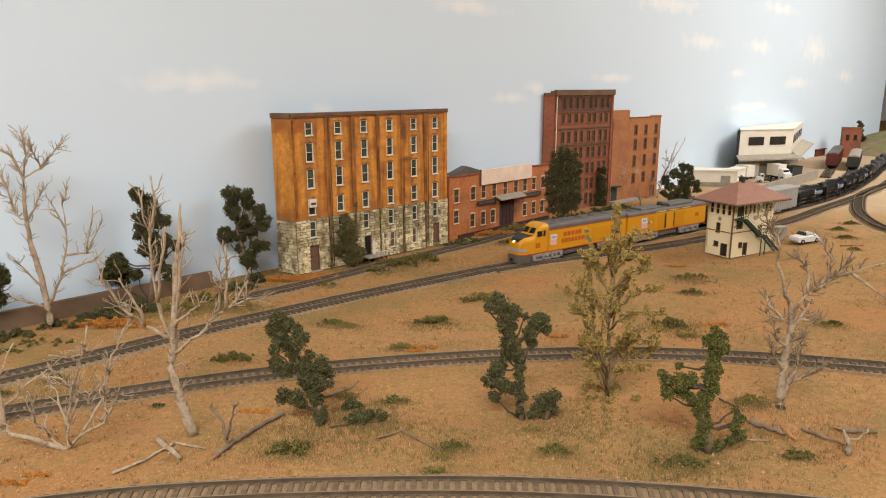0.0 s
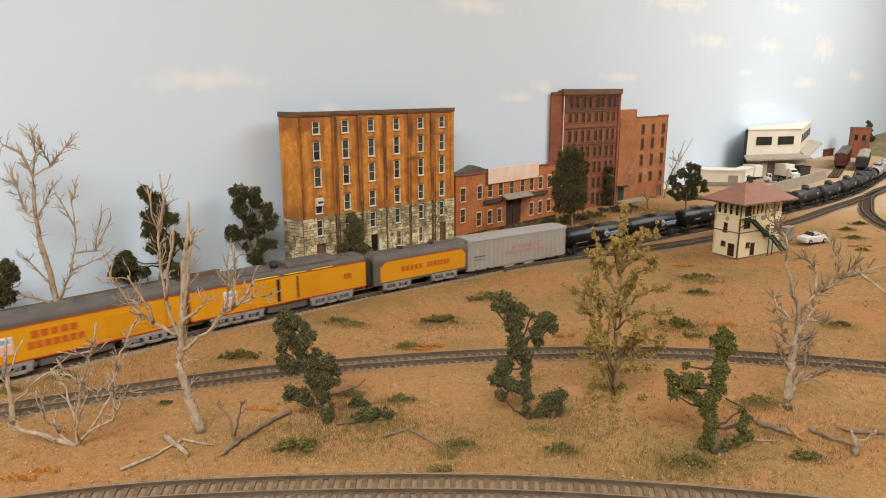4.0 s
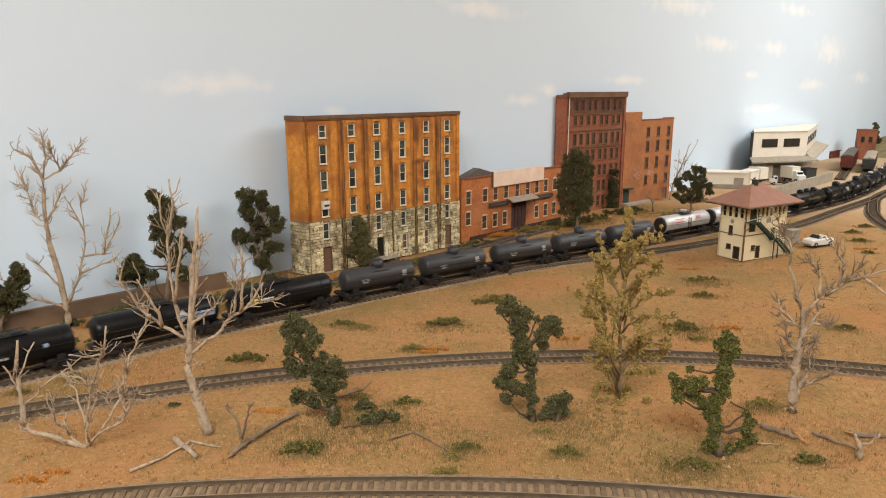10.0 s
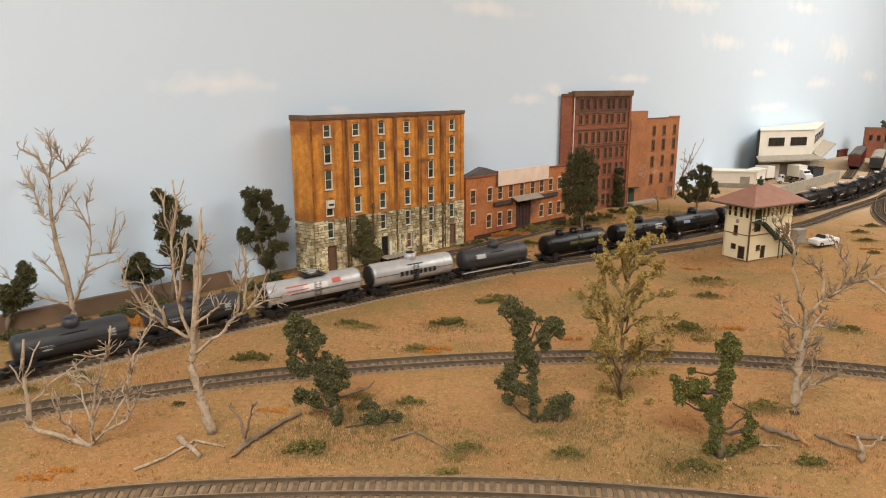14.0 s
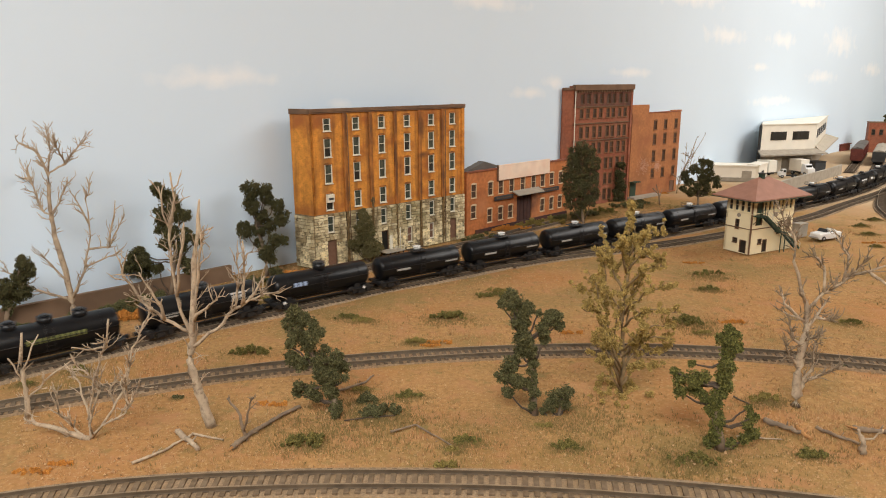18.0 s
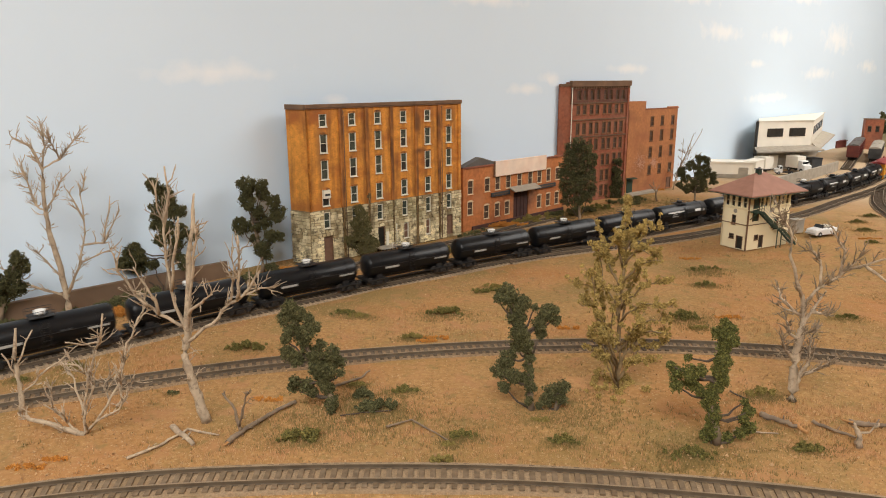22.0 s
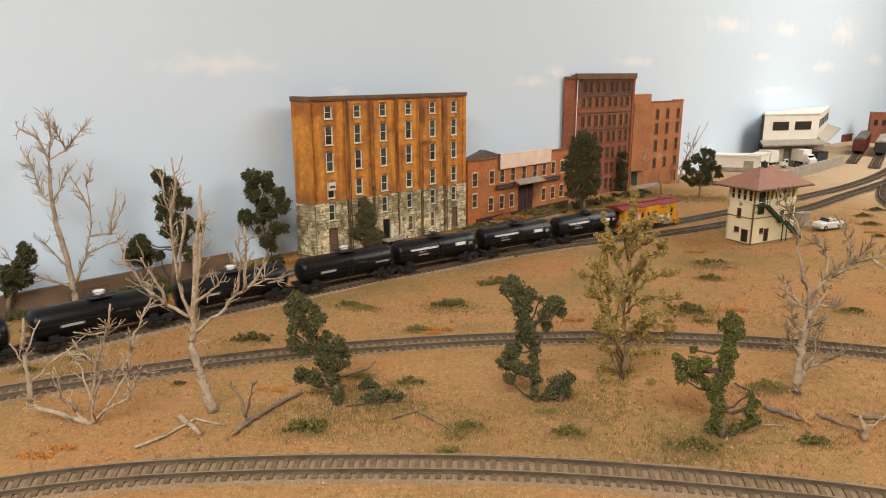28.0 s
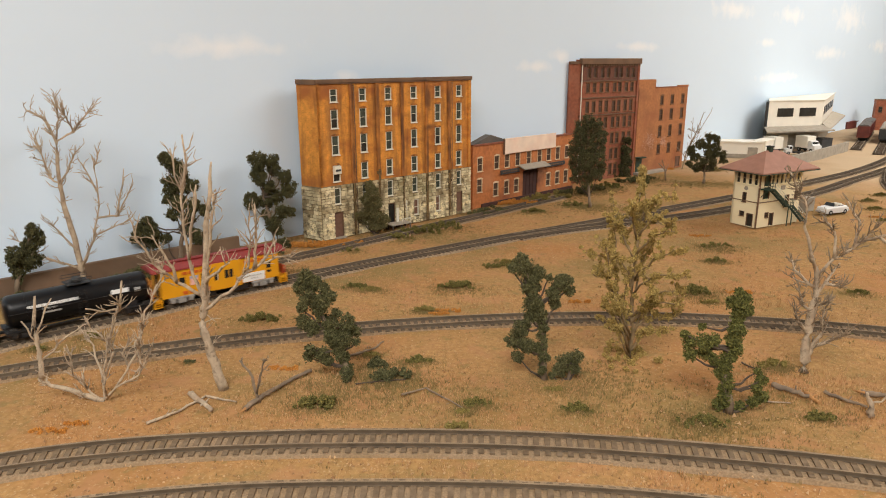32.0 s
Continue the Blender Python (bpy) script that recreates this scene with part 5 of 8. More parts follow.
def yard_car(name, m, label, L, material, roof_mat, h=0.045, parked="freight cars in the yard"):
    t = thing(name, m, label, "freight car", parked)
    part("body", boxm(-L / 2, L / 2, -0.0165, 0.0165, 0.0085, h, 0.0005), material, t)
    rf = [(-.0172, h - .001), (-.012, h + .003), (0, h + .0042), (.012, h + .003), (.0172, h - .001)]
    part("roof", loft([(-L / 2, rf), (L / 2, rf)]), roof_mat, t)
    part("roof_walk", boxm(-L / 2, L / 2, -0.0025, 0.0025, h + .0042, h + .0052), roof_mat, t)
    for k in range(12):
        x = -L / 2 + 0.006 + k * (L - 0.012) / 11
        part("rib", boxm(x - .0005, x + .0005, -0.0172, 0.0172, 0.010, h - .002), material, t)
    for s in (-1, 1):
        part("end_rib", boxm(*sorted((s * L / 2, s * (L / 2 + .0007))), -0.0150, 0.0150, h * .5, h * .54), material, t)
        part("truck", boxm(s * L * .33 - 0.013, s * L * .33 + 0.013, -0.0135, 0.0135, 0.002, 0.0080, 0.001), M_DARK, t)
    return t


WAREHOUSE, STONE_WALL, STONE_AVOID, SIDE_M, SIDE_L = warehouse()
low_mill()
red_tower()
red_block()
signal_tower()
white_works()
sh = thing("shed", pose(0.748, 1.862, 0, 0, 0, -14), "long low white shed with flat roof", "building")
part("wall", boxm(0, 0.108, 0, 0.056, 0, 0.040), M_WHITE, sh)
part("roof", boxm(-0.003, 0.111, -0.003, 0.058, 0.040, 0.043), M_WHITE, sh)
part("door", boxm(0.074, 0.098, -0.001, 0.001, 0.001, 0.028), M_CONCRETE, sh)
part("base_course", boxm(-0.001, 0.109, -0.002, 0.0, 0, 0.010), M_CONCRETE, sh)
an = thing("shed", pose(0.862, 1.838, 0, 0, 0, 50), "bright white gabled shed beside a trailer", "building")
part("wall", boxm(0, 0.075, 0, 0.030, 0, 0.042), M_WHITE, an)
part("roof", boxm(-0.002, 0.077, -0.002, 0.032, 0.042, 0.045), M_WHITE, an)
part("door", boxm(0.026, 0.044, -0.001, 0.001, 0.001, 0.026), M_DKGREY, an)
box_truck(pose(1.046, 1.958, 0, 0, 0, 106), "white box truck backed to the factory dock")
box_truck(pose(0.948, 1.942, 0, 0, 0, 112), "white box trailer standing at the factory dock", cab_too=False)
box_truck(pose(0.972, 1.915, 0, 0, 0, -8) @ Matrix.Scale(0.72, 4), "white tractor cab with bare dark chassis", box_too=False)
du = thing("dumpster", pose(1.098, 1.995, 0, 0, 0, 20), "dark steel waste skip by the factory", "dumpster")
part("bin", boxm(-.02, .02, -.015, .015, 0.002, .034, .001), M_DKGREY, du)
part("lid", boxm(-.0205, .0205, -.0155, .0155, .034, .036), M_DARK, du)
X, T = spline([(.80, 1.625), (.907, 1.734), (1.03, 1.850), (1.142, 1.962), (1.175, 2.0)], 0.02)
bm = bmesh.new()
sweep(bm, X, T, [(-0.003, -0.002), (-0.003, 0.026), (0.003, 0.026), (0.003, -0.002)])
tagged(new("retaining_wall", to_mesh("retaining_wall", bm, M_CONCRETE)), "low grey concrete retaining wall beside the tracks", "wall", kind="structure")
parked_car(pose(0.668, 1.152, 0.0005, 0, 0, 22))
ub = thing("utility_box", pose(0.636, 1.176, 0, 0, 0, 27), "small grey metal relay cabinet by the tower", "cabinet")
part("cabinet", boxm(-0.011, 0.011, -0.007, 0.007, 0, 0.022, 0.0005), M_CONCRETE, ub)
part("cabinet_lid", boxm(-0.0118, 0.0118, -0.0078, 0.0078, 0.022, 0.0235), M_CONCRETE, ub)
yard_car("boxcar", pose(1.379, 2.268, RAIL_TOP, 0, 0, 56), "rust-red boxcar with grey roof standing in the yard", 0.165, M_RUST, M_GREY)
yard_car("boxcar", pose(1.476, 2.412, RAIL_TOP, 0, 0, 56), "rust-red boxcar behind another in the yard", 0.165, M_RUST, M_GREY)
yard_car("hopper_car", pose(1.416, 2.216, RAIL_TOP, 0, 0, 56), "grey covered hopper car standing in the yard", 0.150, M_DKGREY, M_CONCRETE, 0.040)
yard_car("hopper_car", pose(1.504, 2.347, RAIL_TOP, 0, 0, 56), "grey covered hopper car behind another in the yard", 0.150, M_DKGREY, M_CONCRETE, 0.040)
bh = thing("brick_warehouse", pose(1.600, 2.588, 0, 0, 0, -24), "small red brick building at the yard's end", "building")
hs = [(0.009, 0.022, 0.064, 0.084), (0.034, 0.047, 0.064, 0.084)]
part("front_wall", wall_holes(0.060, 0.108, hs), M_BRICK_RED, bh)
for h in hs:
    sash(bh, h, frame=M_CORNICE, pane=M_PANEDARK)
part("end_wall", boxm(0.057, 0.060, 0.004, 0.06, 0, 0.108), M_BRICK_RED, bh)
part("end_wall", boxm(0.0, 0.003, 0.004, 0.06, 0, 0.108), M_BRICK_RED, bh)
part("roof", boxm(-.001, 0.061, -.001, 0.061, 0.108, 0.110), M_CORNICE, bh)
ls = thing("loading_shed", pose(1.52, 2.615, 0, 0, 0, 40), "long low brown loading shed beyond the factory", "shed")
part("wall", boxm(0, 0.09, 0, 0.03, 0, 0.024), M_RUST, ls)
part("roof", boxm(-.002, 0.092, -.004, 0.032, 0.024, 0.027), M_RUST, ls)
# a low green hill at the far corner
bm = bmesh.new()
bmesh.ops.create_grid(bm, x_segments=30, y_segments=30, size=0.5)
for v in bm.verts:
    r = math.hypot(v.co.x, v.co.y) / 0.5
    v.co.z = 0.115 * max(0, 1 - r * r) + 0.012 * noise.noise(v.co * 14) - 0.006
hill = new("hill", to_mesh("hill", bm, M_HILL, True))
hill.matrix_world = pose(2.22, 2.76, 0)
tagged(hill, "low green-tan scenic hill at the layout's corner", "hill", kind="structure")
# hardboard strip along the foot of the backdrop
bd = new("baseboard", to_mesh("baseboard", boxm(-1.0, -0.125, -0.026, -0.020, -0.01, 0.021), M_BOARD))
bd.matrix_world = wall_pose(0)
tagged(bd, "brown hardboard strip along the foot of the backdrop", "baseboard", kind="structure")

# ---- trees, shrubs, logs ----
RNG = random.Random(11)
FEET = []


def leaf_quad(V, Fc, c, s, rng):
    """One small bent leaf as two triangles."""
    a = Vector((rng.gauss(0, 1), rng.gauss(0, 1), rng.gauss(0, 1))).normalized()
    b = a.orthogonal().normalized()
    b.rotate(Matrix.Rotation(rng.uniform(0, 6.28), 3, a))
    n = a.cross(b)
    k = len(V)
    V += [c - a * s, c + b * s * 0.6 + n * s * 0.2, c + a * s, c - b * s * 0.6 + n * s * 0.2]
    Fc += [(k, k + 1, k + 2), (k, k + 2, k + 3)]


def crown_mesh(clumps, leaf, dens, material, rng, name="crown"):
    V, Fc = [], []
    for c, r in clumps:
        n = int(dens * 1750 * (r / 0.012) ** 2) + (40 if r > 0.003 else 11)
        off = Vector((rng.uniform(0, 50), rng.uniform(0, 50), 0))
        for _ in range(n):
            d = Vector((rng.gauss(0, 1), rng.gauss(0, 1), rng.gauss(0, 1))).normalized()
            k = 0.88 + 0.62 * noise.noise(d * 2.4 + off)
            rr = r * k * (0.35 + 0.65 * rng.random() ** 0.45)
            leaf_quad(V, Fc, c + d * rr, leaf * rng.uniform(0.20, 0.42), rng)
    me = bpy.data.meshes.new(name)
    me.from_pydata(V, [], Fc)
    me.materials.append(material)
    return me


def limb(bm, pts, r0, r1, n=7, power=1.1):
    """A tapered bent limb through the points."""
    m = len(pts)
    rings = []
    for i, p in enumerate(pts):
        d = (pts[min(i + 1, m - 1)] - pts[max(i - 1, 0)]).normalized()
        r = r1 + (r0 - r1) * (1 - i / max(1, m - 1)) ** power
        q = d.to_track_quat("Z", "Y").to_matrix()
        rings.append([bm.verts.new(p + q @ Vector((r * math.cos(a), r * math.sin(a), 0))) for a in (6.2832 * k / n for k in range(n))])
    for a, b in zip(rings, rings[1:]):
        for i in range(n):
            bm.faces.new((a[i], a[(i + 1) % n], b[(i + 1) % n], b[i])).smooth = True
    bm.faces.new(rings[0][::-1])
    bm.faces.new(rings[-1])
    bm.normal_update()


def bend(pts, rng, wob):
    """Finer, slightly crooked points along a limb."""
    out = []
    for a, b in zip(pts, pts[1:]):
        for f in (0.0, 0.33, 0.66):
            out.append(a.lerp(b, f) + (Vector((rng.gauss(0, wob), rng.gauss(0, wob), rng.gauss(0, wob))) if f else Vector()))
    return out + [pts[-1]]


def leafy_tree(name, label, x, y, clumps, trunk, material, leaf=0.0034, dens=1.0, grow=0.80):
    rng = random.Random(int(abs(x * 1000) + abs(y * 777)))
    t = thing(name, pose(x, y, -0.001), label, "tree" if name == "tree" else "shrub")
    FEET.append((x, y, 0.030 if name == "tree" else 0.020))
    cs = []
    for a, z, r in clumps:
        c = Vector((a, rng.uniform(-0.5, 0.5) * r * 1.4, z))
        cs.append((c, r * grow))
        for _ in range(6):
            d = Vector((rng.gauss(0, 1), rng.gauss(0, 1), rng.gauss(0, 1))).normalized()
            cs.append((c + d * r * rng.uniform(0.65, 0.95), r * rng.uniform(0.22, 0.44)))
    bm = bmesh.new()
    tp = [Vector((a, 0, z)) for a, z in trunk]
    limb(bm, bend(tp, rng, 0.0008), 0.0032 if trunk[-1][1] > 0.06 else 0.0016, 0.0008)
    part("trunk", bm, M_BARKGREY, t)
    for c, r in cs[::7]:
        bm = bmesh.new()
        k = min(tp[:-1] if len(tp) > 2 else tp, key=lambda p: (p - c).length + (0.03 if p.z > c.z else 0))
        limb(bm, bend([k, (k + c) / 2 + Vector((0, 0, -0.003)), c], rng, 0.0008), 0.0013, 0.0005, 5)
        part("branch", bm, M_BARK, t)
    if name == "tree" and y < 0.75:
        for p in bend(bend(tp, rng, 0.001)[1:], rng, 0.0015):
            cs.append((p + Vector((rng.gauss(0, .001), rng.gauss(0, .001), 0)), rng.uniform(0.0022, 0.0048)))
    part("crown", crown_mesh(cs, leaf, dens, material, rng), None, t)
    return t


def olive_tree(x, y):
    """Forked stems that leave the trunk and carry ragged foam along their outer part, with gaps between them."""
    rng = random.Random(41)
    t = thing("tree", pose(x, y, -0.001), "tall olive-tan feathery model tree with rising stems", "tree")
    tp = [Vector((-0.0, 0.0)), Vector((-0.0008, 0.04)), Vector((-0.0012, 0.0901)), Vector((-0.0014, 0.1335)), Vector((-0.0002, 0.1671))]
    tp = [Vector((p.x, 0, p.y)) for p in tp]
    bm = bmesh.new()
    limb(bm, bend(tp, rng, 0.0010), 0.0022, 0.0006)
    part("trunk", bm, M_OLIVEBARK, t)
    # elbow and tip of each stem: side and height
    stems = [(-0.0219, 0.0605, -0.0347, 0.1146), (-0.0266, 0.0804, -0.041, 0.0855), (-0.0164, 0.0927, -0.0435, 0.1016), (-0.0153, 0.1169, -0.0289, 0.1299), (-0.0093, 0.1336, -0.0133, 0.1402), (0.0064, 0.142, 0.0199, 0.1466), (0.0072, 0.1287, 0.0174, 0.1287), (0.008, 0.1153, 0.0226, 0.12), (0.0091, 0.0974, 0.0294, 0.1094), (0.01, 0.0827, 0.0311, 0.085), (0.0113, 0.0627, 0.0345, 0.0701), (0.0141, 0.0552, 0.0354, 0.0575), (0.0165, 0.0399, 0.0378, 0.0438), (-0.0092, 0.0452, -0.0072, 0.0951), (-0.0205, 0.0504, -0.0338, 0.0606), (-0.0132, 0.0299, -0.0283, 0.0443), (0.0085, 0.0297, 0.0277, 0.0296), (0.0031, 0.0553, 0.0083, 0.0728)]
    cs = []

    def foam(a, b, r):
        n = int((b - a).length / 0.0024) + 2
        for j in range(n):
            if rng.random() < 0.14:
                continue
            q = a.lerp(b, j / (n - 1))
            cs.append((q + Vector((rng.gauss(0, .0011), rng.gauss(0, .0011), rng.gauss(0, .0011))), r * rng.uniform(0.6, 1.25)))

    for k in range(2 * len(stems)):
        a, za, b, zb = stems[k // 2]
        back = k % 2
        if back and k % 6 != 1:
            continue
        dep = rng.uniform(0.008, 0.034) * (1 if back else -1) * rng.choice((1, 1, 0.4))
        f = rng.uniform(0.55, 0.85) if back else 1.0
        za, zb = za + rng.uniform(-0.006, 0.012) * back, zb + rng.uniform(-0.004, 0.016) * back
        elbow, tip = Vector((a * f, dep * 0.5, za)), Vector((b * f, dep, min(zb, 0.150)))
        root_z = max(0.004, za - abs(a) * rng.uniform(1.1, 1.9) - 0.010)
        root = Vector((-0.001, 0, root_z))
        bm = bmesh.new()
        limb(bm, bend([root, elbow, tip], rng, 0.0012), 0.0011, 0.0004, 5)
        stem = part("stem", bm, M_OLIVEBARK, t)
        foam(root.lerp(elbow, 0.6), elbow, 0.0019)
        foam(elbow, tip, 0.0025)
        for _ in range(6):
            c = root.lerp(elbow, rng.uniform(0.5, 1)) if rng.random() < 0.4 else elbow.lerp(tip, rng.random())
            d = ((tip - root).normalized() * 0.6 + Vector((rng.gauss(0, .6), rng.gauss(0, .6), rng.gauss(0.45, .45)))).normalized()
            e = c + d * rng.uniform(0.006, 0.014)
            bm = bmesh.new()
            limb(bm, [c, c.lerp(e, 0.5) + Vector((0, 0, -0.0008)), e], 0.0005, 0.0002, 4)
            part("twig", bm, M_OLIVEBARK, stem)
            foam(c.lerp(e, 0.25), e, 0.0021)
    foam(tp[2], tp[4], 0.0030)
    foam(tp[3], tp[4], 0.0034)
    for _ in range(30):
        a = rng.uniform(0, 6.283)
        r = 0.028 * rng.random() ** 0.6
        cs.append((Vector((r * math.cos(a), r * math.sin(a), rng.uniform(0.0, 0.004))), rng.uniform(0.002, 0.0036)))
    part("crown", crown_mesh(cs, 0.0026, 0.8, M_LEAF_OLIVE, rng), None, t)
    return t


def dead_tree(name, label, x, y, limbs, r, twigs):
    rng = random.Random(int(abs(x * 1000) + abs(y * 555)))
    kind = {"bare_tree": "tree", "bare_bush": "shrub", "bare_sapling": "sapling"}.get(name, "branch")
    t = thing(name, pose(x, y, -0.001), label, kind)
    top = max(p[1] for q in limbs for p in q)
    wood = M_BARKGREY if "dark" in label or "brown" in label else M_DEADWOOD
    ends, joints = [], []
    for i, q in enumerate(limbs):
        dep = rng.uniform(-1, 1) * 0.018 * (1 if i else 0.15)
        n = len(q)
        root = min(joints, key=lambda p: math.hypot(p.x - q[0][0], p.z - q[0][1])).copy() if i else Vector((q[0][0], 0, 0))
        pts = [root] + [Vector((a, root.y + dep * (k + 1) / max(1, n - 1), max(z, 0))) for k, (a, z) in enumerate(q[1:])]
        rr = r if i == 0 else max(0.0008, r * 0.40 * (1 - 0.4 * q[0][1] / top))
        bm = bmesh.new()
        fine = bend(pts, rng, 0.0007 if i else 0.0004)
        limb(bm, fine, rr, 0.0005 if i else 0.0007, 9, 0.95 if i else 0.75)
        for v in bm.verts:
            v.co += v.normal * rr * 0.30 * noise.noise(Vector((v.co.x * 700, v.co.y * 700, v.co.z * 160)) + Vector((i, 2, 5)))
        part("trunk" if i == 0 else "limb", bm, wood, t)
        k0 = len(fine) // 3
        ends += [(fine[k - 1], fine[k]) for k in range(max(1, k0), len(fine))]
        joints += fine
    twood = M_TWIG if x > 0.2 else wood
    grow = 1.5 if top > 0.19 else 1.15 if top > 0.06 else 0.6

    def way(d, spread, lift):
        return (d + Vector((rng.gauss(0, spread), rng.gauss(0, spread), rng.gauss(lift, spread)))).normalized()

    for _ in range(twigs):
        pa, pb = rng.choice(ends)
        p, d = pa.lerp(pb, rng.random()), way((pb - pa).normalized(), 0.55, 0.2)
        L = rng.uniform(0.005, 0.013) * grow
        pts = [p]
        for k in range(3):
            pts.append(pts[-1] + d * L / 3)
            d = way(d, 0.28, 0.12)
        if min(q.z for q in pts) < 0.001:
            continue
        bm = bmesh.new()
        limb(bm, pts, 0.00042 + 0.00022 * grow * rng.random(), 0.00022, 5)
        tw = part("branchlet", bm, twood, t)
        for k in (1, 2):
            if rng.random() < 0.7:
                e = way(d, 0.6, 0.25)
                bm = bmesh.new()
                limb(bm, [pts[k], pts[k] + e * L * 0.22, pts[k] + (e + way(d, 0.3, 0.2)).normalized() * L * rng.uniform(0.35, 0.6)], 0.00040, 0.00018, 4)
                part("twig", bm, twood, tw)
    return t


SHRUBS = {"G": (M_LEAF_GREEN, "low green ground-foam shrub on the sand"), "D": (M_LEAF_DARK, "dark green leafy shrub at the scenery's edge"), "Y": (M_LEAF_YELLOW, "low yellow-green tuft of ground foam"), "O": (M_LEAF_ORANGE, "low orange ground-foam patch on the sand")}


def shrub(x, y, w, h, key):
    rng = random.Random(int(abs(x * 2000) + abs(y * 999)))
    m, label = SHRUBS[key]
    t = thing("shrub" if key != "O" else "ground_cover", pose(x, y, -0.001), label, "shrub" if key != "O" else "ground cover")
    if key != "O":
        FEET.append((x, y, w * 0.6))
    cs = []
    for _ in range(26 if key != "O" else 22 if h < 0.005 else 110):
        a = rng.uniform(-1, 1)
        r = h * rng.uniform(0.13, 0.30) * (1 - 0.4 * abs(a))
        cs.append((Vector((a * w * 0.85, rng.uniform(-0.55, 0.55) * w * (0.6 if key != "O" else 0.35), max(r * 0.5, h * rng.uniform(0.15, 0.55) * (1 - 0.5 * abs(a))))), max(r, 0.0016 if h < 0.005 or key != "O" else 0.0030)))
    part("crown" if key != "O" else "foam", crown_mesh(cs, 0.0026, 1.5, m, rng), None, t)
    return t


def log(label, pts, r, material):
    rng = random.Random(int(abs(pts[0][0] * 5000)))
    p0 = Vector((*pts[0], 0))
    t = thing("log" if r > 0.002 else "stick", pose(p0.x, p0.y, 0), label, "log" if r > 0.002 else "stick")
    q = [Vector((*p, r * 0.8)) - p0 for p in pts]
    bm = bmesh.new()
    limb(bm, bend(bend(q, rng, r * 0.25), rng, r * 0.08), r, r * 0.65, 9)
    for v in bm.verts:
        v.co += v.normal * r * 0.35 * noise.noise(v.co * 900 + Vector((3, 1, 7)))
    body = part("wood", bm, material, t)
    bm = bmesh.new()
    for k in range(2):
        c = q[0].lerp(q[-1], rng.uniform(0.3, 0.8))
        limb(bm, [c, c + Vector((rng.gauss(0, 1), rng.gauss(0, 1), abs(rng.gauss(0, .6)) + .2)).normalized() * r * rng.uniform(1.5, 3.0)], r * 0.35, r * 0.2, 5)
    part("knot", bm, material, body, kind="stuff")
    if r > 0.0017:
        bm = bmesh.new()
        d = (q[0] - q[1]).normalized()
        for k in range(4):
            c = q[0] + Vector((rng.gauss(0, r * .3), rng.gauss(0, r * .3), rng.gauss(0, r * .3)))
            limb(bm, [c - d * r, c + d * r * rng.uniform(1.2, 2.6)], r * 0.5, r * 0.1, 5)
        part("broken_end", bm, M_RUSTWOOD, body, "splintered orange-tan broken end", kind="stuff")
    return t

# places of the trees, shrubs and logs
leafy_tree("tree", "dark green foam-leaved model tree by the warehouse wall", -0.226, 0.948, [(-0.0116, 0.1222, 0.0143), (0.0076, 0.1221, 0.0095), (0.0052, 0.1089, 0.0111), (-0.013, 0.1012, 0.0127), (-0.0009, 0.0854, 0.0095), (-0.0255, 0.0649, 0.0135), (-0.0075, 0.0672, 0.0111), (0.0217, 0.101, 0.0103), (0.0261, 0.0829, 0.0135), (0.0083, 0.0711, 0.0103), (0.015, 0.0535, 0.0095), (0.0242, 0.0502, 0.0079), (0.0022, 0.0351, 0.0127), (-0.0088, 0.0472, 0.0079), (0.0077, 0.0229, 0.0079), (0.0146, 0.0065, 0.0095)], [(0.0, 0.0), (0.0004, 0.031), (-0.0096, 0.0712), (-0.0101, 0.1106)], M_LEAF_WALL, leaf=0.0034, dens=1.00, grow=0.95)
leafy_tree("tree", "dark green foam-leaved model tree against the backdrop", -0.326, 0.856, [(0.0011, 0.1368, 0.01), (0.0063, 0.1263, 0.0122), (0.0146, 0.1192, 0.0108), (0.003, 0.1066, 0.0129), (0.0181, 0.1036, 0.0115), (0.0306, 0.1036, 0.0072), (-0.0021, 0.0895, 0.0122), (0.0113, 0.0837, 0.0115), (0.0285, 0.08, 0.01), (0.0384, 0.0727, 0.0086), (0.003, 0.0693, 0.01), (0.0202, 0.0656, 0.01), (-0.0373, 0.0535, 0.0115), (-0.0273, 0.0476, 0.01), (-0.0443, 0.0404, 0.01), (-0.0328, 0.0293, 0.01), (-0.0143, 0.0365, 0.0086), (0.0115, 0.0474, 0.01), (0.0285, 0.04, 0.01)], [(0.0, 0.0), (0.0115, 0.0474), (0.0078, 0.0837), (0.0056, 0.1333)], M_LEAF_WALL, leaf=0.0034, dens=1.00, grow=0.95)
leafy_tree("tree", "dark green leafy model tree at the layout's end", -0.462, 0.739, [(0.0293, 0.0753, 0.0087), (0.031, 0.0658, 0.0081), (0.0205, 0.0563, 0.01), (0.0086, 0.05, 0.0112), (0.0213, 0.0403, 0.01), (0.0081, 0.0339, 0.01), (-0.0002, 0.0404, 0.0087)], [(0.0, 0.0), (0.013, 0.0468), (0.0293, 0.0753)], M_LEAF_WALL, leaf=0.0034, dens=1.00, grow=0.95)
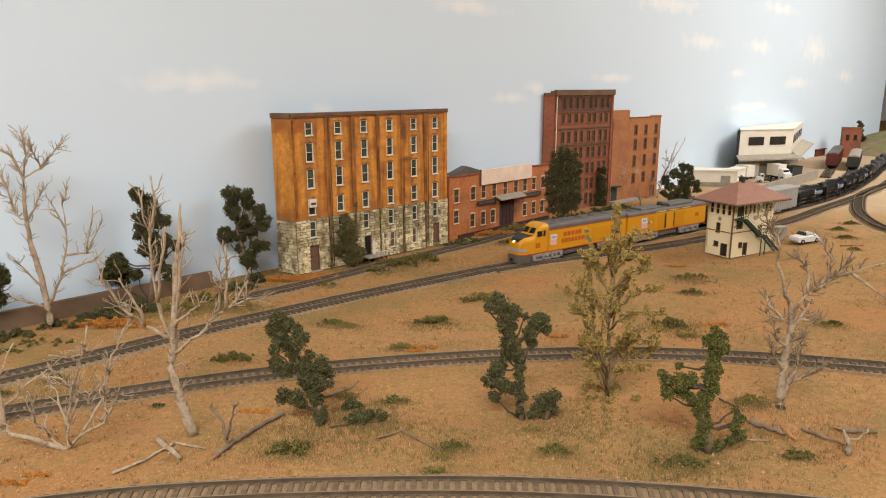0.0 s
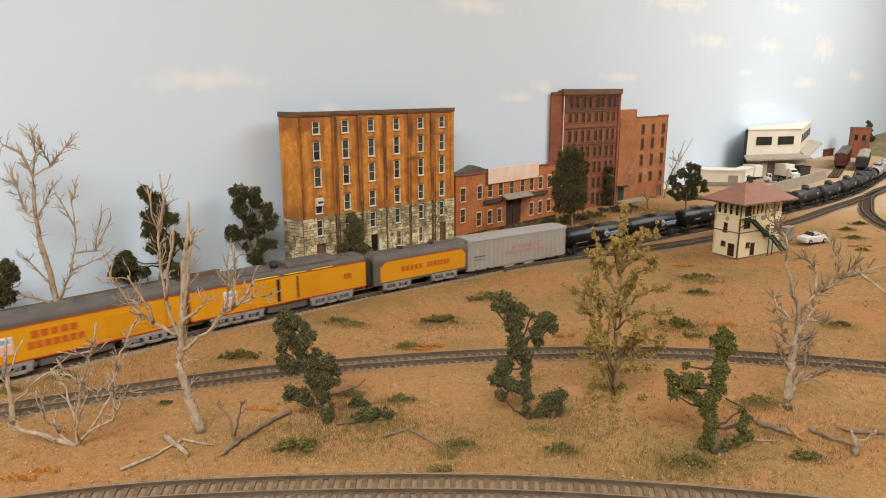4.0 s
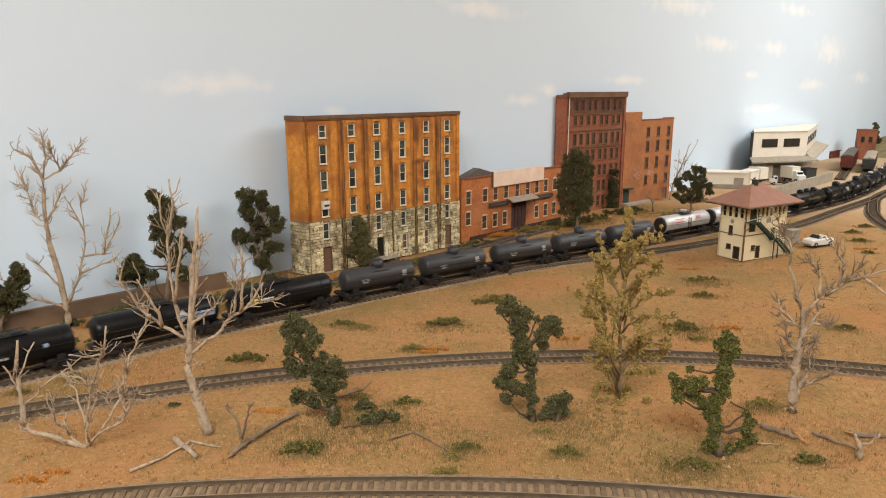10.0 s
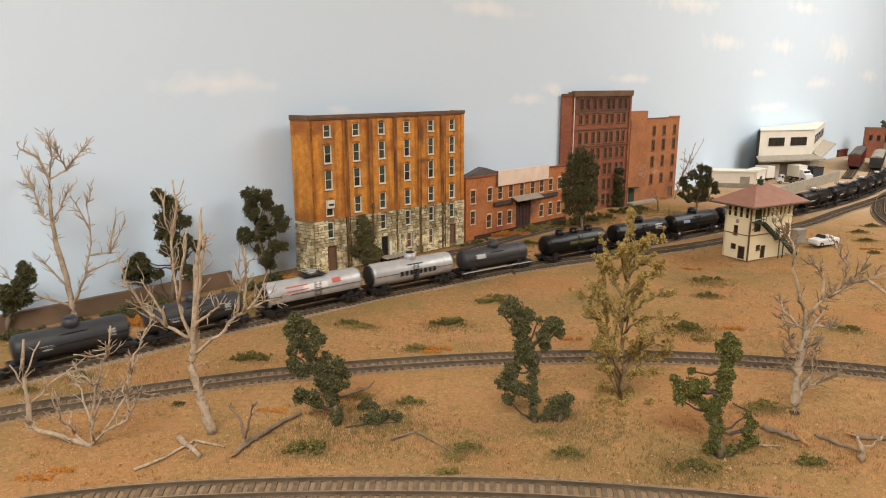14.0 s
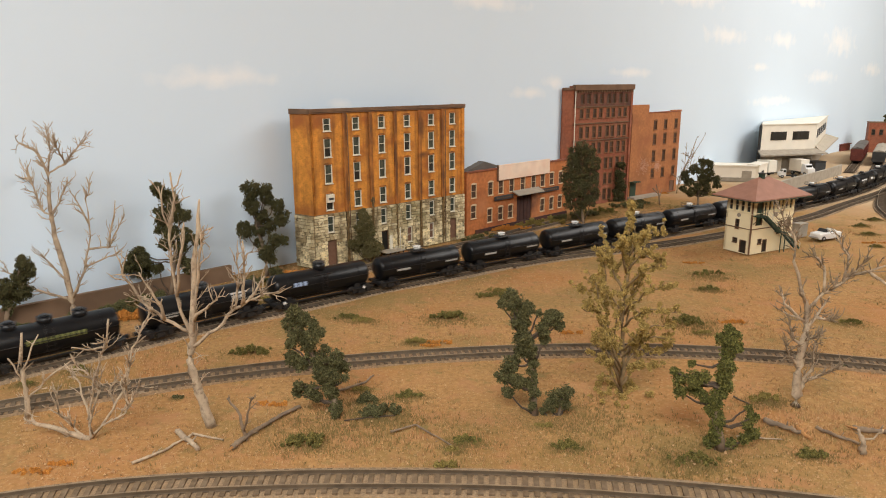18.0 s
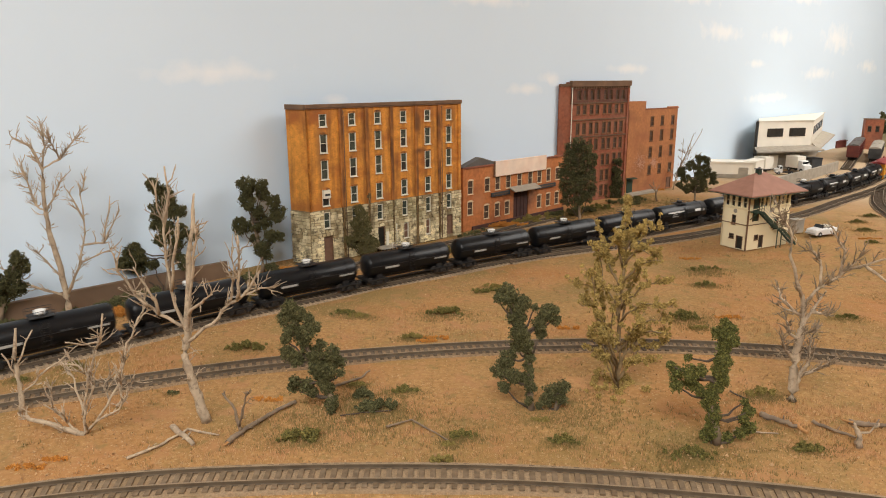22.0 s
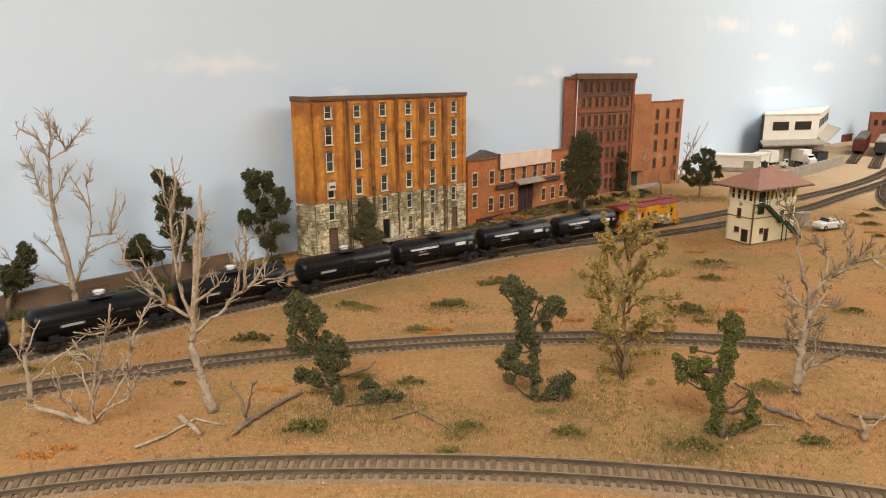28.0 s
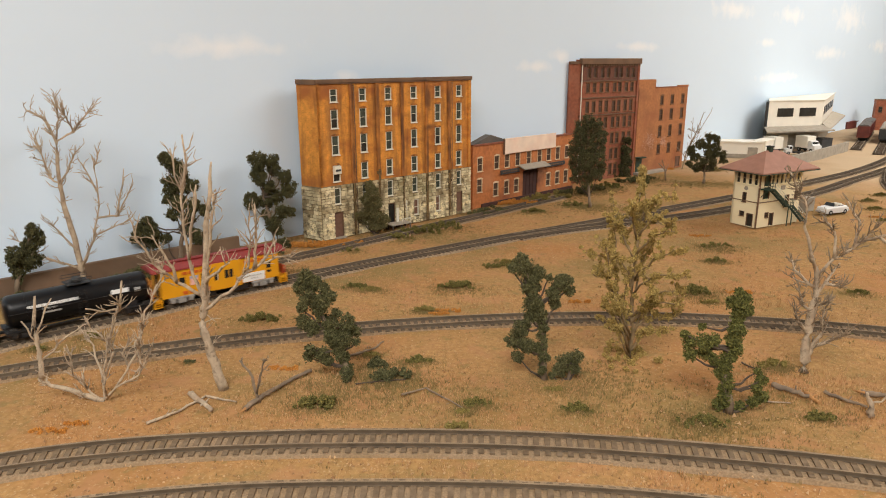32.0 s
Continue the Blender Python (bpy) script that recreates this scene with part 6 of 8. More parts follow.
leafy_tree("tree", "small dark green tree in front of the warehouse", -0.091, 1.019, [(-0.0063, 0.0726, 0.0093), (0.0001, 0.0624, 0.011), (-0.0102, 0.0539, 0.0102), (0.003, 0.0469, 0.011), (-0.0074, 0.0366, 0.011), (-0.0162, 0.0254, 0.0102), (0.0051, 0.0296, 0.0119), (-0.0012, 0.0166, 0.011), (0.0158, 0.0226, 0.0085), (0.0106, 0.0139, 0.0076), (-0.0228, 0.0298, 0.0068)], [(-0.0, 0.0), (-0.0006, 0.0383), (-0.0046, 0.0726)], M_LEAF_MID, leaf=0.0030, dens=1.00, grow=0.95)
leafy_tree("tree", "dark green bushy model tree with stacked clumps", -0.069, 0.525, [(-0.0277, 0.0903, 0.0057), (-0.0326, 0.0811, 0.0053), (-0.0215, 0.0834, 0.0062), (-0.0129, 0.081, 0.0044), (-0.0265, 0.0718, 0.0066), (-0.0133, 0.0717, 0.0066), (-0.0079, 0.074, 0.004), (-0.0314, 0.0648, 0.0044), (-0.0181, 0.0647, 0.0062), (-0.0307, 0.0529, 0.0062), (-0.0234, 0.0481, 0.0057), (-0.0099, 0.0504, 0.0066), (-0.0051, 0.0585, 0.004), (0.0035, 0.0527, 0.0062), (0.0085, 0.0431, 0.0049), (0.0007, 0.0384, 0.0071), (-0.0081, 0.0408, 0.0066), (0.01, 0.0359, 0.0031), (-0.0042, 0.0287, 0.0062), (-0.0266, 0.0289, 0.0044), (-0.0293, 0.0216, 0.004), (-0.0179, 0.024, 0.0062), (-0.0014, 0.0199, 0.0049), (-0.0004, 0.0111, 0.0027), (-0.0127, 0.019, 0.004)], [(0.0, 0.0), (0.0014, 0.013), (-0.0051, 0.0287), (-0.0123, 0.048), (-0.0221, 0.0717), (-0.0258, 0.0857)], M_LEAF_DARK, leaf=0.0027, dens=1.5, grow=1.15)
leafy_tree("tree", "dark green model tree with separate round clumps", 0.093, 0.527, [(-0.021, 0.0977, 0.0089), (-0.0285, 0.095, 0.0036), (-0.009, 0.0907, 0.0071), (0.0003, 0.0874, 0.0031), (-0.0141, 0.0792, 0.008), (-0.0116, 0.0665, 0.0089), (0.0038, 0.0734, 0.0058), (0.0102, 0.0813, 0.0071), (0.0153, 0.0859, 0.0044), (0.017, 0.0757, 0.0044), (0.0063, 0.0649, 0.0049), (-0.006, 0.057, 0.0058), (-0.0022, 0.0459, 0.0044), (-0.0201, 0.0461, 0.0067), (-0.0135, 0.0532, 0.0049), (-0.0244, 0.034, 0.0071), (-0.0153, 0.0315, 0.0062), (-0.0062, 0.0266, 0.0058), (-0.0219, 0.0194, 0.0049), (-0.0015, 0.0217, 0.0049), (-0.0321, 0.0365, 0.0022)], [(0.0, 0.0), (-0.002, 0.0217), (-0.0031, 0.0459), (-0.0093, 0.065), (-0.0188, 0.0954)], M_LEAF_DARK, leaf=0.0027, dens=1.5, grow=1.06)
leafy_tree("shrub", "small dark green leafy shrub on the ground", 0.112, 0.527, [(0.0044, 0.0215, 0.0058), (-0.0021, 0.0142, 0.0071), (0.0099, 0.0214, 0.0022), (-0.0079, 0.0088, 0.0053), (0.0048, 0.0106, 0.0044), (-0.0132, 0.0043, 0.0027)], [(0.0, 0.0), (0.001, 0.0141)], M_LEAF_DARK, leaf=0.0027, dens=1.5, grow=1.1)
leafy_tree("tree", "bright green forked model tree with dense leaves", 0.221, 0.471, [(-0.0012, 0.0931, 0.0036), (0.0024, 0.0889, 0.004), (-0.004, 0.0847, 0.0052), (0.0026, 0.0822, 0.0052), (-0.0015, 0.0754, 0.0048), (-0.004, 0.0677, 0.0052), (0.0002, 0.0651, 0.0044), (-0.0053, 0.0591, 0.0048), (-0.0015, 0.0535, 0.0044), (-0.0029, 0.0461, 0.004), (-0.0266, 0.0688, 0.0028), (-0.0381, 0.0624, 0.0028), (-0.0332, 0.0559, 0.0052), (-0.0249, 0.058, 0.006), (-0.0164, 0.057, 0.0044), (-0.0325, 0.0463, 0.0048), (-0.0224, 0.0471, 0.0048), (-0.0151, 0.0418, 0.0044), (-0.0075, 0.0391, 0.0044), (-0.008, 0.0302, 0.004), (-0.0048, 0.0217, 0.004), (-0.0048, 0.0127, 0.0048), (-0.0071, 0.0059, 0.0048), (0.0006, 0.0027, 0.0048), (0.0083, 0.0045, 0.004), (0.0156, 0.0103, 0.004), (0.0214, 0.0134, 0.0052), (0.0165, 0.022, 0.0036), (0.0205, 0.0269, 0.0044), (0.0179, 0.0327, 0.0028)], [(0.0, 0.0), (-0.0047, 0.0204), (-0.0085, 0.036), (-0.0034, 0.0513), (-0.0021, 0.0686), (-0.0009, 0.0898)], M_LEAF_BRIGHT, leaf=0.0027, dens=1.5, grow=1.12)
leafy_tree("tree", "dark green conifer beside the far brick building", 1.835, 2.844, [(-0.0146, 0.1185, 0.0093), (-0.0143, 0.1004, 0.0139), (-0.0071, 0.0823, 0.0162), (-0.0138, 0.0641, 0.0185), (0.0021, 0.0504, 0.0185), (-0.0046, 0.0321, 0.0208)], [(0.0, 0.0), (-0.0152, 0.123)], M_LEAF_DARK, leaf=0.0045, dens=1.00, grow=0.80)
olive_tree(0.172, 0.564)
leafy_tree("tree", "tall grey-green weeping model tree beside the mill", 0.272, 1.214, [(-0.0106, 0.1514, 0.0122), (-0.02, 0.1417, 0.0122), (0.0031, 0.1432, 0.0122), (-0.026, 0.1302, 0.0122), (-0.0093, 0.1269, 0.0156), (0.0106, 0.1268, 0.0122), (-0.0319, 0.1138, 0.0104), (-0.0116, 0.1071, 0.0156), (0.0084, 0.107, 0.0139), (-0.031, 0.0938, 0.0122), (-0.0104, 0.0837, 0.0156), (0.0095, 0.087, 0.0139), (0.0188, 0.0702, 0.0087), (-0.0267, 0.0737, 0.0139), (-0.0027, 0.0635, 0.0139), (-0.0257, 0.0534, 0.0104), (-0.0085, 0.0465, 0.0104), (0.0112, 0.0567, 0.0104), (-0.0363, 0.1005, 0.007), (0.0195, 0.1169, 0.0042)], [(0.0, 0.0), (-0.002, 0.0191), (-0.0062, 0.0669), (-0.0103, 0.1466)], M_LEAF_MILL, leaf=0.0034, dens=0.42, grow=1.12)
leafy_tree("tree", "dark conifer-like model tree by the brick block", 0.411, 1.546, [(0.0069, 0.0821, 0.0111), (0.0017, 0.0631, 0.0111), (0.0127, 0.0588, 0.0089), (-0.0124, 0.0504, 0.0111), (0.0053, 0.0418, 0.0155), (-0.0153, 0.029, 0.0133), (-0.0228, 0.0118, 0.0133), (0.0024, 0.0204, 0.0177), (0.0121, 0.0031, 0.0111), (-0.0175, 0, 0.0133), (-0.0001, 0, 0.0133)], [(0.0, 0.0), (0.0021, 0.0247), (0.0069, 0.0821)], M_LEAF_WALL, leaf=0.0038, dens=0.8, grow=0.85)
leafy_tree("tree", "dark green branching model tree near the tower", 0.562, 1.455, [(0.0057, 0.0965, 0.0113), (0.019, 0.0943, 0.0091), (-0.0126, 0.0836, 0.0113), (-0.0013, 0.0793, 0.0091), (0.0185, 0.077, 0.0113), (-0.0285, 0.0663, 0.0127), (-0.0209, 0.0554, 0.0113), (0.0023, 0.064, 0.0113), (0.0179, 0.0618, 0.0091), (0.0332, 0.0617, 0.01), (0.0343, 0.0508, 0.0091), (0.0126, 0.0487, 0.0113), (-0.0069, 0.0466, 0.0091), (-0.0147, 0.0356, 0.0113), (-0.0328, 0.0423, 0.0082), (0.0031, 0.0333, 0.0091), (0.0143, 0.0311, 0.0068)], [(0.0, 0.0), (-0.0004, 0.0245), (0.0032, 0.0553), (0.0081, 0.0944)], M_LEAF_WALL, leaf=0.0036, dens=0.7, grow=0.9)
dead_tree("bare_tree", "bare pale grey dead model tree by the backdrop", -0.396, 0.76, [[(-0.0019, 0.0022), (-0.0019, 0.0263), (-0.0039, 0.0593), (-0.0107, 0.1012), (-0.0111, 0.1296), (-0.008, 0.1697), (-0.0173, 0.1939), (-0.0352, 0.203)], [(-0.0078, 0.1666), (0.009, 0.1787), (0.0222, 0.1967), (0.0272, 0.2027)], [(-0.0086, 0.1739), (-0.0004, 0.1938), (-0.0004, 0.2159)], [(0.0063, 0.1769), (0.0082, 0.1908), (0.0064, 0.204)], [(-0.0112, 0.1202), (-0.0236, 0.1284), (-0.0325, 0.1514), (-0.0418, 0.179)], [(-0.0388, 0.1625), (-0.0595, 0.162)], [(-0.0087, 0.1246), (0.0032, 0.1451), (0.015, 0.1604)], [(-0.0013, 0.0263), (0.015, 0.0592), (0.0248, 0.0978), (0.0229, 0.1406), (0.0307, 0.1591)], [(0.0002, 0.023), (0.0208, 0.0657), (0.0571, 0.081)], [(0.0245, 0.085), (0.0465, 0.0868), (0.0666, 0.121)], [(0.0454, 0.0881), (0.0563, 0.1385)], [(-0.0056, 0.0462), (-0.0285, 0.0802)], [(-0.0051, 0.0264), (-0.0388, 0.0431), (-0.0637, 0.0662)], [(0.025, 0.1137), (0.0106, 0.145)]], 0.0036, 230)
dead_tree("bare_tree", "tall bare weathered twig tree with many limbs", -0.164, 0.512, [[(-0.0004, 0.0003), (-0.0039, 0.0163), (-0.0075, 0.0354), (-0.0117, 0.0565), (-0.0076, 0.0726), (-0.0044, 0.1086), (0.0016, 0.1477), (0.0066, 0.1813)], [(-0.0076, 0.0726), (-0.0141, 0.0953), (-0.0175, 0.1349), (-0.0158, 0.1606), (-0.0201, 0.1918)], [(-0.0154, 0.1606), (-0.0089, 0.1814), (-0.0086, 0.2019)], [(-0.0089, 0.0772), (-0.026, 0.0909), (-0.0401, 0.1066), (-0.0498, 0.1265), (-0.0488, 0.1351)], [(-0.0215, 0.0931), (-0.0285, 0.1088), (-0.0359, 0.1307)], [(-0.0034, 0.0772), (0.0039, 0.1261), (0.011, 0.1604)], [(-0.0021, 0.0862), (0.0105, 0.1041), (0.0181, 0.1093)], [(-0.0071, 0.0644), (0.0116, 0.0816), (0.0256, 0.0973), (0.0293, 0.1172), (0.0297, 0.1402)], [(0.0243, 0.0959), (0.0367, 0.1039), (0.054, 0.1082)], [(0.0301, 0.0995), (0.0355, 0.1215), (0.0381, 0.1517)], [(0.0355, 0.1048), (0.0485, 0.1215)], [(-0.015, 0.1131), (-0.0071, 0.1435), (-0.0012, 0.1668)]], 0.0042, 130)
dead_tree("bare_bush", "wide bare tan twig bush on the sand", -0.25, 0.494, [[(0.0001, 0), (-0.0164, 0.0055), (-0.0376, 0.0134), (-0.0441, 0.0167)], [(-0.0016, 0.0021), (-0.0117, 0.01), (-0.0213, 0.021), (-0.0214, 0.0385)], [(-0.0126, 0.0111), (-0.0106, 0.0254)], [(0.0013, 0.001), (0.0109, 0.0121), (0.0304, 0.023), (0.0404, 0.0404), (0.0456, 0.0511)], [(0.0032, 0), (0.0183, 0.0231), (0.0284, 0.0404), (0.0332, 0.0639), (0.0401, 0.0805), (0.0514, 0.0939)], [(0.0016, 0.0032), (0.0052, 0.0275), (0.0119, 0.0512), (0.0215, 0.0723), (0.0276, 0.0827), (0.0318, 0.1011)], [(0.0004, 0.0021), (-0.0007, 0.0166), (-0.0062, 0.0427), (-0.0123, 0.0492)], [(0.0087, 0.0187), (0.0121, 0.0373), (0.0152, 0.0459), (0.0084, 0.0555), (0.0007, 0.064)], [(0.0184, 0.0242), (0.0159, 0.0362), (0.021, 0.0448)], [(0.035, 0.0317), (0.0364, 0.049), (0.0406, 0.0596)], [(0.0254, 0.0806), (0.0165, 0.0796), (0.0103, 0.0848)], [(0.0401, 0.0805), (0.0437, 0.0949)]], 0.0024, 150)
dead_tree("bare_sapling", "pale twiggy dead sapling at the layout's edge", -0.318, 0.529, [[(-0.0, 0.0), (0.0021, 0.0247), (0.0011, 0.049), (0.0058, 0.0728)], [(0.0015, 0.0296), (-0.0049, 0.0539)], [(0.0026, 0.0442), (0.0127, 0.068)], [(0.0007, 0.0149), (0.0141, 0.0295), (0.0339, 0.044)], [(0.0001, 0.0075), (-0.0106, 0.015)]], 0.0024, 12)
dead_tree("bare_tree", "pale grey dead tree with tangled twigs", 0.311, 0.541, [[(0.0002, 0.0002), (-0.0012, 0.0285), (-0.0001, 0.0507), (0.0016, 0.0677), (0.0005, 0.0845), (-0.0059, 0.1001)], [(-0.008, 0.0869), (-0.0163, 0.1244), (-0.0172, 0.1404), (-0.028, 0.1571), (-0.0349, 0.1687)], [(0.0005, 0.0845), (0.0114, 0.0986), (0.0247, 0.1079), (0.0388, 0.1263)], [(0.0112, 0.101), (0.0093, 0.1196), (0.002, 0.1279)], [(0.0266, 0.1102), (0.0264, 0.1287), (0.0154, 0.1447)], [(0.0326, 0.1157), (0.0567, 0.1285)], [(0.0351, 0.1139), (0.0592, 0.1021)], [(0.0045, 0.0701), (0.0271, 0.0891)], [(0.0065, 0.0725), (0.0235, 0.0748)], [(-0.0026, 0.0726), (-0.0197, 0.0823)], [(-0.0055, 0.0774), (-0.0157, 0.087), (-0.014, 0.0927)], [(-0.0024, 0.0507), (-0.0098, 0.063), (-0.0141, 0.0727)], [(-0.0027, 0.0335), (-0.0124, 0.0459), (-0.0167, 0.0557)], [(0.0014, 0.0185), (0.0235, 0.0283), (0.0344, 0.0332)], [(0.0049, 0.0084), (0.0089, 0.0334), (0.0082, 0.058)], [(0.0037, 0.058), (0.018, 0.0603)]], 0.0042, 300)
dead_tree("bare_tree", "bare grey twig tree behind the mill yard", 0.583, 1.654, [[(-0.0, 0.0), (0.0076, 0.0436), (0.0248, 0.084), (0.0386, 0.1305)], [(0.0076, 0.0436), (0.0191, 0.0706), (0.0539, 0.1397)], [(0.0139, 0.0504), (0.0353, 0.0705), (0.0518, 0.0839)], [(0.0024, 0.0232), (-0.0091, 0.0505)], [(0.0248, 0.084), (0.0103, 0.0974)], [(0.0032, 0.03), (0.0269, 0.0571), (0.0322, 0.1107)], [(0.002, 0.0096), (0.0166, 0.0503), (0.0179, 0.1214)]], 0.0014, 70)
dead_tree("bare_sapling", "thin brown bare sapling on the sandy ground", 0.496, 1.500, [[(0.0, 0.0), (-0.0027, 0.0212), (-0.0186, 0.0375)], [(-0.0023, 0.015), (0.0088, 0.0336)], [(-0.0029, 0.025), (-0.0066, 0.0424)]], 0.0018, 14)
dead_tree("bare_sapling", "dark forked dead twig rising from a branch", -0.130, 0.490, [[(0.0, 0.0), (-0.0036, 0.0211), (-0.0123, 0.0349)], [(0.0001, 0.0071), (0.0039, 0.0256), (0.0109, 0.0429)], [(-0.0013, 0.0117), (0.0029, 0.0233)]], 0.0012, 10)
dead_tree("bare_sapling", "small pale tan stump with forked twigs", 0.322, 0.465, [[(-0.0, 0.0), (-0.0009, 0.01), (-0.0054, 0.019)], [(-0.0009, 0.01), (0.0051, 0.0167), (0.0062, 0.0234)]], 0.0028, 4)
shrub(-0.172, 0.665, 0.0248, 0.0135, "G")
shrub(-0.091, 0.768, 0.0149, 0.0099, "G")
shrub(-0.072, 0.758, 0.0133, 0.0055, "Y")
shrub(0.025, 0.767, 0.0239, 0.0144, "G")
shrub(0.081, 0.845, 0.0246, 0.0133, "G")
shrub(0.092, 0.867, 0.0185, 0.0087, "Y")
shrub(-0.085, 0.484, 0.0195, 0.0158, "G")
shrub(-0.033, 0.530, 0.0191, 0.0156, "D")
shrub(-0.046, 0.553, 0.0099, 0.0130, "D")
shrub(-0.011, 0.564, 0.0135, 0.0075, "G")
shrub(0.036, 0.485, 0.0117, 0.0080, "G")
shrub(0.110, 0.476, 0.0125, 0.0092, "G")
shrub(0.197, 0.456, 0.0214, 0.0089, "G")
shrub(0.283, 0.461, 0.0117, 0.0097, "G")
shrub(0.291, 0.743, 0.0204, 0.0140, "G")
shrub(0.391, 0.941, 0.0254, 0.0094, "G")
shrub(0.363, 0.869, 0.0135, 0.0100, "G")
shrub(0.472, 0.740, 0.0131, 0.0086, "G")
shrub(0.850, 1.315, 0.0125, 0.0093, "G")
shrub(0.794, 1.263, 0.0121, 0.0089, "G")
shrub(0.720, 1.095, 0.0105, 0.0093, "G")
shrub(-0.009, 0.690, 0.0108, 0.0090, "Y")
shrub(0.020, 0.450, 0.0082, 0.0095, "Y")
shrub(0.291, 0.552, 0.0144, 0.0082, "Y")
shrub(-0.450, 0.728, 0.0283, 0.0146, "D")
shrub(-0.425, 0.738, 0.0258, 0.0170, "D")
shrub(-0.389, 0.767, 0.0298, 0.0176, "D")
shrub(-0.361, 0.799, 0.0309, 0.0206, "D")
shrub(-0.328, 0.824, 0.0318, 0.0235, "D")
shrub(-0.381, 0.713, 0.0313, 0.0123, "G")
shrub(-0.404, 0.691, 0.0169, 0.0100, "G")
shrub(-0.281, 0.830, 0.0321, 0.0142, "Y")
shrub(-0.257, 0.864, 0.0333, 0.0172, "G")
shrub(-0.228, 0.909, 0.0306, 0.0181, "D")
shrub(-0.221, 0.840, 0.0325, 0.0108, "Y")
shrub(-0.055, 0.999, 0.0249, 0.0128, "G")
shrub(-0.023, 1.031, 0.0395, 0.0205, "G")
shrub(0.011, 1.058, 0.0345, 0.0210, "G")
shrub(-0.120, 0.926, 0.0196, 0.0092, "G")
shrub(0.073, 1.155, 0.0242, 0.0147, "D")
shrub(0.099, 1.184, 0.0271, 0.0167, "D")
shrub(0.185, 1.278, 0.0316, 0.0198, "Y")
shrub(0.226, 1.304, 0.0372, 0.0202, "Y")
shrub(0.265, 1.341, 0.0382, 0.0226, "D")
shrub(0.311, 1.375, 0.0418, 0.0193, "D")
shrub(0.349, 1.417, 0.0349, 0.0179, "G")
shrub(0.250, 1.227, 0.0257, 0.0138, "G")
shrub(0.167, 1.174, 0.0224, 0.0132, "G")
shrub(0.414, 1.461, 0.0415, 0.0246, "D")
shrub(0.449, 1.502, 0.0284, 0.0189, "D")
shrub(0.648, 1.652, 0.0312, 0.0138, "G")
shrub(0.764, 1.191, 0.0137, 0.0084, "G")
shrub(0.025, 0.473, 0.0048, 0.0035, "Y")
shrub(-0.053, 0.577, 0.0080, 0.0042, "Y")
shrub(0.097, 0.509, 0.0072, 0.0038, "Y")
shrub(-0.324, 0.625, 0.0086, 0.0064, "G")
shrub(-0.357, 0.594, 0.0070, 0.0052, "G")
shrub(-0.209, 0.563, 0.0045, 0.0041, "D")
shrub(-0.282, 0.708, 0.0069, 0.0051, "G")
shrub(0.394, 0.619, 0.0037, 0.0036, "D")
shrub(0.297, 0.711, 0.0112, 0.0052, "Y")
shrub(-0.126, 0.550, 0.0162, 0.0020, "O")
shrub(-0.268, 0.449, 0.0182, 0.0015, "O")
shrub(-0.253, 0.459, 0.0105, 0.0014, "O")
shrub(-0.166, 0.953, 0.0460, 0.0095, "O")
shrub(-0.130, 0.968, 0.0300, 0.0060, "O")
shrub(0.142, 1.248, 0.0500, 0.0105, "O")
shrub(0.513, 1.656, 0.0544, 0.0051, "O")
shrub(0.015, 0.690, 0.0153, 0.0012, "O")
shrub(0.342, 0.746, 0.0165, 0.0019, "O")
shrub(-0.343, 0.772, 0.0540, 0.0110, "O")
shrub(-0.393, 0.738, 0.0187, 0.0021, "O")
shrub(0.735, 1.126, 0.0226, 0.0020, "O")
shrub(0.394, 1.005, 0.0202, 0.0014, "O")
shrub(0.006, 0.681, 0.0116, 0.0010, "O")
shrub(0.158, 0.717, 0.0134, 0.0015, "O")
log("dark fallen branch lying on the sand", [(-0.137, 0.475), (-0.13, 0.494), (-0.118, 0.515), (-0.1, 0.541)], 0.0021, M_BARKGREY)
log("pale peeled stick lying on the sand", [(-0.202, 0.456), (-0.186, 0.473), (-0.173, 0.498)], 0.0012, M_DEADWOOD)
log("short grey log lying on the sand", [(-0.186, 0.5), (-0.161, 0.473)], 0.0024, M_DEADWOOD)
log("thin pale twig lying on the sand", [(-0.174, 0.498), (-0.147, 0.488)], 0.0010, M_DEADWOOD)
log("dark brown log on the sandy ground", [(0.272, 0.512), (0.282, 0.499), (0.291, 0.492)], 0.0023, M_BARKGREY)
log("short orange-brown broken branch on the ground", [(0.291, 0.499), (0.293, 0.482)], 0.0018, M_RUSTWOOD)
log("thin white stick on the ground", [(0.24, 0.488), (0.272, 0.483)], 0.0008, M_DEADWOOD)
log("dark log near the layout's corner", [(0.334, 0.499), (0.346, 0.493), (0.36, 0.491)], 0.0022, M_BARKGREY)
log("thin grey branch on the ground", [(0.307, 0.501), (0.316, 0.485), (0.325, 0.475)], 0.0014, M_BARKGREY)
log("thin bent twig on the grass", [(-0.022, 0.499), (-0.003, 0.51), (0.025, 0.477)], 0.0009, M_BARKGREY)
log("fallen twig beneath the clump tree", [(-0.072, 0.572), (-0.051, 0.589), (-0.045, 0.604)], 0.0012, M_BARKGREY)
log("fallen twig on the grass", [(-0.06, 0.518), (-0.042, 0.523), (-0.02, 0.526)], 0.0006, M_BARK)
log("thin twig on the sand", [(0.266, 0.556), (0.273, 0.54)], 0.0008, M_BARK)

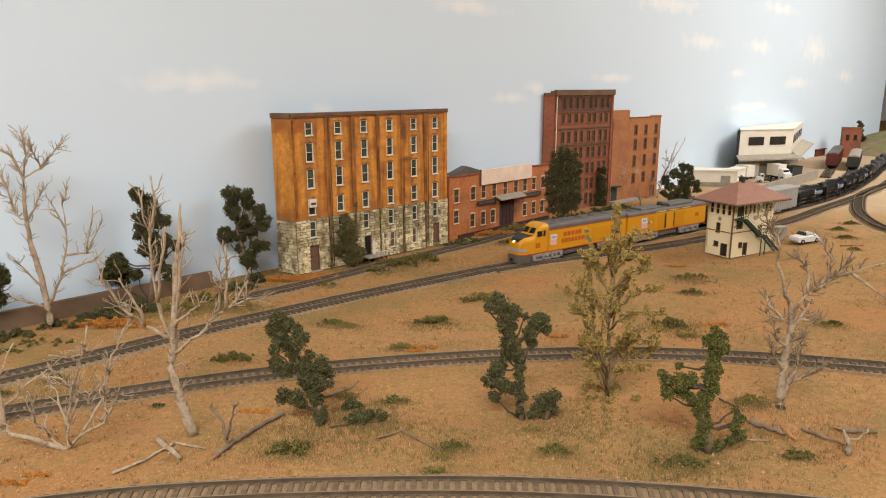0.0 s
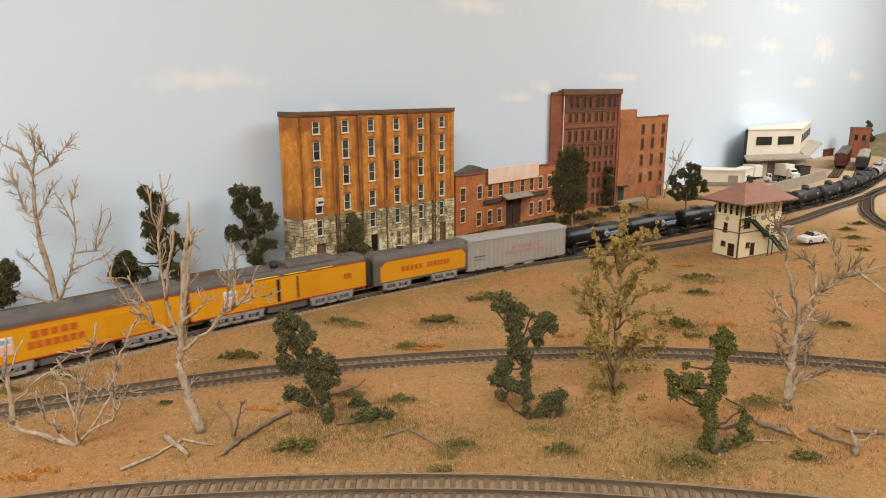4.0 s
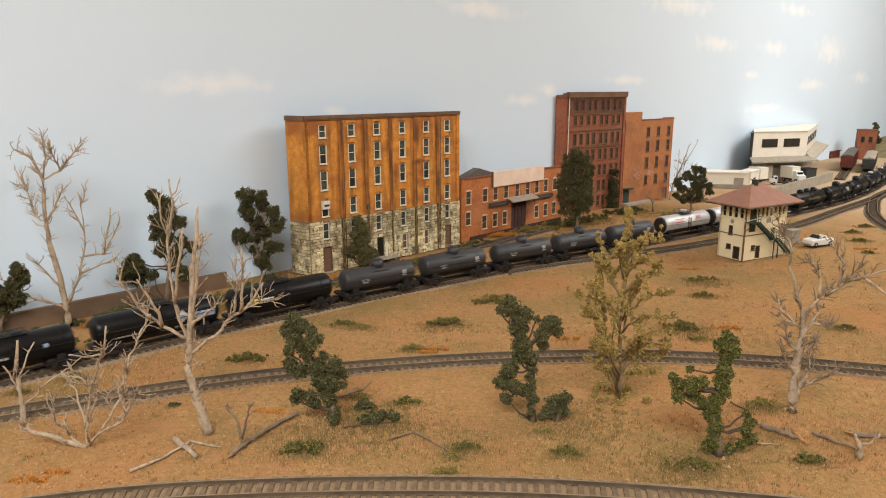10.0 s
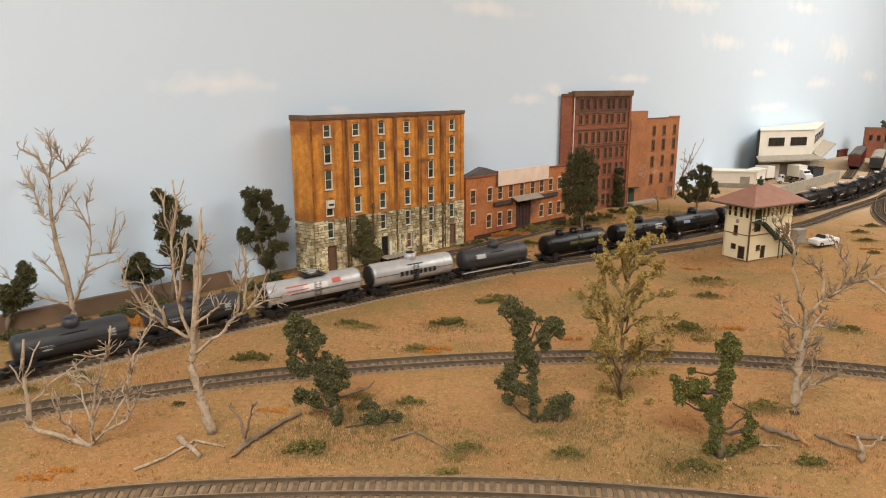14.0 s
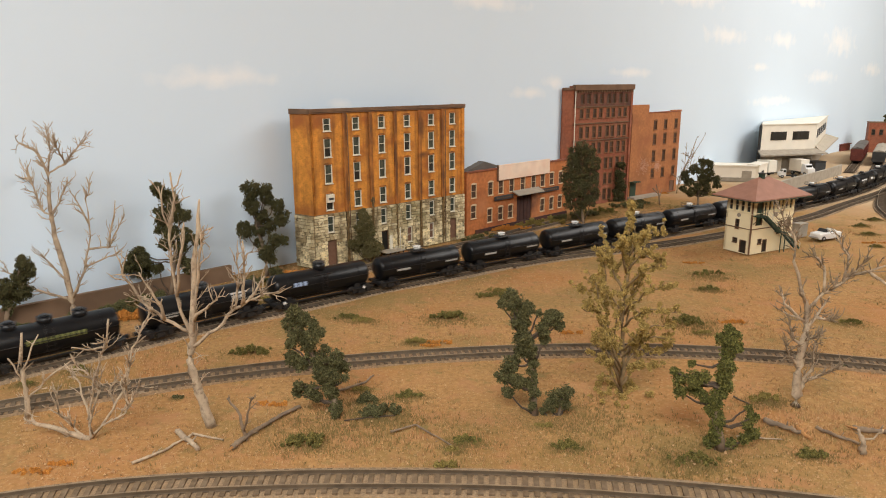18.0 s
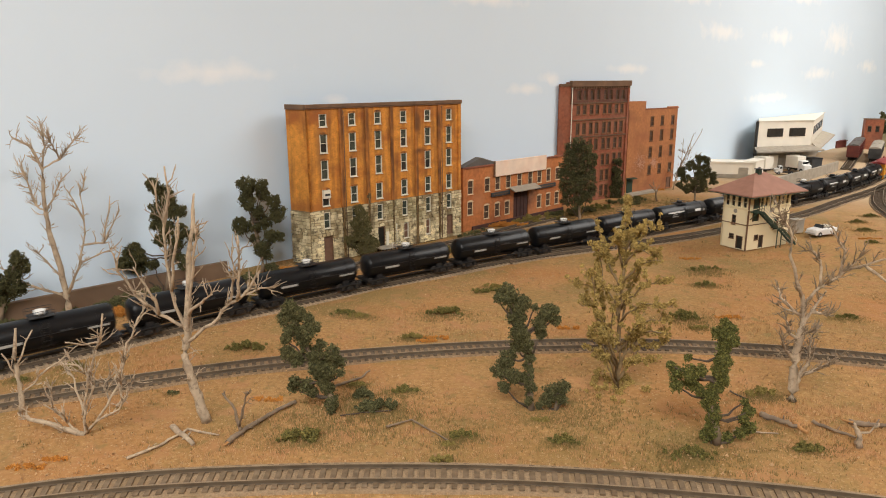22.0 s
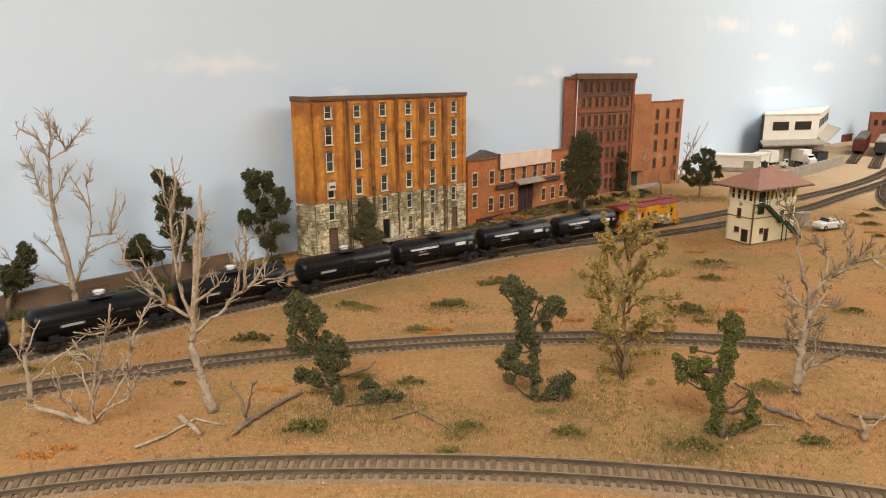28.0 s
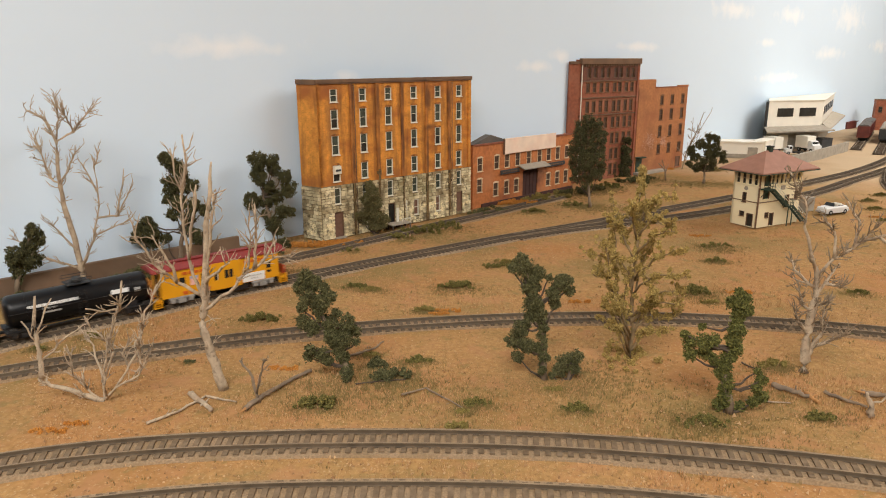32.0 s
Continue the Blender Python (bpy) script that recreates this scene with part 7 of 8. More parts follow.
# ---- loose cover of the ground ----
def scatter(name, label, n, seed, make, material):
    rng = random.Random(seed)
    V, Fc = [], []
    for _ in range(n):
        y = 0.30 + 0.95 * rng.random() ** 1.5
        x = rng.uniform(-0.66, 0.70) * y + 0.02
        if noise.noise(Vector((x * 7, y * 7, seed))) < rng.uniform(-0.5, 0.35):
            continue
        if any(abs(d) < 0.017 for d in (near_track(x, y),)):
            continue
        make(V, Fc, x, y, rng)
    me = bpy.data.meshes.new(name)
    me.from_pydata(V, [], Fc)
    me.materials.append(material)
    return tagged(new(name, me), label, name.replace("_", " "), kind="stuff")


TRACK_PTS = np.vstack([spline(p, 0.01)[0] for n, p in TRACKS])
TRACK_PTS = TRACK_PTS[(TRACK_PTS[:, 1] > 0.2) & (TRACK_PTS[:, 1] < 1.4) & (np.abs(TRACK_PTS[:, 0]) < 1.0)]


def near_track(x, y):
    return float(np.min(np.hypot(TRACK_PTS[:, 0] - x, TRACK_PTS[:, 1] - y)))


def pebble(V, Fc, x, y, rng):
    s = rng.uniform(0.0005, 0.0012) * (1.6 if rng.random() < 0.04 else 1)
    k = len(V)
    z = s * 0.3
    a = rng.uniform(0, 6.28)
    V += [Vector((x + s * math.cos(a + i * 2.09), y + s * math.sin(a + i * 2.09), z - s * 0.5)) for i in range(3)] + [Vector((x + rng.uniform(-.3, .3) * s, y + rng.uniform(-.3, .3) * s, z + s * rng.uniform(0.5, 0.9)))]
    Fc += [(k, k + 1, k + 3), (k + 1, k + 2, k + 3), (k + 2, k, k + 3)]


def tuft(V, Fc, x, y, rng):
    for _ in range(5):
        a, h, w = rng.uniform(0, 6.28), rng.uniform(0.0010, 0.0028), 0.00030
        k = len(V)
        bx, by = x + rng.gauss(0, .0012), y + rng.gauss(0, .0012)
        V += [Vector((bx - w * math.sin(a), by + w * math.cos(a), -0.001)), Vector((bx + w * math.sin(a), by - w * math.cos(a), -0.001)), Vector((bx + math.cos(a) * h * .5, by + math.sin(a) * h * .5, h))]
        Fc.append((k, k + 1, k + 2))


def fibre(V, Fc, x, y, rng):
    for _ in range(4):
        a, h, w = rng.uniform(0, 6.28), rng.uniform(0.0008, 0.0019), rng.uniform(0.00020, 0.00040)
        k = len(V)
        bx, by = x + rng.gauss(0, .0016), y + rng.gauss(0, .0016)
        V += [Vector((bx - w, by, -0.002)), Vector((bx + w, by, -0.002)), Vector((bx + math.cos(a) * h * .6, by + math.sin(a) * h * .6, h - 0.0005))]
        Fc.append((k, k + 1, k + 2))


scatter("gravel", "fine tan and rust gravel strewn over the ground", 9500, 3, pebble, M_GRAVEL)
scatter("static_grass", "short tan and rust static grass fibres over the ground", 34000, 5, fibre, M_FIBRE)
scatter("dry_grass", "short dry grass fibres on the sand", 2500, 8, tuft, M_TURF)

# olive turf worked in round the feet of trees and shrubs
rng = random.Random(77)
V, Fc = [], []
for fx, fy, fr in FEET:
    for _ in range(int(26000 * fr)):
        x, y = fx + rng.gauss(0.1, 1.3) * fr, fy + rng.gauss(-0.25, 0.8) * fr
        if near_track(x, y) > 0.019:
            fibre(V, Fc, x, y, rng)
me = bpy.data.meshes.new("turf")
me.from_pydata(V, [], Fc)
me.materials.append(M_TURF)
tagged(new("turf", me), "olive-brown scenic turf round trees and shrubs", "turf", kind="stuff")

# rubble stones of the warehouse
stones(STONE_WALL, 0.2967, 0.0775, STONE_AVOID, 4, 262)
stones(STONE_WALL, SIDE_L, 0.0775, [], 9, 38, SIDE_M)

# ---- the train: local +x points to the rear, -y to the open side of the layout, z from the rail top ----
def wheel_mesh(r):
    bm = bmesh.new()
    tube(bm, (0, -0.0012, 0), (0, 0.0012, 0), r, n=16)
    tube(bm, (0, 0.0012, 0), (0, 0.0018, 0), r * 1.12, n=16)
    tube(bm, (0, -0.0018, 0), (0, -0.0010, 0), r * 0.45, n=10)
    return to_mesh("wheel", bm, M_WHEEL)


WHEEL = wheel_mesh(0.0050)


def add_truck(parent, x, axles, step, material, side=0.0135):
    """A truck: two side frames with springs and journals in one casting, and its wheels."""
    bm = bmesh.new()
    half = step * (axles - 1) / 2
    for s in (-1, 1):
        y0, y1 = sorted((s * (side - 0.0012), s * (side + 0.0012)))
        zt = 0.0114 if axles > 2 else 0.0092
        box(bm, x - half - 0.004, x + half + 0.004, y0, y1, 0.0084 if axles > 2 else 0.0066, zt, 0.0005)
        for k in range(axles):
            cx = x - half + k * step
            ya, yb = sorted((s * (side - 0.0016), s * (side + 0.0022)))
            box(bm, cx - 0.0026, cx + 0.0026, ya, yb, 0.0022 if axles > 2 else 0.0030, 0.0086, 0.0006)
            if axles > 2:
                tube(bm, (cx, s * side, 0.0052), (cx, s * (side + 0.0030), 0.0052), 0.0016, n=10)
        for k in range(axles - 1):
            cx = x - half + (k + 0.5) * step
            ya, yb = sorted((s * (side - 0.0010), s * (side + 0.0016)))
            box(bm, cx - step * (0.36 if axles > 2 else 0.24), cx + step * (0.36 if axles > 2 else 0.24), ya, yb, 0.0010 if axles > 2 else 0.0020, 0.0040 if axles > 2 else 0.0066, 0.0005)
            for d in (-0.0013, 0.0013):
                tube(bm, (cx + d * (1.4 if axles > 2 else 1), s * side, 0.0028), (cx + d * (1.4 if axles > 2 else 1), s * side, 0.0088), 0.001, n=8)
    box(bm, x - 0.003, x + 0.003, -side, side, 0.0055, 0.0085)
    tr = part("truck", bm, material, parent)
    for k in range(axles):
        for s in (-1, 1):
            w = part("wheel", WHEEL, None, tr)
            w.matrix_basis = Matrix.Translation((x - half + k * step, s * (GAUGE / 2 + 0.0004), 0.0050)) @ Matrix.Diagonal((1, -s, 1, 1))
    return tr


def add_couplers(parent, half, z=0.0065):
    for s in (-1, 1):
        bm = bmesh.new()
        box(bm, *sorted((s * (half - 0.004), s * (half + 0.0035))), -0.0012, 0.0012, z - 0.001, z + 0.001)
        box(bm, *sorted((s * (half + 0.0025), s * (half + 0.0055))), -0.0022, 0.0022, z - 0.0018, z + 0.0018, 0.0005)
        part("coupler", bm, M_DARK, parent)


def plate(x0, x1, z0, z1, y=-0.0172, thick=0.0003):
    return boxm(x0, x1, y - thick, y + 0.0004, z0, z1)


def word_bars(x0, x1, z0, z1, n, y, gap=0.3):
    """A line of writing as n plain bars."""
    bm = bmesh.new()
    step = (x1 - x0) / n
    for i in range(n):
        box(bm, x0 + i * step, x0 + (i + 1 - gap) * step, y - 0.0003, y + 0.0004, z0, z1)
    return bm


def shield(parent, x0, x1, z0, z1):
    w, h = x1 - x0, z1 - z0
    sh = part("shield", plate(x0, x1, z0 + h * 0.1, z1), M_LABELW, parent, "pink and white painted shield emblem")
    part("shield_band", plate(x0 + w * 0.16, x1 - w * 0.16, z0 + h * 0.66, z1 - h * 0.12, -0.0175), M_LABELB, sh)
    bm = plate(x0 + w * 0.06, x1 - w * 0.06, z0 + h * 0.06, z0 + h * 0.56, -0.0175)
    part("shield_field", bm, M_SHIELD, sh)


def roof_fans(parent, xs, z, r=0.0065, y=0.0):
    for x in xs:
        bm = bmesh.new()
        tube(bm, (x, y, z - 0.002), (x, y, z + 0.0012), r, n=18)
        for k in range(6):
            a = math.pi * k / 6
            tube(bm, (x - r * 0.9 * math.cos(a), y - r * 0.9 * math.sin(a), z + 0.0013), (x + r * 0.9 * math.cos(a), y + r * 0.9 * math.sin(a), z + 0.0013), 0.0003, n=4)
        part("roof_fan", bm, M_GREY, parent, kind="stuff")


def turbine_cab():
    t = thing("diesel_locomotive", pose(0, 0, 0), "yellow and grey streamlined cab locomotive with red striping", "locomotive")
    nose = [(-0.1156, .0075, .026), (-0.1142, .0115, .0295), (-0.110, .0145, .0325), (-0.104, .0162, .0338), (-0.096, .0169, .0346), (-0.0885, .017, .0352)]
    secs = [(x, arch(w, .0125, zt, min(w, .007))) for x, w, zt in nose]
    secs += [(-0.0775, arch(.017, .0125, .0468, .007)), (-0.072, arch(.017, .0125, .0485, .007)), (-0.060, arch(.017, .0125, .0485, .007))]
    cab = part("cab_body", loft(secs, smooth=False), M_YELLOW, t)
    low = [(x, [(-w * 0.97, .0008), (-w, .0125), (w, .0125), (w * 0.97, .0008)]) for x, w in ((-0.1166, .0075), (-0.115, .0115), (-0.111, .0148), (-0.104, .0163), (-0.094, .0168))]
    part("pilot", loft(low), M_GREY, t, "dark grey snowplough pilot")
    red = [(x - 0.0003, [(-w - .0003, .0120), (-w - .0003, .0132), (w + .0003, .0132), (w + .0003, .0120)]) for x, w, _ in nose]
    part("stripe", loft(red + [(-0.060, [(-.0173, .0120), (-.0173, .0132), (.0173, .0132), (.0173, .0120)])]), M_STRIPE, t)
    # windshield panes, cab side window, door window
    for s in (-1, 1):
        bm = bmesh.new()
        d = Vector((0.011, 0, 0.0116)).normalized()
        nrm = Vector((-0.0116, 0, 0.011)).normalized()
        p0 = Vector((-0.0885, 0, 0.0352)) + d * 0.0032 + nrm * 0.0003
        ys = sorted((s * 0.0015, s * 0.0125))
        q = [p0 + Vector((0, ys[0], 0)), p0 + Vector((0, ys[1], 0)), p0 + d * 0.0085 + Vector((0, ys[1] - (0.0015 if s > 0 else 0), 0)), p0 + d * 0.0085 + Vector((0, ys[0] + (0.0015 if s < 0 else 0), 0))]
        a = [bm.verts.new(v) for v in q]
        b = [bm.verts.new(v - nrm * 0.001) for v in q]
        bm.faces.new(a)
        bm.faces.new(b[::-1])
        for i in range(4):
            bm.faces.new((a[i], b[i], b[(i + 1) % 4], a[(i + 1) % 4]))
        bmesh.ops.recalc_face_normals(bm, faces=bm.faces)
        part("windshield", bm, M_GLASS, cab)
        y = s * 0.0171
        for x0, x1 in ((-0.0835, -0.0735), (-0.0715, -0.0665)):
            part("side_window", boxm(x0, x1, y - 0.0003, y + 0.0003, 0.0335, 0.0405, 0.0001), M_GLASS, cab)
    bm = loft([(x, arch(w * 0.86, zt - 0.006, zt + 0.0003, .005)) for x, w, zt in nose[1:]])
    part("antiglare_panel", bm, M_DARK, cab, "matt black anti-glare nose top")
    part("headlamp", tubem((-0.1152, 0, 0.0285), (-0.1118, 0, 0.0295), 0.0014, n=14), M_LAMP, t, "lit warm headlamp")
    for s in (-1, 1):
        part("number_lamp", tubem((-0.1135, s * 0.0085, 0.0235), (-0.1105, s * 0.0085, 0.0235), 0.0016, n=10), M_LABELW, t)
    bm = loft([(x - 0.0004, [(-w - .0004, .0172), (-w - .0004, .0202), (w + .0004, .0202), (w + .0004, .0172)]) for x, w, _ in nose[:4]])
    part("nose_wing", bm, M_LABELB, t, "pale blue and silver nose wing emblem")
    body = part("hood_body", loft([(-0.060, arch(.017, .0125, .0398, .0004)), (0.1155, arch(.017, .0125, .0398, .0004))]), M_YELLOW, t)
    part("roof", loft([(-0.0615, arch(.0168, .0398, .0455, .0045)), (-0.055, arch(.0168, .0398, .0475, .006)), (0.1155, arch(.0168, .0398, .0475, .006))]), M_GREY, t, "dark grey roof")
    part("stripe", boxm(-0.060, 0.1156, -0.0173, 0.0173, 0.0391, 0.0400), M_STRIPE, t)
    part("stripe", boxm(-0.060, 0.1156, -0.0173, 0.0173, 0.0118, 0.0130), M_STRIPE, t)
    roof_fans(t, (-0.03, 0.02, 0.05, 0.08), 0.0475)
    part("frame", boxm(-0.094, 0.1150, -0.0125, 0.0125, 0.0085, 0.0122), M_GREY, t)
    part("fuel_tank", boxm(-0.024, 0.042, -0.0150, 0.0150, 0.0028, 0.0120, 0.002), M_GREY, t)
    part("air_tank", tubem((-0.034, -0.0135, 0.0065), (-0.026, -0.0135, 0.0065), 0.0028, n=12), M_GREY, t)
    shield(t, -0.0555, -0.0435, 0.0185, 0.0335)
    part("lettering", word_bars(-0.028, 0.013, 0.0290, 0.0345, 5, -0.0172), M_LETTER, t, "red painted lettering as bars")
    part("lettering", word_bars(-0.032, 0.018, 0.0205, 0.0260, 7, -0.0172), M_LETTER, t, "red painted lettering as bars")
    part("number", word_bars(-0.0860, -0.0760, 0.0195, 0.0262, 2, -0.0172), M_LETTER, t, "red unit number as bars")
    gr = part("radiator_grille", plate(0.036, 0.086, 0.0160, 0.0345), M_YELLOW, t)
    for k in range(12):
        part("grille_bar", boxm(0.0375 + k * 0.004, 0.0385 + k * 0.004, -0.0179, -0.0172, 0.0165, 0.0340), M_YELLOW, gr)
    for x in (-0.061, 0.094):
        part("door_seam", plate(x, x + 0.0004, 0.0135, 0.0375), M_STRIPE, body)
    add_truck(t, -0.0605, 4, 0.0185, M_TRUCKSILVER, 0.0160)
    add_truck(t, 0.081, 4, 0.0185, M_TRUCKSILVER, 0.0160)
    add_couplers(t, 0.1145)
    return t


def turbine_b():
    h = 0.1087
    t = thing("booster_locomotive", pose(0, 0, 0), "yellow and grey booster unit with grey roof boxes", "locomotive")
    part("body", loft([(-h, arch(.017, .0125, .0398, .0004)), (h, arch(.017, .0125, .0398, .0004))]), M_YELLOW, t)
    part("roof", loft([(-h, arch(.0168, .0398, .0455, .005)), (h, arch(.0168, .0398, .0455, .005))]), M_GREY, t, "dark grey roof")
    part("roof_box", loft([(-0.07, arch(.013, .0440, .0480, .002)), (-0.015, arch(.013, .0440, .0480, .002))]), M_GREY, t)
    part("roof_box", loft([(0.005, arch(.014, .0440, .0495, .003)), (0.070, arch(.014, .0440, .0495, .003))]), M_GREY, t)
    roof_fans(t, (-0.085, 0.085), 0.0455)
    part("exhaust_stack", tubem((-0.005, 0, 0.044), (-0.005, 0, 0.052), 0.005, 0.0045, 14), M_DARK, t)
    for z0, z1 in ((0.0391, 0.0400), (0.0118, 0.0130)):
        part("stripe", boxm(-h, h, -0.0173, 0.0173, z0, z1), M_STRIPE, t)
    part("frame", boxm(-h + .002, h - .002, -0.0125, 0.0125, 0.0085, 0.0122), M_GREY, t)
    part("equipment_box", boxm(-0.022, 0.028, -0.0150, 0.0150, 0.0030, 0.0120, 0.001), M_GREY, t)
    shield(t, -0.073, -0.0585, 0.0185, 0.0345)
    for x0, x1 in ((-0.053, -0.037), (-0.030, -0.013), (0.018, 0.046)):
        gr = part("grille", plate(x0, x1, 0.0150, 0.0370), M_YELLOW, t)
        k = x0 + 0.001
        while k < x1 - 0.001:
            part("grille_bar", boxm(k, k + 0.0008, -0.0179, -0.0172, 0.0158, 0.0362), M_YELLOW, gr)
            k += 0.003
    part("open_louvre", plate(-0.0105, -0.0065, 0.0145, 0.0370, -0.0171), M_DARK, t)
    part("open_louvre", plate(0.0145, 0.0165, 0.0145, 0.0370, -0.0171), M_DARK, t)
    for k in range(3):
        part("walkway_rail", tubem((-0.035 + k * 0.035, -0.0172, 0.0405), (-0.008 + k * 0.035, -0.0172, 0.0405), 0.0006, n=6), M_LABELY, t)
    part("number", word_bars(0.0775, 0.0885, 0.0245, 0.0300, 3, -0.0172), M_LETTER, t, "red unit number as bars")
    for s in (-1, 1):
        part("vestibule", loft([(s * h, [(-.008, .012), (-.008, .038), (.008, .038), (.008, .012)]), (s * (h + 0.004), [(-.007, .012), (-.007, .037), (.007, .037), (.007, .012)])]), M_DARK, t)
    add_truck(t, -0.058, 4, 0.0180, M_TRUCKSILVER, 0.0160)
    add_truck(t, 0.0605, 4, 0.0170, M_TRUCKSILVER, 0.0160)
    add_couplers(t, h - 0.001)
    return t


def fuel_tender():
    h = 0.078
    t = thing("fuel_tender", pose(0, 0, 0), "grey round-topped fuel tender with yellow side panels", "tender")
    secs = []
    for x, k in ((-h, .86), (-h + .003, .95), (-h + .008, 1.0), (h - .008, 1.0), (h - .003, .95), (h, .86)):
        secs.append((x, arch(.0166 * k, .0098, .0098 + .0352 * k, .010 * k)))
    part("tank", loft(secs), M_GREY, t, "dark grey tank shell")
    for s in (-1, 1):
        bm = bmesh.new()
        pts = [(-0.0695, 0.0125), (0.0660, 0.0125), (0.0665, 0.0300), (0.0600, 0.0360), (-0.0600, 0.0360), (-0.0695, 0.0300)]
        y = s * 0.0168
        a = [bm.verts.new((x, y + s * 0.0003, z)) for x, z in pts]
        b = [bm.verts.new((x, y - s * 0.0005, z)) for x, z in pts]
        bm.faces.new(a)
        bm.faces.new(b[::-1])
        for i in range(6):
            bm.faces.new((a[i], b[i], b[(i + 1) % 6], a[(i + 1) % 6]))
        bmesh.ops.recalc_face_normals(bm, faces=bm.faces)
        part("side_panel", bm, M_YELLOW, t, "yellow painted side panel")
    bm = bmesh.new()
    box(bm, -0.060, 0.060, -0.01725, -0.0167, 0.0358, 0.0366)
    part("stripe", bm, M_STRIPE, t)
    part("lettering", word_bars(-0.038, -0.004, 0.0215, 0.0275, 5, -0.0171), M_LETTER, t, "red painted lettering as bars")
    part("lettering", word_bars(0.002, 0.040, 0.0215, 0.0275, 7, -0.0171), M_LETTER, t, "red painted lettering as bars")
    part("frame", boxm(-h, h, -0.0120, 0.0120, 0.0080, 0.0105), M_GREY, t)
    part("walkway", boxm(-0.06, 0.06, -0.003, 0.003, 0.0446, 0.0456), M_GREY, t)
    for x in (-0.03, 0.02):
        part("filler_hatch", tubem((x, 0, 0.044), (x, 0, 0.0475), 0.004, n=14), M_DARK, t)
    for s in (-1, 1):
        part("ladder", boxm(*sorted((s * h, s * (h + .0008))), -0.012, -0.008, 0.008, 0.038), M_DARK, t)
    add_truck(t, -0.045, 3, 0.018, M_TRUCKSILVER, 0.0155)
    add_truck(t, 0.031, 3, 0.018, M_TRUCKSILVER, 0.0155)
    add_couplers(t, h - 0.001)
    return t


def reefer():
    h = 0.0915
    t = thing("refrigerator_car", pose(0, 0, 0), "pale grey ribbed refrigerator freight car with faded red lettering", "freight car")
    part("body", loft([(-h, arch(.0168, .0058, .0452, .0006)), (h, arch(.0168, .0058, .0452, .0006))]), M_REEFER, t)
    part("roof", loft([(-h - .0005, [(-.0172, .0452), (-.0165, .0468), (0, .0482), (.0165, .0468), (.0172, .0452)]), (h + .0005, [(-.0172, .0452), (-.0165, .0468), (0, .0482), (.0165, .0468), (.0172, .0452)])]), M_REEFER, t)
    part("top_rail", boxm(-h, h, -0.0176, -0.0168, 0.0440, 0.0456), M_LABELG, t)
    for k in range(22):
        x = -h + 0.004 + k * (2 * h - 0.008) / 21
        part("rib", boxm(x - .0004, x + .0004, -0.0172, 0.0172, 0.0065, 0.0440), M_REEFER, t)
    part("sill", boxm(-h, h, -0.0155, 0.0155, 0.0040, 0.0060), M_LABELG, t)
    part("lettering", word_bars(-0.012, 0.040, 0.0270, 0.0315, 5, -0.0174), M_LETTER_FADED, t, "faded red lettering as bars")
    part("lettering", word_bars(-0.025, 0.048, 0.0195, 0.0240, 7, -0.0174), M_LETTER_FADED, t, "faded red lettering as bars")
    part("stencil", word_bars(-0.080, -0.060, 0.0225, 0.0240, 3, -0.0174), M_GREY, t)
    part("stencil", word_bars(-0.080, -0.066, 0.0185, 0.0195, 3, -0.0174), M_GREY, t)
    part("underframe", boxm(-0.05, 0.05, -0.008, 0.008, 0.0025, 0.0045), M_DARK, t)
    for x in (-0.025, 0.012):
        part("underbody_box", boxm(x, x + 0.018, -0.0145, -0.006, 0.0010, 0.0045), M_LABELG, t)
    for s in (-1, 1):
        lad = part("ladder", boxm(*sorted((s * h, s * (h + .0006))), -0.0155, -0.0150, 0.006, 0.044), M_LABELG, t)
        for k in range(6):
            part("rung", boxm(*sorted((s * h, s * (h + .0008))), -0.0155, -0.0105, 0.009 + k * .006, 0.0094 + k * .006), M_LABELG, lad)
    add_truck(t, -0.066, 2, 0.0195, M_DARK)
    add_truck(t, 0.066, 2, 0.0195, M_DARK)
    add_couplers(t, h - 0.001)
    return t


def tank_shell(L, R, cz, n=28):
    """A lying cylinder with dished ends."""
    bm = bmesh.new()
    prof = [(-L / 2, 0.25), (-L / 2 + R * 0.04, 0.55), (-L / 2 + R * 0.12, 0.82), (-L / 2 + R * 0.26, 0.965), (-L / 2 + R * 0.40, 1.0)]
    prof = prof + [(-x, r) for x, r in prof[::-1]]
    rings = [[bm.verts.new((x, R * r * math.cos(a), cz + R * r * math.sin(a))) for a in (2 * math.pi * i / n for i in range(n))] for x, r in prof]
    for a, b in zip(rings, rings[1:]):
        for i in range(n):
            bm.faces.new((a[i], b[i], b[(i + 1) % n], a[(i + 1) % n])).smooth = True
    bm.faces.new(rings[0])
    bm.faces.new(rings[-1][::-1])
    bmesh.ops.recalc_face_normals(bm, faces=bm.faces)
    return bm


def curved(bm, x0, x1, a0, a1, R, cz, lift=0.00025, n=6):
    """A sheet wrapped on the tank between two angles (degrees up from its open side)."""
    rows = []
    for r in (R + lift, R - 0.0003):
        for x in (x0, x1):
            rows.append([bm.verts.new((x, -r * math.cos(radians(a)), cz + r * math.sin(radians(a)))) for a in np.linspace(a0, a1, n + 1)])
    o0, o1, i0, i1 = rows
    for i in range(n):
        bm.faces.new((o0[i], o1[i], o1[i + 1], o0[i + 1]))
    for p, q in ((o0, i0), (i1, o1)):
        for i in range(n):
            bm.faces.new((p[i], p[i + 1], q[i + 1], q[i]))
    bm.faces.new((o0[0], i0[0], i1[0], o1[0]))
    bm.faces.new((o0[-1], o1[-1], i1[-1], i0[-1]))
    return bm


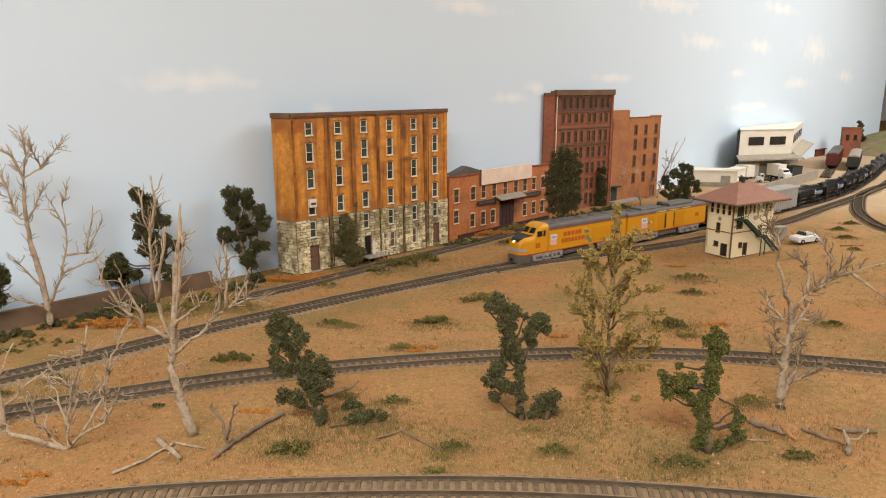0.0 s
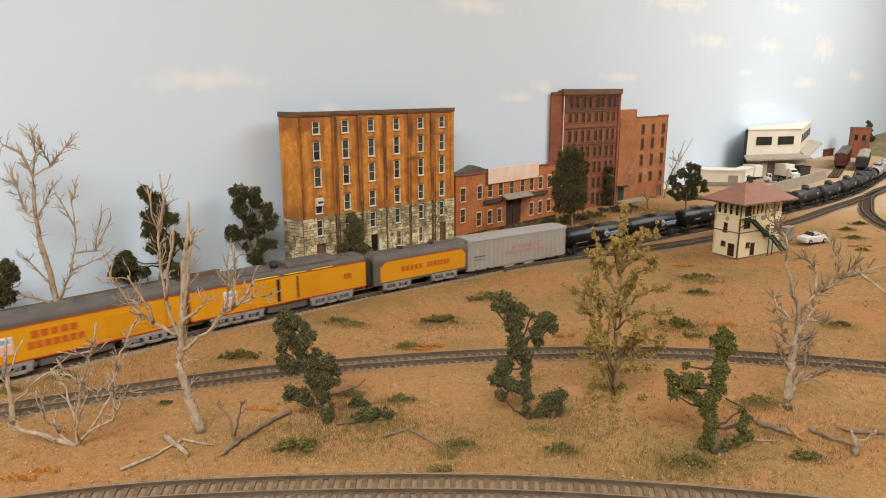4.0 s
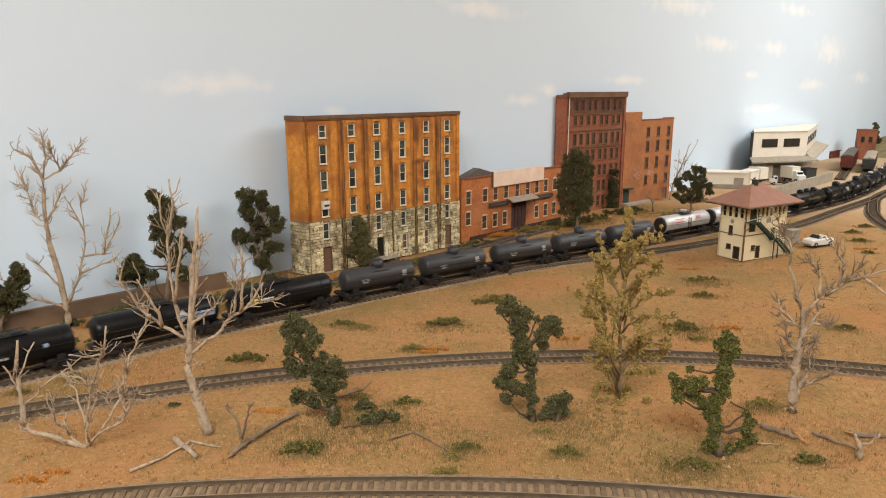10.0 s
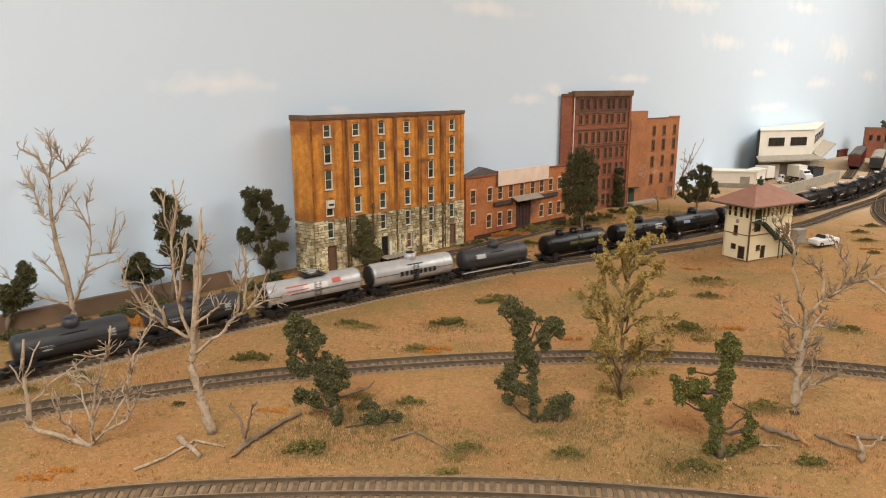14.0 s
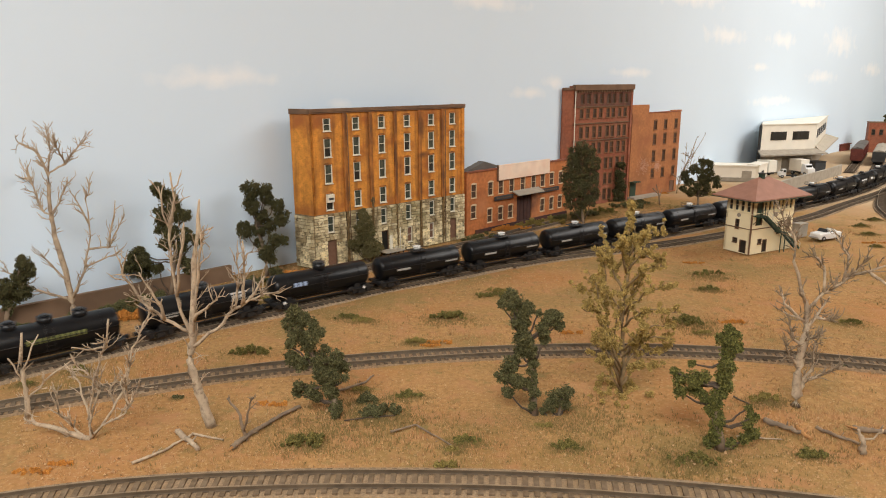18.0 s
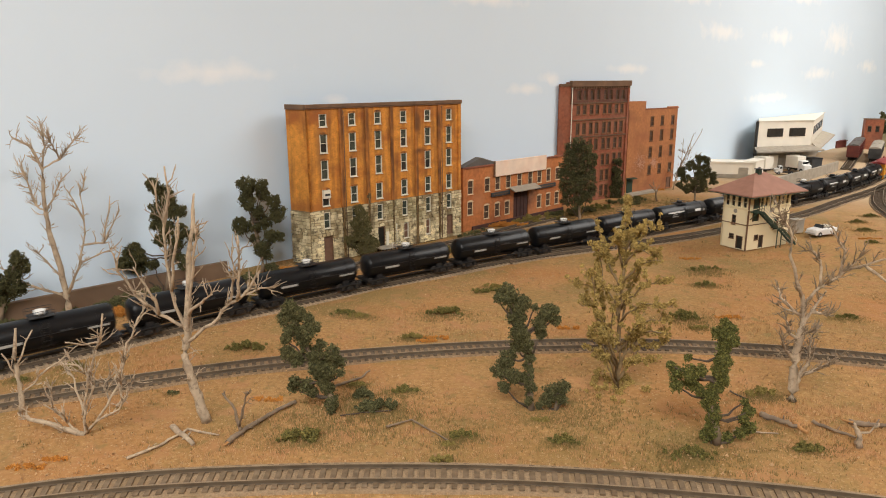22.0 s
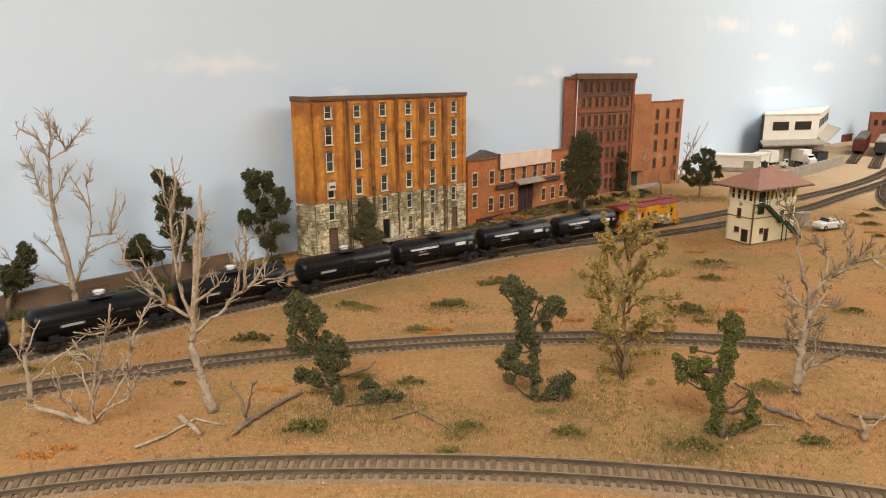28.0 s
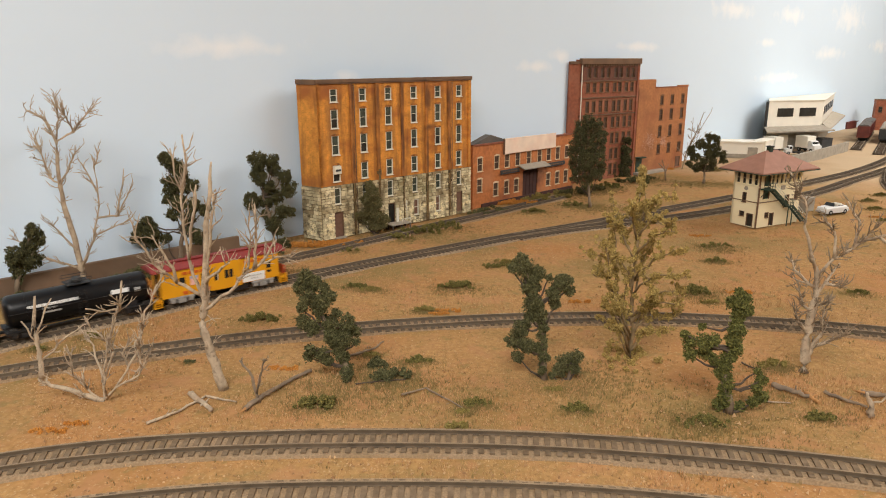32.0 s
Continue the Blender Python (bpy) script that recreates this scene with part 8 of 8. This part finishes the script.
def curved_bars(x0, x1, a0, a1, R, cz, n, gap=0.3):
    bm = bmesh.new()
    step = (x1 - x0) / n
    for i in range(n):
        curved(bm, x0 + i * step, x0 + (i + 1 - gap) * step, a0, a1, R, cz)
    return bm


def platform(parent, z, w, d, material, rail=0.008):
    """Walkway round the dome with its hand rails."""
    p = part("walkway", boxm(-w, w, -d, d, z - 0.0008, z, 0.0002), material, parent)
    for s in (-1, 1):
        bm = bmesh.new()
        for x in (-w, 0, w):
            tube(bm, (x, s * d, z), (x, s * d, z + rail), 0.0003, n=5)
        for f in (0.5, 1.0):
            tube(bm, (-w, s * d, z + rail * f), (w, s * d, z + rail * f), 0.0003, n=5)
        part("handrail", bm, M_DARK, p)


def tank_car(style, label):
    R, cz, L, half = 0.0151, 0.0248, 0.128, 0.067
    body_mat, dome_r, dome_top = M_BLACK, 0.0055, 0.0405
    if style == "old":
        R, cz, L, half, body_mat = 0.0138, 0.0240, 0.104, 0.0565, M_OLDTANK
    if style == "short":
        R, cz, L, half = 0.0148, 0.0245, 0.102, 0.056
    if style == "greydome":
        R, cz, L, half, body_mat = 0.0142, 0.0228, 0.116, 0.066, M_OLDTANK
    if style in ("silver", "silverdome"):
        body_mat = M_SILVER
    t = thing("tank_car", pose(0, 0, 0), label, "tank car", "tank cars of the train")
    shell = part("tank", tank_shell(L, R, cz), body_mat, t)
    bands = (-L * 0.33, L * 0.33) if style in ("old", "greydome") else (-L * 0.36, -0.002, L * 0.36)
    for x in bands:
        ring = [((R + 0.0003) * math.cos(6.28319 * k / 28), cz + (R + 0.0003) * math.sin(6.28319 * k / 28)) for k in range(28)]
        part("tank_band", loft([(x, ring), (x + 0.0012, ring)]), body_mat, shell)
    if style in ("silver", "silverdome"):
        part("tank_end", loft([(-L / 2 - 0.0004, [(R * .8 * math.cos(a), cz + R * .8 * math.sin(a)) for a in np.linspace(0, 6.0, 20)]), (-L / 2 + 0.002, [(R * .92 * math.cos(a), cz + R * .92 * math.sin(a)) for a in np.linspace(0, 6.0, 20)])]), M_DARK, t, "black painted tank end")
    # underframe
    part("centre_sill", boxm(-half + 0.002, half - 0.002, -0.0035, 0.0035, 0.0070, 0.0108), M_DARK, t)
    for s in (-1, 1):
        part("end_sill", boxm(*sorted((s * (half - 0.005), s * (half - 0.001))), -0.0155, 0.0155, 0.0065, 0.0095), M_DARK, t)
        part("side_walkway", boxm(-half + 0.002, half - 0.002, *sorted((s * 0.0135, s * 0.0160)), 0.0082, 0.0092), M_DARK if style != "greydome" else M_LABELG, t)
        part("saddle", boxm(s * L * 0.36 - 0.004, s * L * 0.36 + 0.004, -0.011, 0.011, 0.0070, cz - R * 0.55), M_DARK, t)
        bm = bmesh.new()
        tube(bm, (-half + 0.006, s * (R + 0.0012), cz + 0.001), (half - 0.006, s * (R + 0.0012), cz + 0.001), 0.0003, n=5)
        for x in np.linspace(-half + 0.006, half - 0.006, 6):
            tube(bm, (x, s * (R - 0.001), cz + 0.001), (x, s * (R + 0.0012), cz + 0.001), 0.0003, n=4)
        part("grab_rail", bm, M_DARK, t)
        if style not in ("old", "greydome"):
            lad = part("ladder", boxm(-0.0038, -0.0032, *sorted((s * 0.0150, s * 0.0158)), 0.009, cz + R * 0.75), M_DARK, t)
            part("ladder_rail", boxm(0.0032, 0.0038, *sorted((s * 0.0150, s * 0.0158)), 0.009, cz + R * 0.75), M_DARK, lad)
            for k in range(6):
                part("rung", boxm(-0.0035, 0.0035, *sorted((s * 0.0152, s * 0.0157)), 0.011 + k * .0042, 0.0114 + k * .0042), M_DARK, lad)
    # domes and fittings
    top = cz + R
    if style == "threedome":
        for x in (-0.030, 0.0, 0.030):
            d = part("dome", tubem((x, 0, top - 0.004), (x, 0, top + 0.0050), 0.0068, n=18), M_BLACK, t)
            part("dome_lid", tubem((x, 0, top + 0.0049), (x, 0, top + 0.0066), 0.0050, 0.0035, 14), M_BLACK, d)
    elif style in ("old", "greydome", "silverdome", "boxlabel", "dots"):
        d = part("dome", tubem((0, 0, top - 0.004), (0, 0, top + 0.0072), 0.0078, n=20), body_mat, t)
        part("dome_lid", tubem((0, 0, top + 0.0070), (0, 0, top + 0.0088), 0.0058, 0.0042, 14), M_OLDTANK if style != "silverdome" else M_DARK, d)
        part("dome_step", boxm(-0.012, 0.012, -R * 0.86, -R * 0.55, cz + R * 0.62, cz + R * 0.66), M_DARK, t)
    elif style in ("white", "silver", "text"):
        d = part("dome", tubem((0, 0, top - 0.003), (0, 0, top + 0.0020), 0.0062, n=18), M_DARK, t)
        if style == "white":
            part("dome_cap", tubem((0, 0, top + 0.0020), (0, 0, top + 0.0064), 0.0042, 0.0052, 16), M_CREAMWHITE, d, "white dome cap")
        elif style == "silver":
            part("dome_cap", tubem((0, 0, top + 0.0018), (0, 0, top + 0.0064), 0.0062, 0.0056, 16), M_SILVER, d, "silver dome cap")
        else:
            part("dome_cap", tubem((0, 0, top + 0.0018), (0, 0, top + 0.0058), 0.0050, 0.0044, 16), M_DARK, d)
        platform(t, top + 0.0016, 0.015 if style == "silver" else 0.011, 0.0095, M_DARK, 0.0055)
    else:
        part("manway", tubem((0.004, 0, top - 0.002), (0.004, 0, top + 0.0024), 0.0045, n=16), M_BLACK, t)
        part("valve_box", tubem((-0.006, 0, top - 0.002), (-0.006, 0, top + 0.0016), 0.003, n=12), M_BLACK, t)
        platform(t, top + 0.0008, 0.013, 0.006, M_DARK, 0.0024)
    # writing
    if style == "diamond":
        bm = bmesh.new()
        c, zc, r = 0.0215, cz + 0.0012, 0.0068
        q = [(c - r, zc), (c, zc - r), (c + r, zc), (c, zc + r)]
        a = [bm.verts.new((x, -math.sqrt(R * R - (z - cz) ** 2) - 0.0004, z)) for x, z in q]
        bm.faces.new(a)
        bmesh.ops.solidify(bm, geom=bm.faces[:], thickness=0.0005)
        em = part("diamond_emblem", bm, M_LABELW, t, "white and blue diamond emblem")
        part("diamond_core", boxm(c - 0.0022, c + 0.0022, -R - 0.0008, -R + 0.0001, zc - 0.0018, zc + 0.0018), M_LABELB, em)
        part("label_band", curved(bmesh.new(), 0.0295, 0.056, -14, 12, R, cz), M_LABELB, t, "pale blue lettering band")
        part("stencil", curved_bars(-0.047, -0.020, -32, -25, R, cz, 7), M_LABELG, t)
        part("stencil", curved_bars(0.014, 0.034, -44, -36, R, cz, 4), M_LABELG, t)
    elif style == "yellow":
        part("round_emblem", curved(bmesh.new(), -0.040, -0.034, -10, 14, R, cz), M_LABELY, t, "yellow round emblem")
        part("stencil", curved_bars(-0.032, -0.014, 2, 10, R, cz, 4), M_LABELW, t)
        part("stencil", curved_bars(-0.032, -0.016, -10, -3, R, cz, 4), M_LABELG, t)
    elif style in ("short",):
        part("stencil", curved_bars(-0.022, -0.006, -12, -3, R, cz, 4), M_LABELG, t)
        part("round_emblem", curved(bmesh.new(), 0.022, 0.026, 0, 16, R, cz), M_LABELB, t)
    elif style == "old":
        part("stencil", curved_bars(-0.030, -0.018, -2, 6, R, cz, 4), M_LABELG, t)
        part("stencil", curved_bars(-0.028, -0.020, -14, -7, R, cz, 3), M_LABELG, t)
        part("stencil", curved_bars(0.030, 0.037, -8, 22, R, cz, 2), M_LABELG, t)
    elif style == "silver":
        part("label_field", curved(bmesh.new(), -0.018, 0.014, 8, 34, R, cz), M_LABELW, t)
        part("red_band", curved_bars(-0.040, -0.012, 32, 38, R, cz, 1, 0), M_LABELR, t)
        part("red_band", curved_bars(-0.040, -0.012, 12, 18, R, cz, 1, 0), M_LABELR, t)
        part("red_band", curved_bars(0.020, 0.032, 20, 42, R, cz, 1, 0), M_LABELR, t)
        part("underside", curved(bmesh.new(), -0.058, 0.058, -80, -32, R, cz), M_DARK, t, "black lower half of the tank")
    elif style == "silverdome":
        part("lettering", curved_bars(-0.024, 0.034, -14, 10, R, cz, 8), M_DARK, t, "black company lettering as bars")
        part("ladder_front", boxm(-0.002, 0.002, -R - 0.001, -R + 0.003, cz - R * 0.9, cz), M_DARK, t)
    elif style == "greydome":
        part("label_field", curved(bmesh.new(), -0.038, -0.022, 10, 36, R, cz), M_LABELG, t, "pale stencilled label")
    elif style == "threedome":
        part("lettering", curved_bars(-0.020, 0.032, -4, 14, R, cz, 11), M_LABELO, t, "dull green lettering as bars")
    elif style == "boxlabel":
        part("label_frame", curved_bars(0.028, 0.046, 26, 34, R, cz, 1, 0), M_LABELG, t)
        part("label_frame", curved_bars(0.028, 0.046, -2, 4, R, cz, 1, 0), M_LABELG, t)
        part("lettering", curved_bars(0.029, 0.045, 8, 22, R, cz, 4), M_LABELG, t)
        part("stencil", curved_bars(-0.048, -0.026, -4, 4, R, cz, 6), M_LABELG, t)
        part("stencil", curved_bars(-0.048, -0.030, -16, -9, R, cz, 5), M_LABELG, t)
    elif style == "dots":
        part("stencil", curved_bars(-0.040, -0.022, 4, 22, R, cz, 3), M_LABELB, t)
        for x in (-0.054, 0.052):
            part("white_disc", tubem((x, -0.0164, 0.0100), (x, -0.0176, 0.0100), 0.0017, n=12), M_LABELW, t)
    elif style == "white":
        part("stencil", curved_bars(-0.040, -0.020, -14, -4, R, cz, 1, 0), M_LABELG, t, "worn grey data panel")
        part("stencil", curved_bars(0.036, 0.056, -10, -2, R, cz, 6, 0.2), M_LABELG, t)
        part("stencil", curved_bars(0.012, 0.024, 2, 10, R, cz, 2), M_OLDTANK, t)
    elif style == "text":
        part("lettering", curved_bars(-0.046, -0.002, 12, 22, R, cz, 14, 0.25), M_LABELW, t, "white company lettering as bars")
        part("stencil", curved_bars(-0.034, -0.022, 0, 6, R, cz, 5), M_LABELG, t)
        part("stencil", curved_bars(-0.034, -0.018, -14, -7, R, cz, 5), M_LABELG, t)
        part("oval_emblem", curved(bmesh.new(), 0.026, 0.042, 4, 20, R, cz), M_LABELW, t, "white oval emblem")
        part("stencil", curved_bars(0.048, 0.054, -2, 14, R, cz, 2), M_LABELG, t)
    add_truck(t, -half + 0.0175, 2, 0.0195, M_DARK)
    add_truck(t, half - 0.0175, 2, 0.0195, M_DARK)
    add_couplers(t, half)
    return t, half - 0.0175


def caboose():
    h = 0.0650
    t = thing("caboose", pose(0, 0, 0), "bright yellow caboose with dark red roof and side bay", "caboose")
    body = part("body", loft([(-h, arch(.0160, .0092, .0385, .0006)), (h, arch(.0160, .0092, .0385, .0006))]), M_YELLOW, t)
    rf = [(-.0176, .0380), (-.0172, .0395), (-.008, .0425), (0, .0432), (.008, .0425), (.0172, .0395), (.0176, .0380)]
    part("roof", loft([(-h - 0.009, rf), (h + 0.009, rf)]), M_CABROOF, t, "dark red curved roof")
    bay = part("bay", loft([(-0.015, arch(.0163, .0085, .0380, .0004)), (-0.0115, arch(.0182, .0085, .0380, .0004)), (0.0175, arch(.0182, .0085, .0380, .0004)), (0.021, arch(.0163, .0085, .0380, .0004))]), M_YELLOW, t)
    part("roof_walk", boxm(-h - .006, h + .006, -0.004, 0.004, 0.0436, 0.0444), M_CABROOF, t)
    part("smoke_stack", tubem((0.046, 0.006, 0.041), (0.046, 0.006, 0.0485), 0.0016, n=10), M_CABROOF, t)
    part("roof_vent", boxm(-0.03, -0.024, 0.004, 0.010, 0.041, 0.0455, 0.0005), M_CABROOF, t)
    for x0, x1, y, z0, z1, par in ((-0.047, -0.041, -.0161, .0205, .0290, body), (-0.0235, -0.0185, -.0161, .0215, .0295, body), (-0.0105, -0.0070, -.0183, .0195, .0290, bay), (0.0010, 0.0050, -.0183, .0200, .0290, bay), (0.0062, 0.0100, -.0183, .0200, .0290, bay), (0.0505, 0.0555, -.0161, .0215, .0300, body), (0.0505, 0.0555, -.0161, .0165, .0190, body)):
        part("window", boxm(x0, x1, y - 0.0003, y + 0.0005, z0, z1), M_GLASS, par)
    part("sign_board", boxm(0.0215, 0.0475, -0.0168, -0.0160, 0.0100, 0.0195), M_LABELW, t, "white board with grey writing")
    part("sign_writing", word_bars(0.0245, 0.0445, 0.0158, 0.0170, 6, -0.0169), M_LABELG, t)
    part("sign_writing", word_bars(0.0310, 0.0400, 0.0128, 0.0138, 3, -0.0169), M_LABELG, t)
    shield_t = part("shield", boxm(-0.0355, -0.0275, -0.0165, -0.0160, 0.0190, 0.0290), M_SHIELD, t)
    part("shield_band", boxm(-0.0355, -0.0275, -0.0167, -0.0162, 0.0262, 0.0290), M_LABELB, shield_t)
    part("lettering", word_bars(-0.043, -0.012, 0.0315, 0.0345, 5, -0.0162), M_LETTER, t, "red lettering as bars")
    part("lettering", word_bars(0.024, 0.052, 0.0315, 0.0345, 7, -0.0162), M_LETTER, t, "red lettering as bars")
    part("lettering", word_bars(-0.044, -0.030, 0.0105, 0.0140, 2, -0.0162), M_LETTER, t, "red lettering as bars")
    part("lettering", word_bars(-0.027, -0.014, 0.0105, 0.0140, 5, -0.0162), M_LETTER, t, "red lettering as bars")
    part("underframe", boxm(-h, h, -0.010, 0.010, 0.0045, 0.0072), M_DARK, t)
    part("battery_box", boxm(0.012, 0.028, -0.0135, -0.006, 0.0020, 0.0070), M_DARK, t)
    part("battery_box", boxm(-0.025, -0.008, -0.0135, -0.006, 0.0020, 0.0070), M_DARK, t)
    for s in (-1, 1):
        pf = part("end_platform", boxm(*sorted((s * h, s * (h + 0.010))), -0.0150, 0.0150, 0.0068, 0.0080), M_YELLOW, t)
        for y in (-1, 1):
            for k in range(3):
                part("step", boxm(*sorted((s * (h + 0.0015), s * (h + 0.0085))), *sorted((y * 0.0115, y * 0.0165)), 0.0010 + k * 0.0022, 0.0016 + k * 0.0022), M_YELLOW, pf)
            part("step_side", boxm(*sorted((s * (h + 0.0085), s * (h + 0.0095))), *sorted((y * 0.0115, y * 0.0168)), 0.0008, 0.0110), M_YELLOW, pf)
            part("step_side", boxm(*sorted((s * (h + 0.0008), s * (h + 0.0016))), *sorted((y * 0.0115, y * 0.0168)), 0.0008, 0.0080), M_YELLOW, pf)
        bm = bmesh.new()
        for y in np.linspace(-0.0135, 0.0135, 6):
            tube(bm, (s * (h + 0.0090), y, 0.008), (s * (h + 0.0090), y, 0.0190), 0.0004, n=5)
        for z in (0.0150, 0.0190):
            tube(bm, (s * (h + 0.0090), -0.0140, z), (s * (h + 0.0090), 0.0140, z), 0.0005, n=5)
        part("end_railing", bm, M_STRIPE, t, "red end railing")
        part("brake_panel", boxm(*sorted((s * (h + 0.0080), s * (h + 0.0090))), -0.0100, 0.0100, 0.0090, 0.0190), M_STRIPE, t)
        part("end_door", boxm(*sorted((s * h, s * (h + .0004))), -0.0045, 0.0045, 0.009, 0.033), M_GLASS, t)
    add_truck(t, -0.0455, 2, 0.0185, M_TRUCKSILVER, 0.0150)
    add_truck(t, 0.0455, 2, 0.0185, M_TRUCKSILVER, 0.0150)
    add_couplers(t, h + 0.009)
    return t


MAIN_X, MAIN_T = spline(TRACK_MAIN, 0.01)
S_ZERO = 0.01 * int(np.argmin(np.hypot(MAIN_X[:, 0] - 0.0239, MAIN_X[:, 1] - 0.9324)))
SPEED = 0.181


def on_main(s):
    k = (s + S_ZERO) / 0.01
    i = min(max(int(k), 0), len(MAIN_X) - 2)
    w = k - i
    return MAIN_X[i] * (1 - w) + MAIN_X[i + 1] * w


def car_pose(s, half):
    """Pose of a car centred at s, its trucks half a truck spacing to either side; local +x points to the train's rear."""
    a, b = on_main(s - half), on_main(s + half)
    c = (a + b) / 2
    return pose(c[0], c[1], RAIL_TOP, 0, 0, math.degrees(math.atan2(b[1] - a[1], b[0] - a[0])))


TANK_LABELS = {
    "diamond": "long black tank car with a white diamond emblem",
    "short": "short black tank car with small grey stencils",
    "yellow": "black tank car with a yellow round emblem",
    "old": "old dark grey single-dome tank car",
    "silver": "silver tank car with red bands and a walkway",
    "silverdome": "silver single-dome tank car with black lettering",
    "greydome": "dull dark grey dome tank car with pale label",
    "threedome": "black three-dome tank car with dull green lettering",
    "boxlabel": "black dome tank car with a boxed label",
    "dots": "black dome tank car with two white discs",
    "white": "black tank car with a white dome cap",
    "text": "black tank car with white lettering and oval emblem",
}
CONSIST = [(1.028, "diamond"), (1.171, "diamond"), (1.306, "short"), (1.437, "diamond"), (1.578, "yellow"), (1.712, "old"), (1.833, "old"), (1.957, "old"), (2.075, "old"), (2.195, "old"),
           (2.338, "silver"), (2.48, "silverdome"), (2.62, "greydome"), (2.778, "threedome"), (2.928, "boxlabel"), (3.072, "dots"), (3.215, "white"), (3.359, "white"), (3.503, "white"),
           (3.644, "white"), (3.785, "white"), (3.927, "white"), (4.071, "white"), (4.21, "white"), (4.35, "white"), (4.49, "text"), (4.635, "white"), (4.771, "white"), (4.915, "white"),
           (5.05, "text"), (5.19, "text"), (5.33, "text")]
def taller(t, k, z0=0.0085):
    """Stretches the body of a car above its underframe; trucks and couplers stay as they are."""
    for me in {o.data for o in t.children_recursive if o.type == "MESH" and o.matrix_basis == Matrix()}:
        for v in me.vertices:
            if v.co.z > z0:
                v.co.z = z0 + (v.co.z - z0) * k
    return t


MOVING = [(taller(turbine_cab(), 1.19), 0.2690, 0.071), (taller(turbine_b(), 1.17), 0.4990, 0.059), (taller(fuel_tender(), 1.12), 0.699, 0.038), (taller(reefer(), 1.06), 0.8630, 0.066)]
FIRST = {}
for u, style in CONSIST:
    if style in FIRST:
        MOVING.append((copy_thing(FIRST[style][0], pose(0, 0, 0)), u, FIRST[style][1]))
    else:
        FIRST[style] = tank_car(style, TANK_LABELS[style])
        MOVING.append((FIRST[style][0], u, FIRST[style][1]))
MOVING.append((caboose(), 5.4695, 0.0455))


def motions():
    for t, u, half in MOVING:
        walk(t, [(k, car_pose(u - SPEED * k, half)) for k in np.arange(0, 32.01, 0.5)])


motions()
